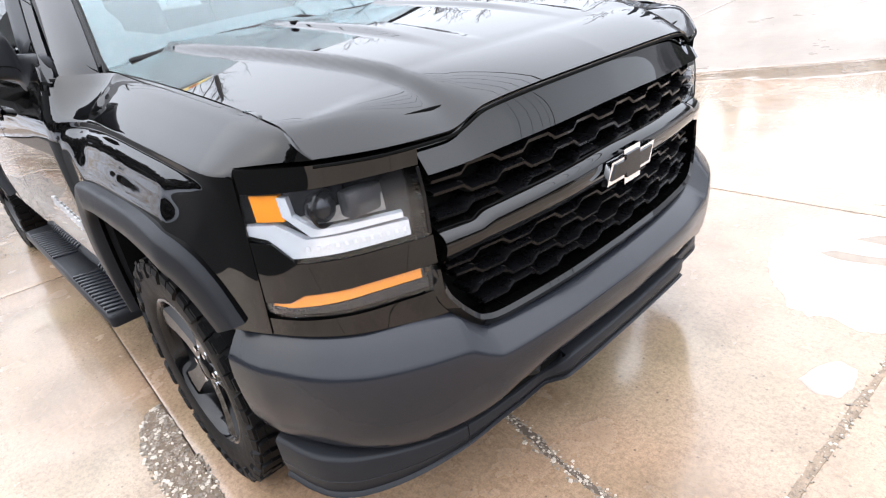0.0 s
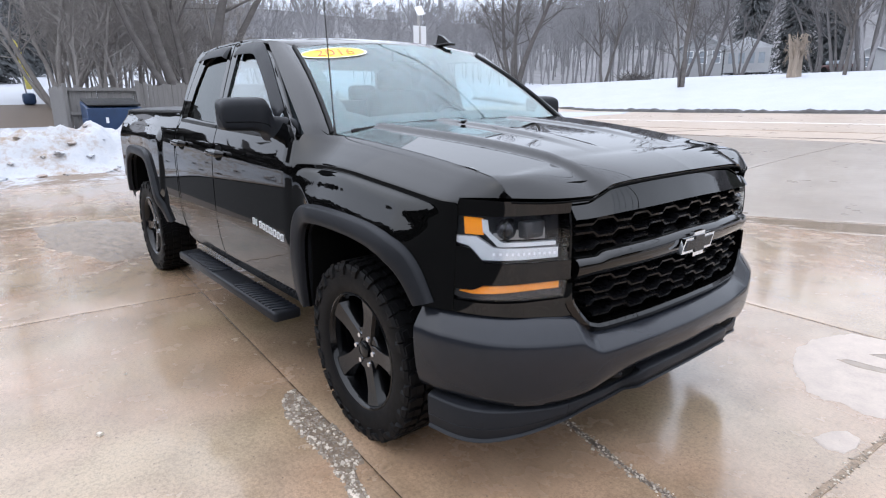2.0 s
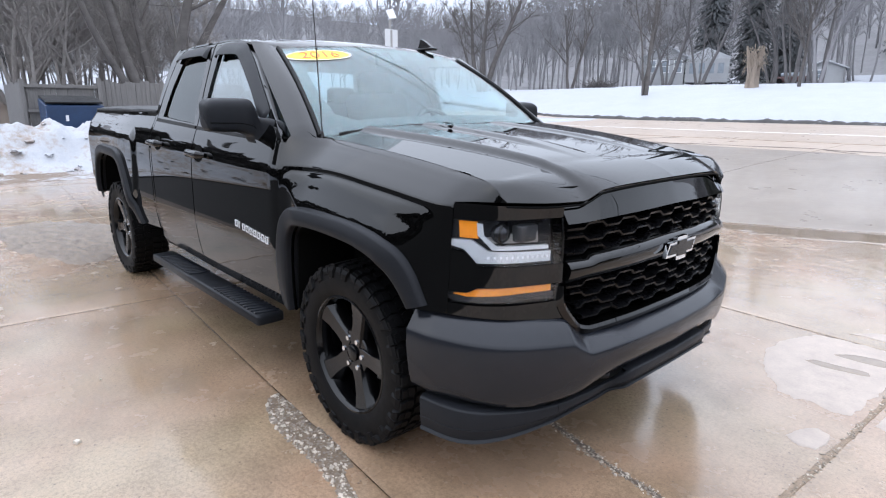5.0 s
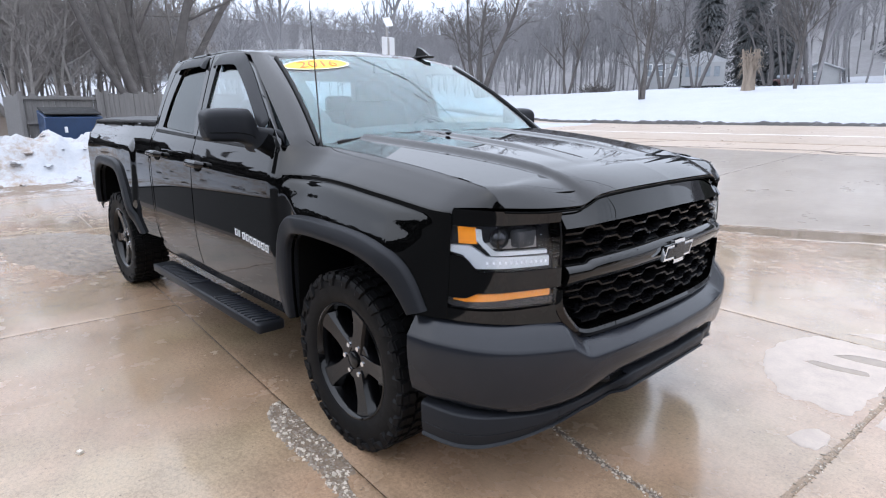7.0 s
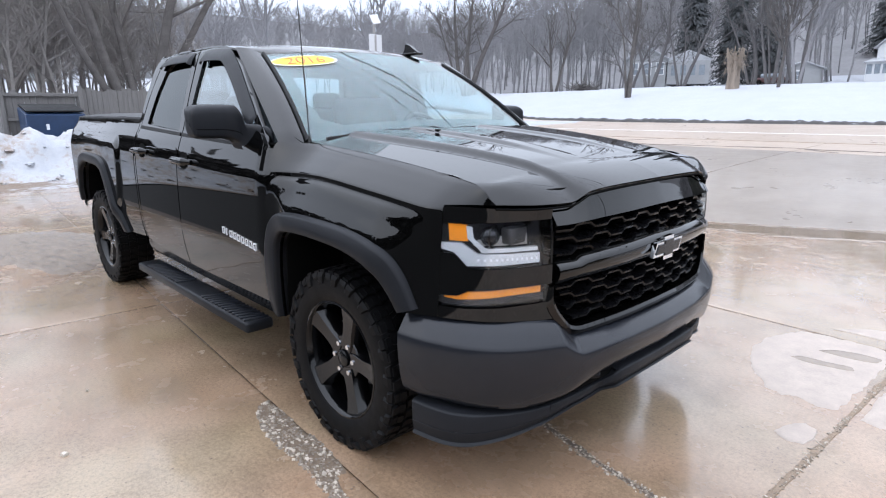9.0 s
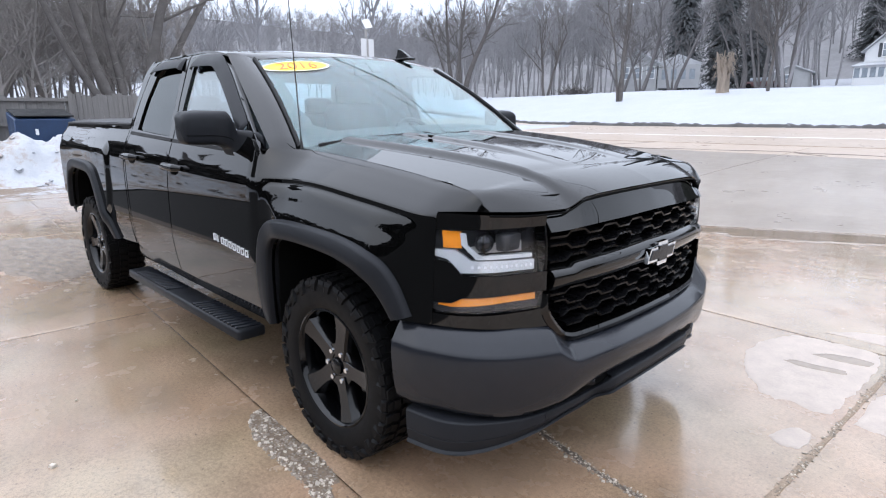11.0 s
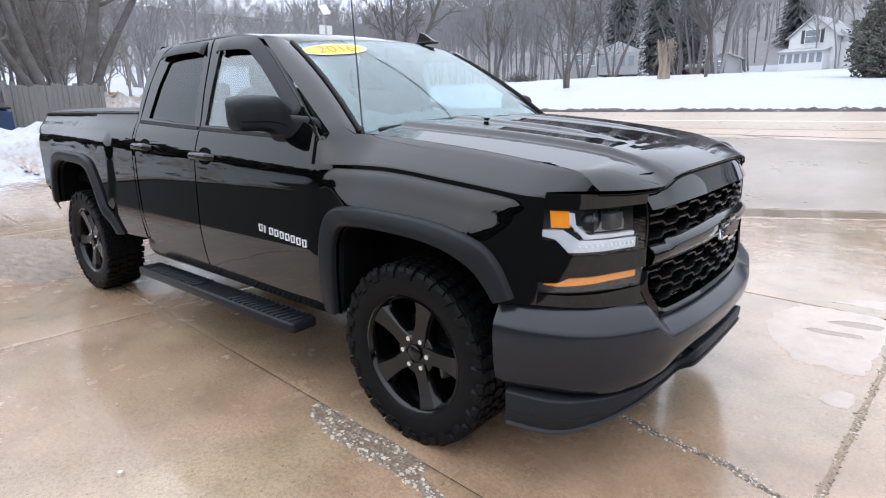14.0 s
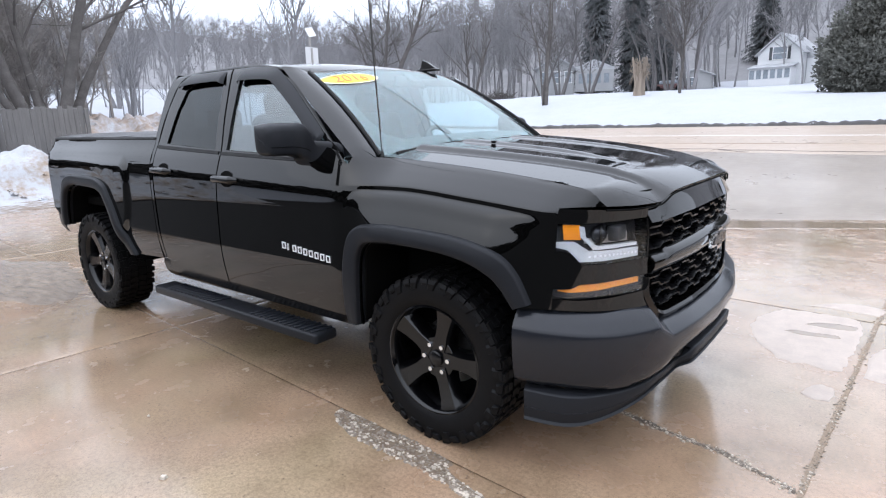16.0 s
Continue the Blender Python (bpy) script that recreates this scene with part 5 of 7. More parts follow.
# underside, wheel wells, cab tub: near-black, with their shade put into the colour
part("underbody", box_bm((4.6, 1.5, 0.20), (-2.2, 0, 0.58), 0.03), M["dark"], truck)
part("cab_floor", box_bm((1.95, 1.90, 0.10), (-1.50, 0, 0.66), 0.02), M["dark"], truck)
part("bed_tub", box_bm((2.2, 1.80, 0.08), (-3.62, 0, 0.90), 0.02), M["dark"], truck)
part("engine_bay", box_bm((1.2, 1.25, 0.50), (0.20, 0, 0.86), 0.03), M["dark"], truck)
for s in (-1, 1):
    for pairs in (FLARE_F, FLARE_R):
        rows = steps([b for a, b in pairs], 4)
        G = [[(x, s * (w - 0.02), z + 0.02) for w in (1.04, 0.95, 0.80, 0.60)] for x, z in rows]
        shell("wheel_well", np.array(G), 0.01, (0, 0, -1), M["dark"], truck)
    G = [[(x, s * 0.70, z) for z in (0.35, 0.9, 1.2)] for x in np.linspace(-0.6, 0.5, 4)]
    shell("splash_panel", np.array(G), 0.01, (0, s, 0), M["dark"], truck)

# interior
part("dashboard", box_bm((0.42, 1.62, 0.26), (-0.72, 0, 1.20), 0.07, 3), M["dash"], truck)
for y in (-0.42, 0.42):
    seat = part("front_seat", box_bm((0.52, 0.54, 0.20), (-1.42, y, 0.98), 0.06, 3), M["seat"], truck, "grey cloth front seat")
    part("backrest", box_bm((0.17, 0.54, 0.62), (-1.68, y, 1.28), 0.07, 3, pose(0, 0, 0, 0, -12)), M["seat"], seat)
    part("head_restraint", box_bm((0.12, 0.30, 0.20), (-1.76, y, 1.64), 0.055, 3, pose(0, 0, 0, 0, -8)), M["seat"], seat)
bench = part("rear_bench", box_bm((0.45, 1.50, 0.20), (-2.10, 0, 0.98), 0.06, 3), M["seat"], truck)
part("backrest", box_bm((0.14, 1.50, 0.55), (-2.34, 0, 1.24), 0.05, 3, pose(0, 0, 0, 0, -8)), M["seat"], bench)
for y in (-0.5, 0.5):
    part("head_restraint", box_bm((0.09, 0.26, 0.16), (-2.38, y, 1.56), 0.04, 3), M["seat"], bench)
ring = [(0.185 * math.cos(2 * math.pi * k / 28), 0.185 * math.sin(2 * math.pi * k / 28)) for k in range(29)]
tilt = pose(-1.02, 0.42, 1.30, 0, 62)
v, f = tube([tilt @ Vector((a, b, 0)) for a, b in ring], 0.017, 8, False)
wheel = raw("steering_wheel", v, f, M["dash"], truck, "dark steering wheel")
part("wheel_hub", box_bm((0.15, 0.30, 0.03), (0, 0, 0), 0.012, 2, tilt), M["dash"], wheel)
part("inside_mirror", box_bm((0.03, 0.24, 0.07), windscreen(0, 0.83) + (-0.09, 0, -0.01), 0.012), M["dash"], truck)
part("sensor_pod", box_bm((0.10, 0.07, 0.02), windscreen(0.02, 0.88) + (-0.03, 0, -0.012), 0.006, 2, pose(0, 0, 0, 0, 33)), M["dash"], truck)


# ---- wheels ----
def make_wheel():
    hub = new("wheel")
    tyre_prof = [(0.262, -0.118), (0.272, -0.128), (0.30, -0.136), (0.34, -0.140), (0.372, -0.136), (0.392, -0.126), (0.400, -0.108), (0.401, 0.0), (0.400, 0.108), (0.392, 0.126), (0.34, 0.140), (0.27, 0.125), (0.262, 0.11)]
    tyre = lathe("tyre", tyre_prof, 72, M["rubber"], hub, "chunky all-terrain tyre")
    V, F = [], []

    def block(a0, a1, y0, y1, skew, r0, r1):
        o = len(V)
        for r in (r0, r1):
            sh = 0.004 if r == r1 else 0.0
            for aa, yy in ((a0, y0), (a1, y0), (a1, y1), (a0, y1)):
                t = aa + skew * (yy - y0) / 0.1 + (sh if aa == a0 else -sh)
                V.append((r * math.cos(t), yy, r * math.sin(t)))
        F.extend([(o + 4, o + 5, o + 6, o + 7), (o, o + 4, o + 7, o + 3), (o + 1, o + 2, o + 6, o + 5), (o, o + 1, o + 5, o + 4), (o + 3, o + 7, o + 6, o + 2)])

    n = 44
    for k in range(n):
        a, st = 2 * math.pi * k / n, 2 * math.pi / n
        e = 0.006 if k % 2 else 0.0
        block(a, a + st * 0.66, -0.136 + e, -0.106, 0.05, 0.390, 0.411 - e * 0.4)
        block(a + st * 0.14, a + st * 0.80, -0.106, -0.072, -0.05, 0.392, 0.413)
        block(a + st * 0.5, a + st * 1.2, 0.076, 0.136 - e, -0.03, 0.392, 0.413)
        block(a + st * 0.2, a + st * 0.86, -0.062, -0.034, 0.10, 0.396, 0.413)
        block(a + st * 0.34, a + st * 0.98, -0.034, -0.004, -0.10, 0.396, 0.413)
        block(a + st * 0.6, a + st * 1.32, 0.004, 0.066, -0.06, 0.396, 0.413)
    # hooked shoulder lugs that run down the sidewall, long and short by turns
    for k in range(n // 2):
        a, st = 4 * math.pi * k / n, 4 * math.pi / n
        for t0, t1, low, lean in ((0.04, 0.44, 0.352, 0.10), (0.52, 0.90, 0.372, -0.08)):
            o = len(V)
            for r, yy in ((0.400, -0.139), (0.382, -0.146), (low, -0.1455)):
                sh = lean * st * (0.400 - r) / 0.04
                pinch = 0.10 * st * (0.400 - r) / 0.04
                for t in (a + st * t0 + sh + pinch * 0.3, a + st * t1 + sh - pinch):
                    V.append((r * math.cos(t), yy, r * math.sin(t)))
            for r, yy in ((0.400, -0.122), (0.382, -0.130), (low - 0.003, -0.137)):
                sh = lean * st * (0.400 - r) / 0.04
                for t in (a + st * (t0 - 0.03) + sh, a + st * (t1 + 0.03) + sh):
                    V.append((r * math.cos(t), yy, r * math.sin(t)))
            F.extend([(o, o + 1, o + 3, o + 2), (o + 2, o + 3, o + 5, o + 4), (o + 6, o, o + 2, o + 8), (o + 8, o + 2, o + 4, o + 10), (o + 1, o + 7, o + 9, o + 3), (o + 3, o + 9, o + 11, o + 5), (o + 4, o + 5, o + 11, o + 10), (o, o + 6, o + 7, o + 1)])
    raw("tread", V, F, M["rubber"], hub, sharp=20)
    rim = lathe("rim", [(0.268, -0.122), (0.270, -0.128), (0.262, -0.130), (0.254, -0.122), (0.247, -0.10), (0.238, -0.02), (0.236, 0.10), (0.255, 0.11)], 72, M["rim"], hub, "satin black alloy rim")
    lathe("brake_disc", [(0.0, 0.028), (0.16, 0.028), (0.165, 0.033), (0.165, 0.05), (0.0, 0.05)], 40, M["steel"], hub)
    lathe("wheel_dish", [(0.0, 0.055), (0.237, 0.055), (0.237, 0.06)], 40, M["dark"], hub)
    bm = box_bm((0.10, 0.07, 0.16), (-0.125, 0.02, 0.03), 0.02)
    part("caliper", bm, M["matte"], hub)
    # five broad spokes with a raised spine and slanting flanks
    for k in range(5):
        t = radians(73 + 72 * k)
        R = Matrix.Rotation(-t, 3, "Y")
        G = []
        for r, w, y in ((0.045, 0.036, -0.094), (0.085, 0.036, -0.096), (0.13, 0.032, -0.098), (0.19, 0.037, -0.104), (0.235, 0.045, -0.112), (0.252, 0.049, -0.116)):
            G.append([R @ Vector((r, y + dy, w * q)) for q, dy in ((-1.58, 0.068), (-1.46, 0.034), (-1.04, 0.004), (-0.96, 0.0), (0.96, 0.0), (1.04, 0.004), (1.46, 0.034), (1.58, 0.068))])
        shell("spoke", np.array([[tuple(p) for p in row] for row in G]), 0.012, (0, -1, 0), M["rim"], hub, sharp=20)
    lathe("hub_boss", [(0.0, -0.090), (0.058, -0.090), (0.100, -0.088), (0.106, -0.080), (0.110, -0.04)], 36, M["rim"], hub)
    lathe("centre_cap", [(0.0, -0.108), (0.030, -0.107), (0.038, -0.102), (0.040, -0.085)], 32, M["trim"], hub)
    for k in range(6):
        t = radians(60 * k)
        x, z = 0.070 * math.cos(t), 0.070 * math.sin(t)
        bm = bmesh.new()
        bmesh.ops.create_cone(bm, cap_ends=True, segments=6, radius1=0.0135, radius2=0.0115, depth=0.018)
        bmesh.ops.transform(bm, matrix=pose(x, -0.092, z, 90), verts=bm.verts)
        part("wheel_nut", bm, M["chrome"], hub, "chrome wheel nut")
    return hub


hub = make_wheel()
hub.parent = truck
hub["label"] = "black five-spoke wheel with off-road tyre"
hub.matrix_basis = pose(0, -0.905, 0.412)
for m in (pose(-3.655, -0.905, 0.412, 0, 31), pose(0, 0.905, 0.412, 0, 0, 180), pose(-3.655, 0.905, 0.412, 0, 20, 180)):
    w = copy_thing(hub, m)
    w.parent = truck
part("front_axle", box_bm((0.10, 1.5, 0.10), (0, 0, 0.41), 0.03), M["dark"], truck)
part("rear_axle", box_bm((0.14, 1.5, 0.14), (-3.655, 0, 0.41), 0.05), M["dark"], truck)

# ---- marks on the slabs ----
def blob(name, centre, outline, z, material, parent, thick=0.004, wob=0.03, seed=0.0):
    """A flat patch with a ragged edge, lying on the concrete."""
    pts = steps(outline + [outline[0]], 9)[:-1]
    c = np.array(centre)
    rings = []
    for p in pts:
        d = p - c
        k = 1 + wob * 2.2 * noise.noise(Vector((p[0] * 9, p[1] * 9, seed))) + wob * noise.noise(Vector((p[0] * 30, p[1] * 30, seed)))
        rings.append([(*(c + d * k * r), z + (thick if r < 0.97 else 0.0)) for r in (0.02, 0.4, 0.75, 0.955, 1.0)])
    return shell(name, np.array(rings), 0.003, (0, 0, 1), material, parent, closed=True)


blob("scaled_patch", (1.20, 1.50), [(1.02, 1.17), (0.95, 1.32), (0.91, 1.55), (0.94, 1.78), (1.02, 1.97), (1.20, 2.05), (1.52, 2.02), (1.56, 1.75), (1.54, 1.40), (1.51, 1.10), (1.50, 0.95), (1.40, 0.93), (1.25, 0.93), (1.12, 1.03)], 0.0005, M["patch"], pavement, 0.003, 0.035)
blob("scaled_patch", (1.44, 2.31), [(1.18, 2.20), (1.30, 2.22), (1.62, 2.19), (1.68, 2.36), (1.55, 2.44), (1.36, 2.38)], 0.0005, M["patch"], pavement, 0.003, 0.05, 5.0)
blob("scaled_patch", (1.43, 0.57), [(1.34, 0.50), (1.37, 0.60), (1.43, 0.68), (1.49, 0.66), (1.495, 0.55), (1.47, 0.47), (1.40, 0.46)], 0.0005, M["patch"], pavement, 0.003, 0.08, 3.0)
blob("scaled_patch", (1.74, 1.12), [(1.60, 0.90), (1.62, 1.25), (1.70, 1.48), (1.86, 1.42), (1.90, 1.10), (1.76, 0.88)], 0.0005, M["patch"], pavement, 0.003, 0.06, 4.0)
# shallow water left standing in the wide scaled patch
blob("puddle", (1.31, 1.52), [(1.13, 1.50), (1.18, 1.55), (1.30, 1.56), (1.43, 1.58), (1.45, 1.53), (1.34, 1.49), (1.22, 1.47)], 0.0038, M["puddle"], pavement, 0.001, 0.05, 6.0)
blob("puddle", (1.38, 1.77), [(1.22, 1.72), (1.28, 1.79), (1.42, 1.84), (1.53, 1.83), (1.52, 1.75), (1.36, 1.71)], 0.0038, M["puddle"], pavement, 0.001, 0.05, 9.0)
random.seed(11)
bed = blob("gravel_bed", (-0.10, -1.175), [(-0.60, -1.09), (-0.58, -1.15), (-0.47, -1.205), (-0.33, -1.235), (-0.21, -1.25), (0.01, -1.25), (0.22, -1.27), (0.37, -1.295), (0.55, -1.33), (0.60, -1.30), (0.47, -1.275), (0.38, -1.25), (0.26, -1.215), (0.20, -1.185), (0.21, -1.15), (0.13, -1.127), (-0.05, -1.117), (-0.30, -1.10), (-0.50, -1.087)], 0.0008, M["gravelbed"], pavement, 0.002, 0.025, 7.0)


def pebbles(name, spots, material, parent):
    """Many small angular stones in one mesh."""
    V, Fc = [], []
    base = [(-1, -1, -0.6), (1, -1, -0.6), (1, 1, -0.6), (-1, 1, -0.6), (-0.6, -0.7, 0.7), (0.7, -0.6, 0.6), (0.6, 0.7, 0.8), (-0.7, 0.6, 0.6)]
    for x, y, z, r in spots:
        o = len(V)
        a = random.uniform(0, 6.28)
        sx, sy, sz = r * random.uniform(0.7, 1.3), r * random.uniform(0.6, 1.1), r * random.uniform(0.45, 0.8)
        for bx, by, bz in base:
            bx, by, bz = (c + random.uniform(-0.2, 0.2) for c in (bx, by, bz))
            V.append((x + (bx * math.cos(a) - by * math.sin(a)) * sx, y + (bx * math.sin(a) + by * math.cos(a)) * sy, z + bz * sz))
        Fc += [(o + 4, o + 5, o + 6, o + 7), (o, o + 1, o + 5, o + 4), (o + 1, o + 2, o + 6, o + 5), (o + 2, o + 3, o + 7, o + 6), (o + 3, o, o + 4, o + 7)]
    ob = raw(name, V, Fc, material, parent, sharp=20)
    ob["kind"] = "stuff"
    return ob


bed_low = curve([(-0.60, -1.13), (-0.47, -1.205), (-0.21, -1.25), (0.01, -1.25), (0.22, -1.27), (0.37, -1.295), (0.60, -1.33)])
bed_high = curve([(-0.60, -1.09), (-0.30, -1.10), (0.10, -1.125), (0.17, -1.15), (0.22, -1.205), (0.38, -1.25), (0.60, -1.30)])


def bed_spots(n, sizes):
    found = []
    while len(found) < n:
        x = random.uniform(-0.60, 0.60)
        lo, hi = bed_low(x) - 0.012, bed_high(x) + 0.004
        y = random.uniform(lo, hi)
        # the stones lie in drifts, with bare patches between
        if noise.noise(Vector((x * 16, y * 16, 2.0))) + 0.5 * noise.noise(Vector((x * 45, y * 45, 2.0))) > random.uniform(-0.6, 0.35):
            found.append((x, y, 0.0015, random.choice(sizes)))
    return found


pebbles("aggregate", bed_spots(430, (0.003, 0.004, 0.005, 0.007, 0.011)), M["stone"], pavement)
pebbles("dull_aggregate", bed_spots(1500, (0.002, 0.003, 0.004, 0.006, 0.008)), M["dullstone"], pavement)
# broken crack that runs out from under the bumper
path = steps([(-0.2, -0.10), (0.3, -0.17), (0.52, -0.225), (0.72, -0.275), (0.88, -0.318), (1.0, -0.335), (1.15, -0.36), (1.28, -0.42), (1.45, -0.485)], 12)
G = []
for x, y in path:
    w = 0.006 + 0.016 * max(0, 0.5 + noise.noise(Vector((x * 7, 0, 2)))) * smoothstep(0.2, 0.6, x)
    yy = y + 0.012 * noise.noise(Vector((x * 12, 5, 0)))
    G.append([(x, yy - w, 0.0012), (x, yy, 0.003), (x, yy + w, 0.0012)])
shell("open_crack", np.array(G), 0.002, (0, 0, 1), M["joint"], pavement)
spots = []
for _ in range(200):
    x, y = path[random.randrange(24, len(path))]
    wid = 0.010 + 0.012 * max(0, 0.5 + noise.noise(Vector((x * 7, 0, 2))))
    spots.append((x + random.uniform(-0.02, 0.02), y + random.gauss(0, wid), 0.002, random.choice((0.002, 0.003, 0.0045, 0.006))))
pebbles("crack_rubble", spots, M["stone"], pavement)
spots = [(x + random.uniform(-0.02, 0.02), y + random.gauss(0, 0.014), 0.001, r) for (x, y), r in ((path[random.randrange(22, len(path))], random.choice((0.002, 0.004, 0.006))) for _ in range(380))]
pebbles("dull_crack_rubble", spots, M["dullstone"], pavement)
# wet dirt and grit that fill the crumbled long joint by the wide patch
G = []
for q in np.linspace(-1.08, 3.4, 150):
    w0 = 0.008 + 0.015 * max(0.0, 0.6 + noise.noise(Vector((q * 3.1, 0, 5)))) + 0.006 * noise.noise(Vector((q * 19, 1, 5)))
    w1 = 0.005 + 0.006 * max(0.0, 0.6 + noise.noise(Vector((q * 4.3, 7, 5)))) + 0.004 * noise.noise(Vector((q * 23, 8, 5)))
    G.append([(*lot(1.50 - w0, q), 0.0008), (*lot(1.50 - w0 * 0.5, q), 0.0020), (*lot(1.50, q), -0.0005), (*lot(1.50 + w1, q), 0.0008)])
shell("joint_dirt", np.array(G), 0.003, (0, 0, 1), M["dirt"], pavement)
for nm, count, mat_key in (("joint_grit", 420, "stone"), ("dull_joint_grit", 900, "dullstone")):
    spots = []
    for _ in range(count):
        q = random.uniform(-1.05, 3.2)
        if noise.noise(Vector((q * 6, 3, 1))) < random.uniform(-0.5, 0.3):
            continue
        x, y = lot(1.495 + random.gauss(0, 0.012), q)
        spots.append((x, y, 0.001, random.choice((0.002, 0.003, 0.004, 0.006))))
    pebbles(nm, spots, M[mat_key], pavement)
for p, q, r in ((-0.78, -1.98, 0.013), (-1.4, -1.75, 0.007), (-0.2, -2.2, 0.006), (0.35, -1.9, 0.005)):
    st = pebbles("pebble", [(p, q, 0.006, r)], M["stone"], None)
    tagged(st, "small loose pale stone on the concrete", "pebble")
    del st["kind"]


blob("puddle", (0.25, 5.85), [(-1.15, 5.40), (-1.05, 5.12), (-0.4, 5.15), (0.2, 5.35), (0.9, 5.75), (1.7, 6.25), (2.4, 6.85), (1.6, 6.62), (0.8, 6.36), (0.2, 6.10), (-0.5, 5.76)], 0.0006, M["puddle"], pavement, 0.002, 0.10, 1.0)
blob("puddle", (-5.5, -1.2), [(-6.9, -1.2), (-6.5, -0.8), (-5.8, -0.58), (-5.0, -0.75), (-4.35, -1.0), (-4.15, -1.25), (-4.7, -1.5), (-5.6, -1.75), (-6.6, -1.75)], 0.0006, M["ripples"], pavement, 0.002, 0.07, 2.0)
# ---- snow bank, fence, bin, sign, poles ----
random.seed(21)


def mound(name, x0, x1, y0, y1, height, label, material, rough=1.0, seed=0.0):
    nx, ny2 = 60, 130
    G = []
    for i in range(nx):
        line = []
        for j in range(ny2):
            u, v = i / (nx - 1), j / (ny2 - 1)
            x, y = x0 + (x1 - x0) * u, y0 + (y1 - y0) * v
            e = smoothstep(0, 0.55, 1 - u) * smoothstep(0, 0.35, u) * smoothstep(0, 0.12, v) * smoothstep(0, 0.12, 1 - v)
            n = 0.45 * noise.noise(Vector((x * 0.8, y * 0.8, seed))) + 0.30 * noise.noise(Vector((x * 2.3, y * 2.3, seed))) + 0.16 * noise.noise(Vector((x * 6, y * 6, seed)))
            line.append((x, y, ground_z(x, y) - 0.05 + max(0, e * (height + rough * n) + 0.05 * n * min(1, e * 6))))
        G.append(line)
    ob = shell(name, np.array(G), 0.03, (0, 0, 1), material, sharp=60)
    return tagged(ob, label, "snow bank")


bank = mound("snow_bank", -16.3, -13.0, -10.5, 3.6, 0.92, "heap of ploughed snow with brown dirt", M["snow"], 0.75)
for k in range(70):
    # frozen clods on the heap and at its foot
    y = random.uniform(-8.5, 3.0)
    x = -13.05 - abs(random.gauss(0, 0.9))
    hit, place, nrm, _ = bank.ray_cast((x, y, 5), (0, 0, -1))
    r = random.uniform(0.03, 0.10)
    bm = bmesh.new()
    bmesh.ops.create_icosphere(bm, subdivisions=2, radius=r)
    for v in bm.verts:
        v.co *= 1 + 0.9 * noise.noise(v.co * (1.6 / r) + Vector((k, 0, 0)))
        v.co.x *= 1.4
        v.co.z *= 0.6
    bmesh.ops.translate(bm, vec=(x, y, max(place.z if hit else 0.0, 0.0) + r * 0.25), verts=bm.verts)
    part("snow_clod", bm, M["snow"] if k % 3 else M["grimy"], bank, sharp=25)
mound("snow_bank", -28.0, -21.0, 4.0, 14.0, 1.1, "heap of dirty ploughed snow behind the fence", M["grimy"], 1.0, 8.0)
G = [[(x, y, 0.004 + 0.012 * max(0, noise.noise(Vector((x * 2, y * 2, 1))))) for y in np.linspace(-9, 2.6, 60)] for x in np.linspace(-14.2, -11.6, 12)]
slush = shell("slush", np.array(G), 0.01, (0, 0, 1), M["slush"])
tagged(slush, "thin muddy slush at the foot of the snow", "slush", kind="stuff")

fence = thing("board_fence", "weathered grey upright-board fence behind the snow", "fence", at=(-17.6, 1.5, 0.1))
inv = Matrix.Translation((17.6, -1.5, -0.1))


def keep(ob, m=inv):
    ob.matrix_parent_inverse = m
    return ob


for k in range(31):
    y = 0.14 + 0.137 * k
    h = 1.97 + random.uniform(-0.05, 0.05) + (0.06 if y > 1.96 else -0.06)
    bm = box_bm((0.022, 0.128, h), (-17.6 + random.uniform(-0.010, 0.010), y, 0.1 + h / 2), 0.004, 1)
    for v in bm.verts:
        if v.co.z > h:
            v.co.y += random.uniform(-0.01, 0.01)
            v.co.z += 0.03 * random.uniform(-1, 1)
    keep(part("board", bm, M["fence"], fence))
for z in (0.55, 1.20, 1.86):
    keep(part("rail", box_bm((0.05, 1.80, 0.09), (-17.53, 1.04, 0.1 + z), 0.006, 1), M["fence"], fence))
for y, h in ((0.10, 2.02), (1.96, 2.12), (4.36, 2.0)):
    keep(part("post", box_bm((0.10, 0.10, h), (-17.52, y, 0.1 + h / 2), 0.008, 1), M["fence"], fence))
for k in range(22):
    # the return of the enclosure, running back from the first post
    h = 1.9 + random.uniform(-0.05, 0.05)
    keep(part("board", box_bm((0.128, 0.022, h), (-17.7 - 0.14 * k, 0.06, 0.15 + h / 2), 0.004, 1), M["fence"], fence))

bin_ = thing("waste_container", "blue steel waste container beside the fence", "dumpster", at=(-16.55, 1.03, 0.0))
bm = box_bm((1.0, 1.35, 1.45), (0, 0, 0.90), 0.02, 1)
for v in bm.verts:
    if v.co.z > 1.2 and v.co.x > 0:
        v.co.z -= 0.18
    if v.co.z < 0.4:
        v.co.x *= 0.85
part("body", bm, M["blue"], bin_)
part("lid", box_bm((1.02, 1.30, 0.04), (0, 0, 1.60), 0.012, 2, pose(0, 0, 0, 0, 10)), M["matte"], bin_, "black plastic lid")
for y in (-0.66, 0.66):
    part("side_pocket", box_bm((0.7, 0.06, 0.14), (0, y, 1.1), 0.01, 1), M["blue"], bin_)
part("label_plate", box_bm((0.006, 0.07, 0.15), (0.505, -0.22, 1.12), 0.002, 1), M["sign"], bin_, "small pale label")

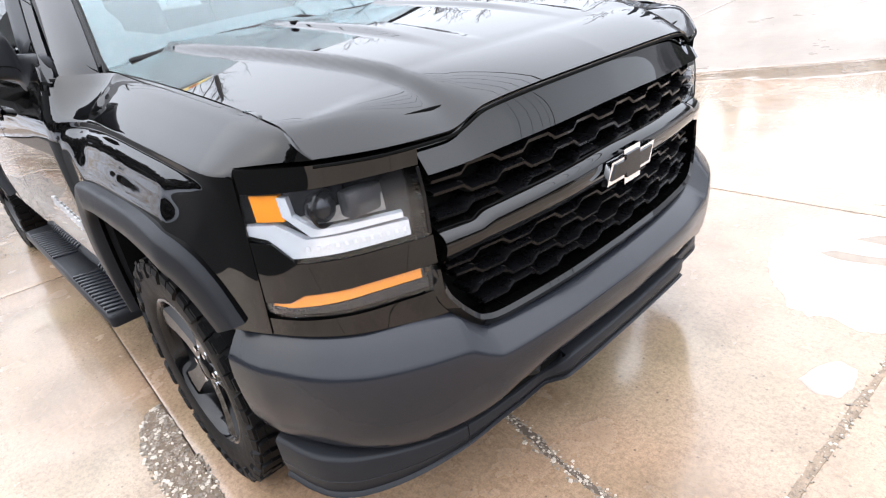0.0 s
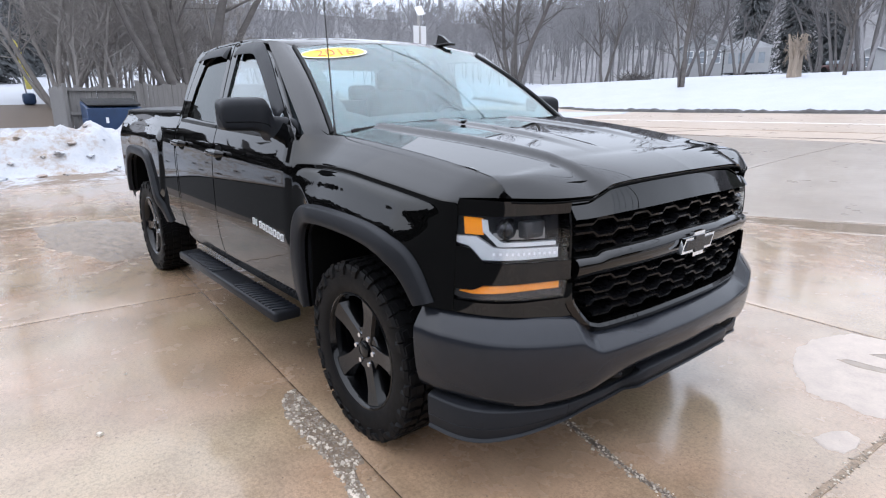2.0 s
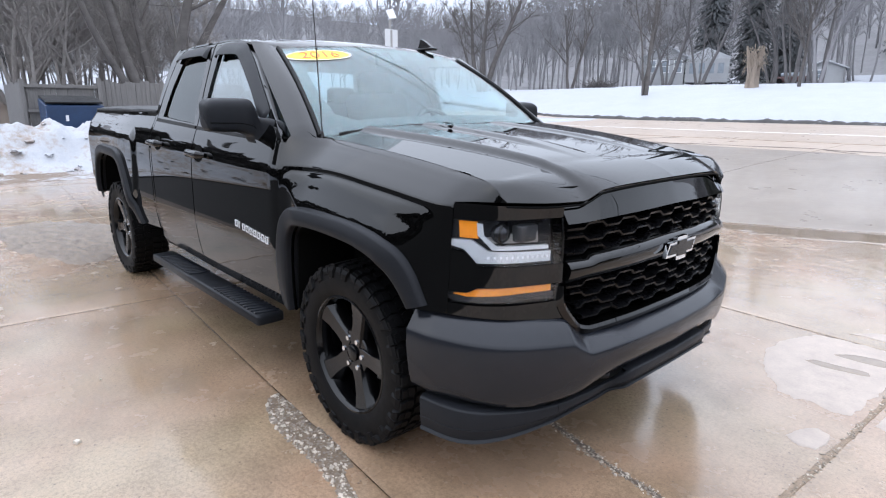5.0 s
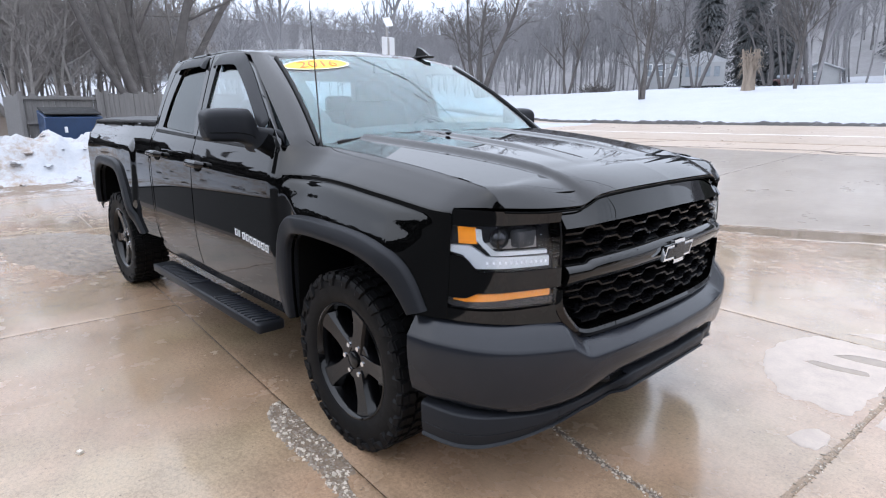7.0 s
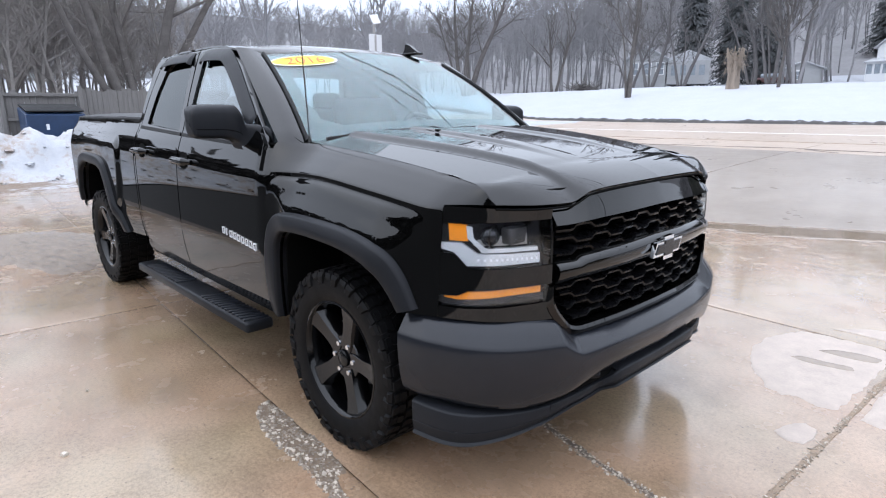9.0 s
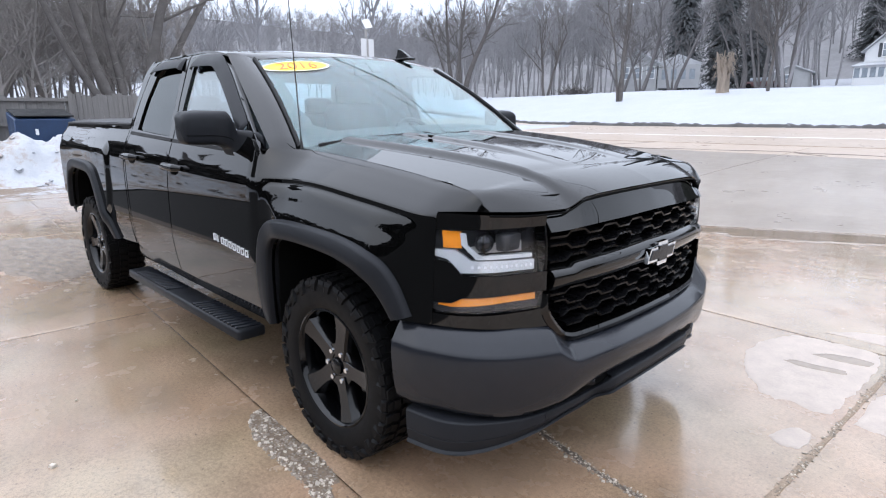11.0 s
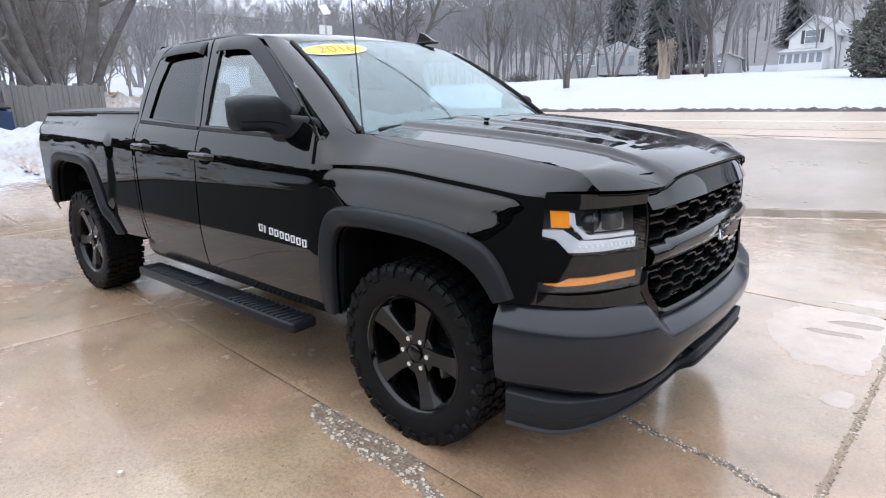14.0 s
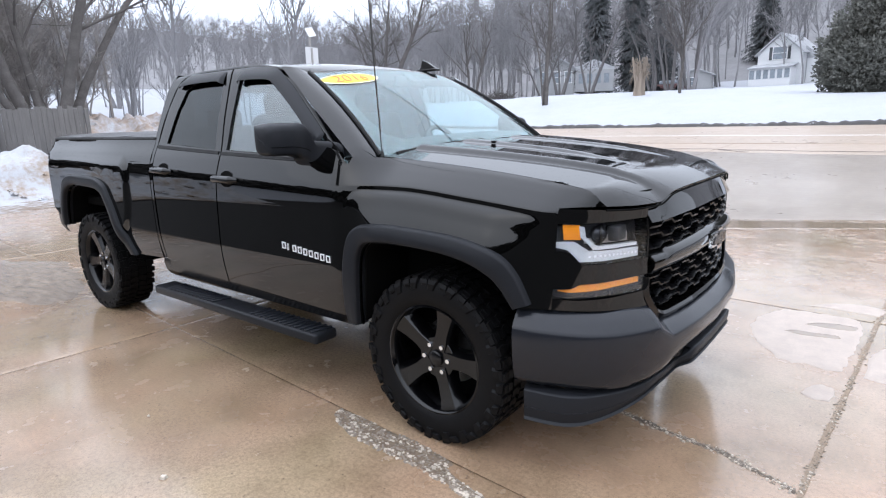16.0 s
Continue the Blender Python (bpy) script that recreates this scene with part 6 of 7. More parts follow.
sign = thing("road_sign", "grey road sign seen from behind, with small solar panel", "road sign", at=(-11.56, 8.01, 0.1))
pipe("post", [(0, 0, -0.1), (0, 0, 3.78)], 0.035, M["steel"], sign)
part("plate", box_bm((0.012, 0.44, 0.62), (0.05, 0, 3.13), 0.004, 1), M["sign"], sign)
part("bracket", box_bm((0.02, 0.06, 0.60), (0.06, 0, 3.13), 0.003, 1), M["steel"], sign)
part("solar_panel", box_bm((0.30, 0.22, 0.02), (0.02, 0.03, 3.84), 0.003, 1, pose(0, 0, 0, 20, 55)), M["sign"], sign, "tilted solar panel")

pole = thing("utility_pole", "dark wooden utility pole carrying cables", "utility pole", at=(-19.9, -1.7, 0.2))
pipe("shaft", [(0, 0, -0.2), (0, -0.10, 4.3), (0, -0.2, 9.2)], [0.15, 0.13, 0.10], M["bark"], pole, sides=12)
part("crossarm", box_bm((0.10, 2.2, 0.12), (0, -0.15, 8.7), 0.01, 1), M["bark"], pole)
for k, (y, z, yy) in enumerate(((-1.2, 8.9, 7.0), (-0.5, 8.9, 8.2), (0.2, 8.9, 9.4), (0.8, 8.9, 10.6), (-0.2, 7.2, 8.8))):
    a, b = Vector((-19.9, -1.7 + y, z)), Vector((46, yy + 14, z + 0.6))
    pts = [a.lerp(b, t) - Vector((0, 0, 1.1 * 4 * t * (1 - t))) for t in np.linspace(0, 1, 30)]
    tagged(pipe("cable", pts, 0.014 if k < 4 else 0.028, M["wire"], sides=5), "black overhead cable strung from the pole", "cable", "overhead cables")
    b2 = Vector((-75, -1.7 + y + 10, z + 3))
    pts = [a.lerp(b2, t) - Vector((0, 0, 1.4 * 4 * t * (1 - t))) for t in np.linspace(0, 1, 20)]
    tagged(pipe("cable", pts, 0.02, M["wire"], sides=5), "black overhead cable strung from the pole", "cable", "overhead cables")

banner = thing("feather_flag", "tall faded yellow feather flag by the far road", "flag", at=(-29.85, 0.1, 1.5))
pipe("mast", [(0, 0.10, -0.2), (0, -0.05, 1.6), (0, -0.17, 2.9)], 0.03, M["steel"], banner)
prism("cloth", [(0.07, 0.75), (0.02, 1.6), (-0.10, 2.4), (-0.17, 2.88), (-0.02, 2.75), (0.12, 2.3), (0.24, 1.6), (0.28, 0.75)], 0.02, lambda a, b, d: (d, a, b), M["flag"], banner)
part("weight", box_bm((0.4, 0.5, 0.5), (0, 0.1, 0.35), 0.12, 2), M["blue"], banner)


# ---- trees ----
def grow(rng, height, stems=1, spread=0.5, levels=3, dense=(3, 2, 1), radius=None, upright=0.35, first=0.22):
    """A bare tree as branches: lists of points with radii, thick ones apart from twigs."""
    thick, thin = [], []

    def branch(p, d, length, r, level):
        n = 5 if level == 0 else (4 if level < 3 else 3)
        pts, rad = [p.copy()], [r]
        kids = []
        for k in range(n):
            bend = 0.10 if level == 0 else 0.22
            d = (d + Vector((rng.gauss(0, bend), rng.gauss(0, bend), rng.gauss(0, bend) + upright * (0.35 if level else 0.2)))).normalized()
            p = p + d * length / n
            t = (k + 1) / n
            pts.append(p.copy())
            rad.append(r * (1 - (0.72 if level else 0.62) * t))
            if level < levels and (level > 0 or t >= first):
                for _ in range(dense[min(level, len(dense) - 1)]):
                    kids.append((p.copy(), d.copy(), rad[-1], t))
        (thick if level < 2 else thin).append((pts, rad))
        for q, dd, rr, t in kids:
            side = dd.orthogonal().normalized()
            side.rotate(Matrix.Rotation(rng.uniform(0, 6.283), 3, dd))
            nd = (dd * (1 - spread) + side * spread * rng.uniform(0.8, 1.4) + Vector((0, 0, upright))).normalized()
            branch(q, nd, length * rng.uniform(0.38, 0.66) * (1.15 - 0.45 * t), min(rr * 0.72, r * 0.5), level + 1)

    r0 = radius or height * 0.02
    for s in range(stems):
        a = 6.283 * s / stems + 0.5
        lean = 0.0 if stems == 1 else 0.17
        d = Vector((math.cos(a) * lean, math.sin(a) * lean, 1)).normalized()
        branch(Vector((math.cos(a), math.sin(a), 0)) * (0.0 if stems == 1 else r0 * 0.8), d, height * (0.72 if stems == 1 else rng.uniform(0.6, 0.75)), r0 if stems == 1 else r0 * 0.75, 0)
    return thick, thin


def mesh_branches(name, branches, sides, material, parent=None, min_r=0.008):
    V, Fc = [], []
    for pts, rad in branches:
        v, f = tube(pts, [max(min_r, q) for q in rad], sides, False)
        o = len(V)
        V += v
        Fc += [tuple(i + o for i in q) for q in f]
    return raw(name, V, Fc, material, parent, sharp=80)


def bare_tree(seed, at, height, label, stems=1, spread=0.5, levels=3, radius=None, min_r=0.010, upright=0.35, first=0.3, material="bark"):
    rng = random.Random(seed)
    thick, thin = grow(rng, height, stems, spread, levels, (3, 2, 1) if stems == 1 else (3, 2, 1, 1) if levels > 4 else (2, 1, 1), radius, upright, first)
    t = thing("bare_tree", label, "tree", "bare trees", at=(at[0], at[1], ground_z(at[0], at[1]) - 0.15))
    mesh_branches("trunk", thick, 7, M[material], t)
    mesh_branches("crown", thin, 3, M[material], t, min_r)
    return t


def spreading_tree(seed, at, stems, label, arch=0.10, limbs=13, sprays=9, twigs=5, fine=0.006, material="bark", droop=0.0, reach=1.0):
    """A bare tree with leaning stems, limbs that arch outwards, sprays and fine twigs. stems: azimuth, lean, length, radius."""
    rng = random.Random(seed)
    thick, thin = [], []

    def grow_on(p, d, length, r0, r1, n, wild, lift):
        pts, rad = [p.copy()], [r0]
        for k in range(n):
            d = (d + Vector((rng.gauss(0, wild), rng.gauss(0, wild), rng.gauss(0, wild * 0.7) + lift))).normalized()
            p = p + d * length / n
            pts.append(p.copy())
            rad.append(r0 + (r1 - r0) * (k + 1) / n)
        return pts, rad, d

    def along(pts, f):
        k = min(int(f * (len(pts) - 1)), len(pts) - 2)
        return pts[k].lerp(pts[k + 1], f * (len(pts) - 1) - k), (pts[k + 1] - pts[k]).normalized()

    for az, lean, length, r in stems:
        az, lean = radians(az), radians(lean)
        d = Vector((math.cos(az) * math.sin(lean), math.sin(az) * math.sin(lean), math.cos(lean)))
        stem, rad, _ = grow_on(Vector((math.cos(az) * r * 1.2, math.sin(az) * r * 1.2, 0)), d, length, r, r * 0.22, 8, 0.07, 0.03)
        thick.append((stem, rad))
        for _ in range(limbs):
            f = rng.uniform(0.22, 1.0) ** 0.8
            q, sd = along(stem, f)
            side = sd.orthogonal().normalized()
            side.rotate(Matrix.Rotation(rng.uniform(0, 6.283), 3, sd))
            ld = (sd * rng.uniform(0.5, 1.0) + side * rng.uniform(0.6, 1.1)).normalized()
            ll = reach * length * rng.uniform(0.28, 0.50) * (1.2 - 0.65 * f)
            lr = r * 0.27 * (1.15 - 0.70 * f)
            limb, lrad, _ = grow_on(q, ld, ll, lr, lr * 0.25, 6, 0.12, arch)
            thick.append((limb, lrad))
            for _ in range(sprays):
                f2 = rng.uniform(0.15, 1.0)
                q2, sd2 = along(limb, f2)
                e = Vector((rng.gauss(0, 1), rng.gauss(0, 1), rng.gauss(0, 0.8)))
                bd = (sd2 * 0.9 + e * 0.45).normalized()
                bl = ll * rng.uniform(0.22, 0.45) * (1.15 - 0.5 * f2)
                br = max(fine * 1.6, lr * 0.3 * (1.1 - 0.7 * f2))
                spray, srad, _ = grow_on(q2, bd, bl, br, fine, 4, 0.16, arch * 0.6 - droop)
                thin.append((spray, srad))
                for _ in range(twigs):
                    q3, sd3 = along(spray, rng.uniform(0.2, 1.0))
                    e = Vector((rng.gauss(0, 1), rng.gauss(0, 1), rng.gauss(0, 0.8)))
                    td = (sd3 + e * 0.5).normalized()
                    twig, trad, _ = grow_on(q3, td, bl * rng.uniform(0.3, 0.6), fine, fine * 0.6, 2, 0.15, -droop)
                    thin.append((twig, trad))
    t = thing("bare_tree", label, "tree", "bare trees", at=(at[0], at[1], ground_z(at[0], at[1]) - 0.15))
    mesh_branches("trunk", thick, 6, M[material], t)
    mesh_branches("crown", thin, 3, M[material], t, fine * 0.6)
    return t


spreading_tree(3, (-39.0, 40.0), [(20, 12, 11.5, 0.30), (200, 16, 11, 0.24), (110, 14, 10.5, 0.22), (300, 20, 9, 0.18), (250, 32, 8, 0.14)], "broad bare tree on the snowy lawn", 0.06, 12, 8, 4, 0.011)
spreading_tree(7, (-19.3, 35.7), [(0, 2, 11, 0.15), (120, 7, 9.5, 0.08), (260, 6, 9.5, 0.08)], "slender upright bare tree on the snowy lawn", 0.22, 15, 6, 3, 0.008, reach=0.6)
spreading_tree(9, (-24.2, 5.6), [(60, 10, 13, 0.27), (100, 24, 12, 0.22), (250, 20, 12, 0.26), (280, 34, 11, 0.18), (180, 8, 13, 0.20)], "thick many-stemmed bare tree behind the fence", 0.05, 14, 11, 6, 0.006)
spreading_tree(10, (-28.5, 1.2), [(80, 26, 9, 0.14), (270, 30, 9, 0.13), (120, 40, 8, 0.12), (230, 44, 8, 0.10), (0, 12, 9, 0.14), (180, 20, 9, 0.12)], "wide bushy bare tree with drooping twigs behind the fence", 0.02, 14, 12, 6, 0.0055, "twigs", 0.05)
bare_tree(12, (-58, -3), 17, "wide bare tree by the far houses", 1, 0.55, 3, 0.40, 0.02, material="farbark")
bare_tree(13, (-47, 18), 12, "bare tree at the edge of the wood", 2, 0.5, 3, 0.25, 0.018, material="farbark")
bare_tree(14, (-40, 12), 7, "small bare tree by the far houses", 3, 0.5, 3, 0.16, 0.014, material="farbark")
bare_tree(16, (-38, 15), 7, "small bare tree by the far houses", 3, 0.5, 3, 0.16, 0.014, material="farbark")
for seed, at, size, label in ((18, (-33.0, 65), 1.0, "dark bare tree before the white house"), (31, (-36.5, 67), 0.8, "dark bare tree before the white house"), (32, (-29.5, 66), 0.9, "dark bare tree before the white house"),
                              (33, (-20.3, 67), 1.0, "dark forked bare tree beside the garage"), (34, (-18.4, 69), 1.1, "dark forked bare tree beside the garage"), (35, (-23.2, 70), 0.9, "dark forked bare tree beside the garage")):
    spreading_tree(seed, at, [(30, 12, 11 * size, 0.26 * size), (200, 18, 10 * size, 0.20 * size), (110, 26, 9 * size, 0.15 * size)], label, 0.06, 11, 8, 4, 0.011, "midbark")
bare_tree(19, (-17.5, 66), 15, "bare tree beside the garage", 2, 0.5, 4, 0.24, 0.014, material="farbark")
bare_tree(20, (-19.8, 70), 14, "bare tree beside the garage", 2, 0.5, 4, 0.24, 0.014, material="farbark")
bare_tree(22, (-11.2, 40.5), 7.5, "slender bare tree on the lawn", 1, 0.4, 3, 0.12, 0.012)
bare_tree(23, (-31.5, 44), 8, "bare tree on the lawn", 2, 0.4, 3, 0.20, 0.012)
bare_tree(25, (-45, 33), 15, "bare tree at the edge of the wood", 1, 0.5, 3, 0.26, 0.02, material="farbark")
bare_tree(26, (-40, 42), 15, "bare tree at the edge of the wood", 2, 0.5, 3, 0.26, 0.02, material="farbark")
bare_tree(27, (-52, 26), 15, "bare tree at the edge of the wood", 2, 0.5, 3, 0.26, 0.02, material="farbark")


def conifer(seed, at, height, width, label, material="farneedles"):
    rng = random.Random(seed)
    t = thing("conifer", label, "tree", "conifers", at=(at[0], at[1], ground_z(at[0], at[1]) - 0.1))
    pipe("trunk", [(0, 0, 0), (0, 0, height * 0.97)], [width * 0.06, 0.02], M["bark"], t)
    V, Fc = [], []
    n = int(80 * height)
    for k in range(n):
        f = (k / n) ** 0.9
        z = height * (0.03 + 0.96 * f)
        R = width * 0.5 * (1 - f) ** 0.75 * rng.uniform(0.65, 1.08) + 0.08
        a = rng.uniform(0, 6.283)
        for m in range(9):
            q = (m + 0.5 + rng.uniform(-0.5, 0.5)) / 9
            r = R * q
            c = Vector((math.cos(a) * r, math.sin(a) * r, z - 0.28 * R * q * q + rng.uniform(-0.1, 0.1)))
            side = Vector((-math.sin(a), math.cos(a), 0))
            w = (0.10 + 0.20 * (1 - q)) * rng.uniform(0.5, 1.1) * (0.42 + width / 11)
            tip = c + Vector((math.cos(a), math.sin(a), -0.35)) * w * 1.8 + side * rng.uniform(-w, w)
            o = len(V)
            V += [c + side * w + Vector((0, 0, rng.uniform(-0.1, 0.1))), c - side * w, tip + Vector((0, 0, -w * 0.6)), c + Vector((0, 0, w * 0.8))]
            Fc += [(o, o + 1, o + 2), (o + 1, o + 3, o + 2), (o + 3, o, o + 2)]
    raw("crown", V, Fc, M[material], t, sharp=10)
    return t


def cedar(seed, at, lobes, label):
    """A dense rounded evergreen, made of lobes (x, y, z, radius, half height) filled with small sprays of needles."""
    rng = random.Random(seed)
    t = thing("cedar", label, "tree", "cedars", at=(at[0], at[1], ground_z(at[0], at[1]) - 0.1))
    for x, y, z, r, hh in lobes:
        pipe("trunk", [(x * 0.6, y * 0.6, 0), (x, y, z + hh * 0.7)], [0.14, 0.03], M["bark"], t)
    V, Fc = [], []
    for x, y, z, r, hh in lobes:
        for _ in range(int(2600 * r * hh)):
            d = Vector((rng.gauss(0, 1), rng.gauss(0, 1), rng.gauss(0, 1))).normalized()
            ragged = 1.0 + 0.30 * noise.noise(d * 2.6 + Vector((seed, x, y))) + 0.16 * noise.noise(d * 7.0 + Vector((seed, x, y)))
            q = rng.uniform(0.55, 1.04) * ragged
            c = Vector((x + d.x * r * q, y + d.y * r * q, max(0.12, z + d.z * hh * q)))
            w = rng.uniform(0.035, 0.10)
            o = len(V)
            lean = (d + Vector((rng.gauss(0, 0.5), rng.gauss(0, 0.5), rng.gauss(0.2, 0.5)))).normalized()
            side = lean.orthogonal().normalized()
            side.rotate(Matrix.Rotation(rng.uniform(0, 6.283), 3, lean))
            up = lean.cross(side)
            V += [c - side * w, c + side * w, c + lean * w * 2.4, c + up * w * 0.8]
            Fc += [(o, o + 1, o + 2), (o + 1, o + 3, o + 2), (o + 3, o, o + 2)]
    raw("crown", V, Fc, M["cedar"], t, sharp=10)
    return t


cedar(1, (-0.6, 41.5), [(-0.9, 0, 2.2, 1.7, 2.6), (0.4, 0.4, 3.3, 1.9, 3.4), (1.7, -0.2, 2.6, 1.8, 2.8), (0.2, -0.6, 1.5, 2.4, 1.7)], "broad dark ragged cedar beside the white house")
cedar(2, (3.6, 43), [(-0.8, 0, 2.6, 1.8, 2.9), (0.6, 0.3, 3.6, 2.0, 3.9), (2.0, 0, 2.8, 1.8, 3.0), (0.4, -0.6, 1.6, 2.6, 1.8)], "broad dark ragged cedar beside the white house")
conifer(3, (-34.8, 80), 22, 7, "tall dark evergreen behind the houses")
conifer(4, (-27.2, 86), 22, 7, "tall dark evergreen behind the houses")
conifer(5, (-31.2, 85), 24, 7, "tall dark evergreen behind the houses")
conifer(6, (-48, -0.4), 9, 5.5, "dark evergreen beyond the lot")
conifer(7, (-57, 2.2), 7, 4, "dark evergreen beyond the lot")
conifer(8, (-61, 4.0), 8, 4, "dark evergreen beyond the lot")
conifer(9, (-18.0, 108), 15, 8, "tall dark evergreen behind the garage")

stump = thing("broken_trunk", "split tan trunk standing on the snowy lawn", "tree", at=(-13.7, 39.6, ground_z(-13.7, 39.6) - 0.1))
rng = random.Random(4)
for k in range(9):
    a = rng.uniform(0, 6.283)
    r = rng.uniform(0.05, 0.34)
    h = rng.uniform(1.5, 2.9)
    pts = [(math.cos(a) * r, math.sin(a) * r, 0), (math.cos(a) * r * 0.9 + rng.gauss(0, 0.05), math.sin(a) * r * 0.9 + rng.gauss(0, 0.05), h * 0.35), (math.cos(a) * r * 1.2 + rng.gauss(0, 0.08), math.sin(a) * r * 1.2, h * 0.7), (math.cos(a) * r * 2.0 + rng.gauss(0, 0.12), math.sin(a) * r * 2.0, h)]
    pipe("splinter", pts, [0.24, 0.20, 0.15, 0.05], M["broken"], stump, sides=7)
V, Fc = [], []
for k in range(120):
    a, z = rng.uniform(0, 6.283), rng.uniform(1.2, 2.5)
    out, drop = rng.uniform(0.35, 0.85), rng.uniform(-0.3, 0.55)
    v, f = tube([(0.25 * math.cos(a), 0.25 * math.sin(a), z), (out * 0.75 * math.cos(a), out * 0.75 * math.sin(a), z + rng.uniform(-0.1, 0.35)), (out * math.cos(a + 0.2), out * math.sin(a + 0.2), z - drop)], [0.03, 0.02, 0.008], 4)
    o = len(V)
    V += v
    Fc += [tuple(i + o for i in q) for q in f]
raw("dead_branches", V, Fc, M["broken"], stump)

brush = thing("brush_pile", "low heap of bare brush on the snow", "brush pile", at=(-30.5, 47.5, ground_z(-30.5, 47.5)))
V, Fc = [], []
for k in range(160):
    a, r = rng.uniform(0, 6.283), rng.uniform(0, 1.6)
    p = Vector((math.cos(a) * r, math.sin(a) * r, rng.uniform(0.0, 0.3)))
    d = Vector((rng.gauss(0, 1), rng.gauss(0, 1), rng.uniform(0.1, 0.9))).normalized() * rng.uniform(0.6, 1.4)
    v, f = tube([p, p + d], [0.03, 0.012], 3)
    o = len(V)
    V += v
    Fc += [tuple(i + o for i in q) for q in f]
raw("twigs", V, Fc, M["bark"], brush)


def scrub(shapes):
    """A thicket of fine bare twigs behind the fence."""
    rng = random.Random(51)
    V2, F2, base = [], [], 0
    for _ in range(120):
        V, Fc = shapes[rng.randrange(10)]
        y = rng.uniform(1.5, 8.5)
        x = -rng.uniform(25, 37)
        s = rng.uniform(0.28, 0.60)
        a = rng.uniform(0, 6.283)
        R = np.array([[math.cos(a), -math.sin(a), 0], [math.sin(a), math.cos(a), 0], [0, 0, 0.9]]) * s
        V2.append(V @ R.T + np.array([x, y, ground_z(x, y) - 0.3]))
        F2.append(Fc + base)
        base += len(V)
    ob = raw("thicket", np.concatenate(V2), [tuple(int(i) for i in q) for q in np.concatenate(F2)], M["twigs"], sharp=80)
    tagged(ob, "dense brown-grey thicket of bare twigs behind the fence", "thicket", kind="stuff")


# the wood on the far slope: many bare trees in one mesh
def forest_tree(rng, height=16.0):
    """A slim trunk with arching limbs and a haze of fine twigs, cheap enough to stand in hundreds."""
    V, Fc = [], []

    def add(pts, rad):
        v, f = tube(pts, rad, 3, False)
        o = len(V)
        V.extend(v)
        Fc.extend(tuple(i + o for i in q) for q in f)

    p, d = Vector((0, 0, 0)), Vector((rng.gauss(0, 0.05), rng.gauss(0, 0.05), 1)).normalized()
    trunk = [p.copy()]
    for _ in range(6):
        d = (d + Vector((rng.gauss(0, 0.06), rng.gauss(0, 0.06), 0.05))).normalized()
        p = p + d * height * 0.85 / 6
        trunk.append(p.copy())
    add(trunk, [0.15 * (1 - 0.13 * k) for k in range(7)])
    for _ in range(15):
        t = rng.uniform(0.28, 0.98)
        k = min(int(t * 6), 5)
        q = trunk[k].lerp(trunk[k + 1], t * 6 - k)
        a = rng.uniform(0, 6.283)
        d = Vector((math.cos(a), math.sin(a), rng.uniform(0.5, 1.3))).normalized()
        length = height * rng.uniform(0.18, 0.36) * (1.15 - 0.6 * t)
        limb = [q.copy()]
        for _ in range(3):
            d = (d + Vector((rng.gauss(0, 0.15), rng.gauss(0, 0.15), 0.16))).normalized()
            q = q + d * length / 3
            limb.append(q.copy())
        r = 0.055 * (1.2 - 0.6 * t)
        add(limb, [r, r * 0.7, r * 0.5, r * 0.3])
        for _ in range(12):
            f = rng.uniform(0.2, 1.0) * 3
            k2 = min(int(f), 2)
            c = limb[k2].lerp(limb[k2 + 1], f - k2)
            e = (d * 0.7 + Vector((rng.gauss(0, 0.7), rng.gauss(0, 0.7), rng.gauss(0.25, 0.5)))).normalized() * height * rng.uniform(0.05, 0.12)
            add([c, c + e], [0.020, 0.010])
    return np.array([tuple(v) for v in V]), np.array(Fc)


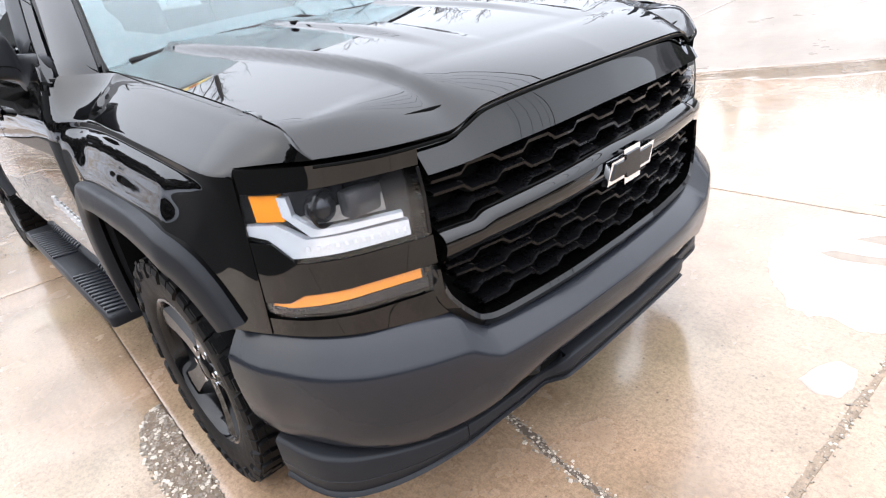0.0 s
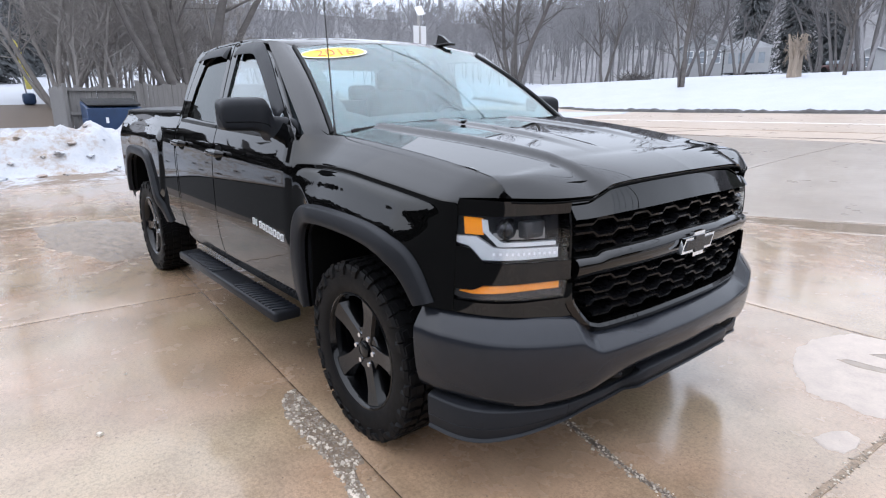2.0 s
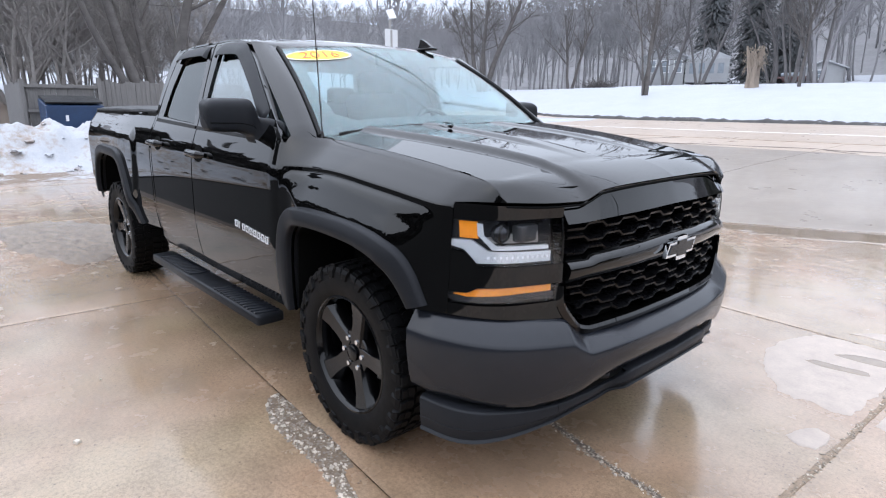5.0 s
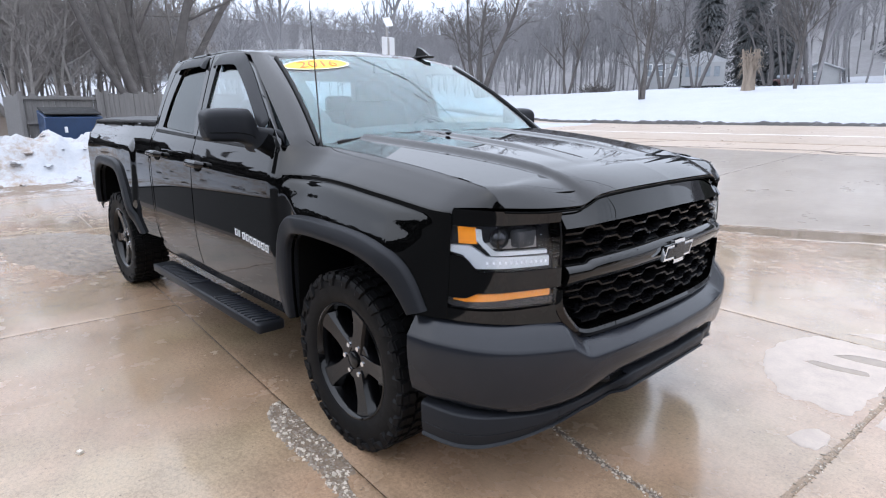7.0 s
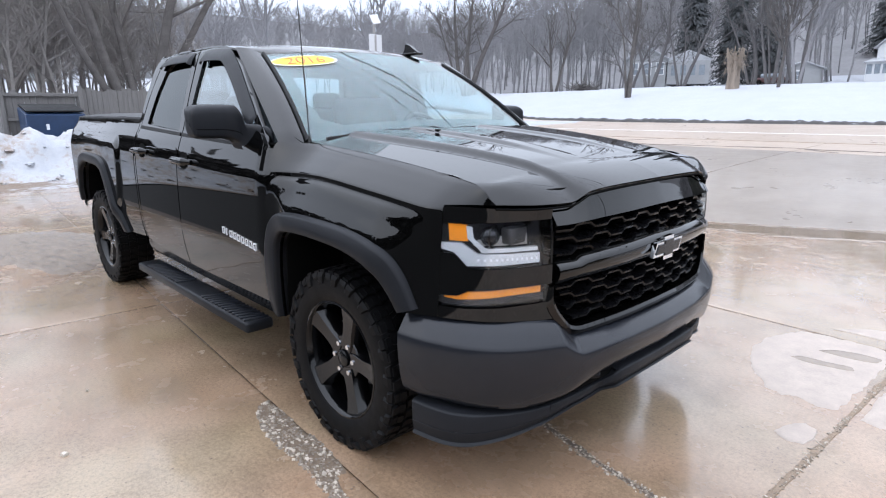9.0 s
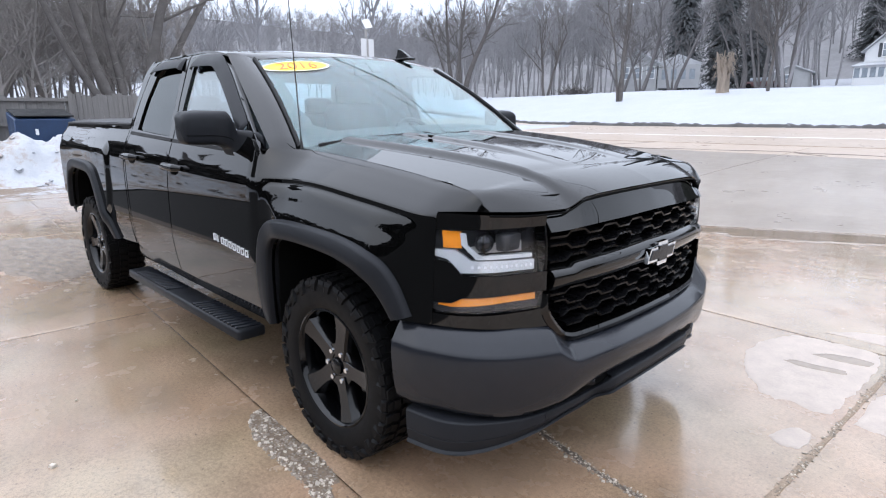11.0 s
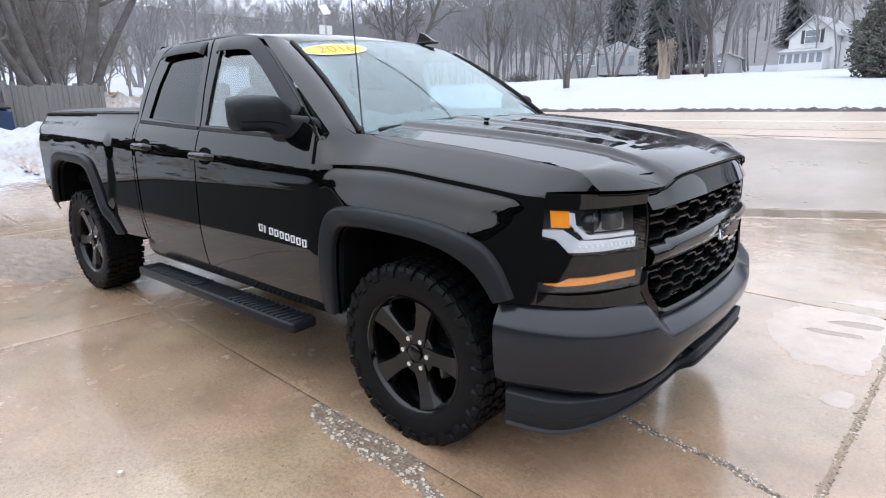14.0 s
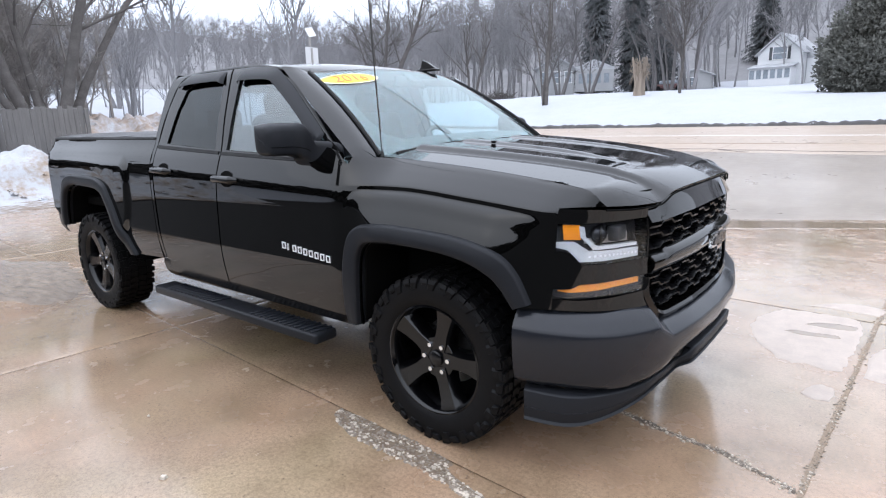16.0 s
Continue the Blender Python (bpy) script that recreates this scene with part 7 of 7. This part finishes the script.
def wood():
    shapes = [forest_tree(random.Random(100 + k)) for k in range(10)]
    rng = random.Random(77)
    allv, allf, base = [], [], 0
    count = 0
    scrub(shapes)
    # young trees beyond the fence
    near = [(rng.uniform(-50, -29), rng.uniform(6, 20), rng.uniform(0.25, 0.45)) for _ in range(34)]
    for x, y, s in near:
        V, Fc = shapes[rng.randrange(10)]
        a = rng.uniform(0, 6.283)
        R = np.array([[math.cos(a), -math.sin(a), 0], [math.sin(a), math.cos(a), 0], [0, 0, 1]]) * s
        allv.append(V @ R.T + np.array([x, y, ground_z(x, y) - 0.2]))
        allf.append(Fc + base)
        base += len(V)
    while count < 1250:
        az, d = radians(rng.uniform(76, 186)), rng.uniform(0, 1) ** 0.8 * 130 + 62
        x, y = 2 + d * math.cos(az), -2 + d * math.sin(az)
        if y < 1.5 or (-40 < x < 6 and y < 84) or (x > -60 and y < 30):
            continue
        V, Fc = shapes[rng.randrange(10)]
        # the wooded ridge stands about as high all along
        top = rng.uniform(0.8, 1.05) * (9.3 + 4.0 * smoothstep(138, 122, math.degrees(az)))
        s = min(rng.uniform(0.75, 1.25), (d * math.tan(radians(top)) + 1.5 - ground_z(x, y)) / 15.0)
        if s < 0.35:
            continue
        a = rng.uniform(0, 6.283)
        R = np.array([[math.cos(a), -math.sin(a), 0], [math.sin(a), math.cos(a), 0], [0, 0, 1]]) * s
        allv.append(V @ R.T + np.array([x, y, ground_z(x, y) - 0.3]))
        allf.append(Fc + base)
        base += len(V)
        count += 1
    V, Fc = np.concatenate(allv), np.concatenate(allf)
    me = bpy.data.meshes.new("bare_wood")
    me.vertices.add(len(V))
    me.vertices.foreach_set("co", V.ravel())
    me.loops.add(len(Fc) * 4)
    me.loops.foreach_set("vertex_index", Fc.ravel())
    me.polygons.add(len(Fc))
    me.polygons.foreach_set("loop_start", np.arange(len(Fc)) * 4)
    me.update(calc_edges=True)
    # the bark colour itself carries the mist over the wood
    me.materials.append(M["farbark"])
    return tagged(new("bare_wood", me), "misty grey leafless wood on the far hillside", "wood", kind="stuff")


wood()


# ---- houses ----
def gable_house(at, turn, w, d, wall_h, roof_h, label, windows=(), shutters=False, material="siding"):
    """Front gable faces -y before it is turned; windows: (x, z, width, height) on the front."""
    h = thing("house", label, "house", "houses beyond the lawn", at=(at[0], at[1], at[2]))
    h.rotation_euler = (0, 0, radians(turn))
    prism("wall", [(-w / 2, -1.2), (w / 2, -1.2), (w / 2, wall_h), (0, wall_h + roof_h), (-w / 2, wall_h)], d, lambda a, b, e: (a, -e, b), M[material], h)
    for s in (-1, 1):
        run = math.hypot(w / 2 + 0.35, roof_h * (w / 2 + 0.35) / (w / 2))
        ang = math.atan2(roof_h, w / 2)
        bm = box_bm((run, d + 0.7, 0.16), (0, 0, 0), 0.02, 1)
        bmesh.ops.transform(bm, matrix=Matrix.Translation((s * (w / 4 + 0.17), d / 2, wall_h + roof_h / 2 - 0.02)) @ Matrix.Rotation(s * ang, 4, "Y"), verts=bm.verts)
        part("roof", bm, M["roof_snow"], h, "snow-dusted roof")
    for x, z, ww, hh in windows:
        win = part("window", box_bm((ww + 0.16, 0.10, hh + 0.16), (x, -0.03, z), 0.01, 1), M["white"], h)
        part("pane", box_bm((ww, 0.04, hh), (x, -0.085, z), 0.005, 1), M["window"], win)
        part("sash_bar", box_bm((ww, 0.03, 0.05), (x, -0.115, z), 0.005, 1), M["white"], win)
        if shutters:
            for s in (-1, 1):
                part("shutter", box_bm((0.36, 0.06, hh + 0.1), (x + s * (ww / 2 + 0.30), -0.04, z), 0.01, 1), M["shutter"], win, "dark shutter")
    return h


bz = 5.05
wh = gable_house((-12.3, 86, bz), -10, 5.3, 8, 3.6, 2.35, "white two-storey clapboard house with a glazed porch", [(0.0, 3.6, 1.6, 1.5)], True)
porch = part("porch", box_bm((5.0, 2.0, 2.3), (-0.4, -1.0, 0.6), 0.03, 1), M["siding"], wh, "glazed front porch")
bm = box_bm((5.4, 2.5, 0.14), (-0.4, -1.05, 2.0), 0.02, 1, pose(0, 0, 0, 12))
part("porch_roof", bm, M["roof_snow"], wh, "snow-dusted porch roof")
for k in range(6):
    part("porch_window", box_bm((0.58, 0.06, 1.1), (-2.50 + 0.84 * k, -2.02, 0.95), 0.01, 1), M["window"], porch)
part("side_wing", box_bm((1.4, 5.0, 3.2), (3.4, 4.2, 1.2), 0.03, 1), M["siding"], wh)
prism("wing_roof", [(-1.0, 2.8), (1.0, 2.8), (-0.9, 4.4)], 5.2, lambda a, b, e: (3.4 + a, 1.6 - e, b), M["roof_snow"], wh)
part("chimney", box_bm((0.5, 0.5, 1.5), (0.9, 4.5, 5.6), 0.02, 1), M["roof_snow"], wh)
h2 = gable_house((-38.5, 74.5, 5.2), 25, 5.2, 8, 2.9, 1.5, "white house half hidden among bare trees", [(-1.5, 1.6, 0.9, 1.5), (0.2, 1.6, 0.9, 1.5), (1.8, 1.6, 0.9, 1.5)], material="siding2")
part("side_wing", box_bm((5.2, 5, 3.0), (5.4, 2.5, 1.0), 0.03, 1), M["siding2"], h2)
for k in range(4):
    part("wing_window", box_bm((0.7, 0.06, 1.3), (3.6 + 1.15 * k, -0.02, 1.3), 0.01, 1), M["window"], h2)
prism("wing_roof", [(-0.3, 2.5), (5.3, 2.5), (5.3, 2.7), (2.5, 3.9), (-0.3, 2.7)], 5.2, lambda a, b, e: (2.8 + a, -e, b), M["roof_snow"], h2)
gable_house((-22.0, 84, 4.9), 15, 4.4, 6, 1.5, 0.9, "low pale garage under the trees", [(-0.9, 0.7, 1.3, 1.0)], material="siding2")
gable_house((-57.3, 7.6, ground_z(-57.3, 7.6) - 0.3), 95, 3.2, 5, 1.3, 0.8, "small white house beyond the fence", [(0.5, 0.8, 0.5, 0.5)], material="siding2")
gable_house((-68, 22, ground_z(-68, 22) - 0.2), 105, 6, 5, 1.4, 1.0, "pale house under the far wood", [(-1, 1.1, 0.9, 0.9)], material="siding2")

car = thing("parked_car", "maroon parked car far off beside the garage", "car", at=(-23.5, 78, ground_z(-23.5, 78)))
part("body", box_bm((4.2, 1.7, 0.65), (0, 0, 0.55), 0.18, 3), M["carred"], car)
part("cabin", box_bm((2.2, 1.5, 0.5), (-0.2, 0, 1.08), 0.2, 3), M["window"], car)
for x in (-1.3, 1.3):
    for y in (-0.8, 0.8):
        bm = bmesh.new()
        bmesh.ops.create_cone(bm, cap_ends=True, segments=20, radius1=0.32, radius2=0.32, depth=0.2)
        bmesh.ops.transform(bm, matrix=pose(x, y, 0.32, 90), verts=bm.verts)
        part("tyre", bm, M["rubber"], car)


# unseen belt of dark leaves added behind the camera to darken the flank's reflections
rng = random.Random(31)
V, Fc = [], []
for k in range(14000):
    az, d = radians(rng.uniform(184, 405)), rng.uniform(27, 33)
    top = 4.8 + 1.4 * noise.noise(Vector((math.degrees(az) * 0.22, 0, 0)))
    h = rng.uniform(0, 1) * top
    c = Vector((2 + d * math.cos(az), -2 + d * math.sin(az), h))
    w = rng.uniform(0.35, 0.9)
    o = len(V)
    V += [c + Vector([rng.uniform(-w, w) for _ in range(3)]) for _ in range(4)]
    Fc += [(o, o + 1, o + 2), (o + 1, o + 2, o + 3), (o, o + 2, o + 3)]
row = raw("evergreen_belt", V, Fc, M["needles"], sharp=10)
tagged(row, "dense dark leafy belt, unseen, added to darken reflections in the truck", "wood", kind="stuff")
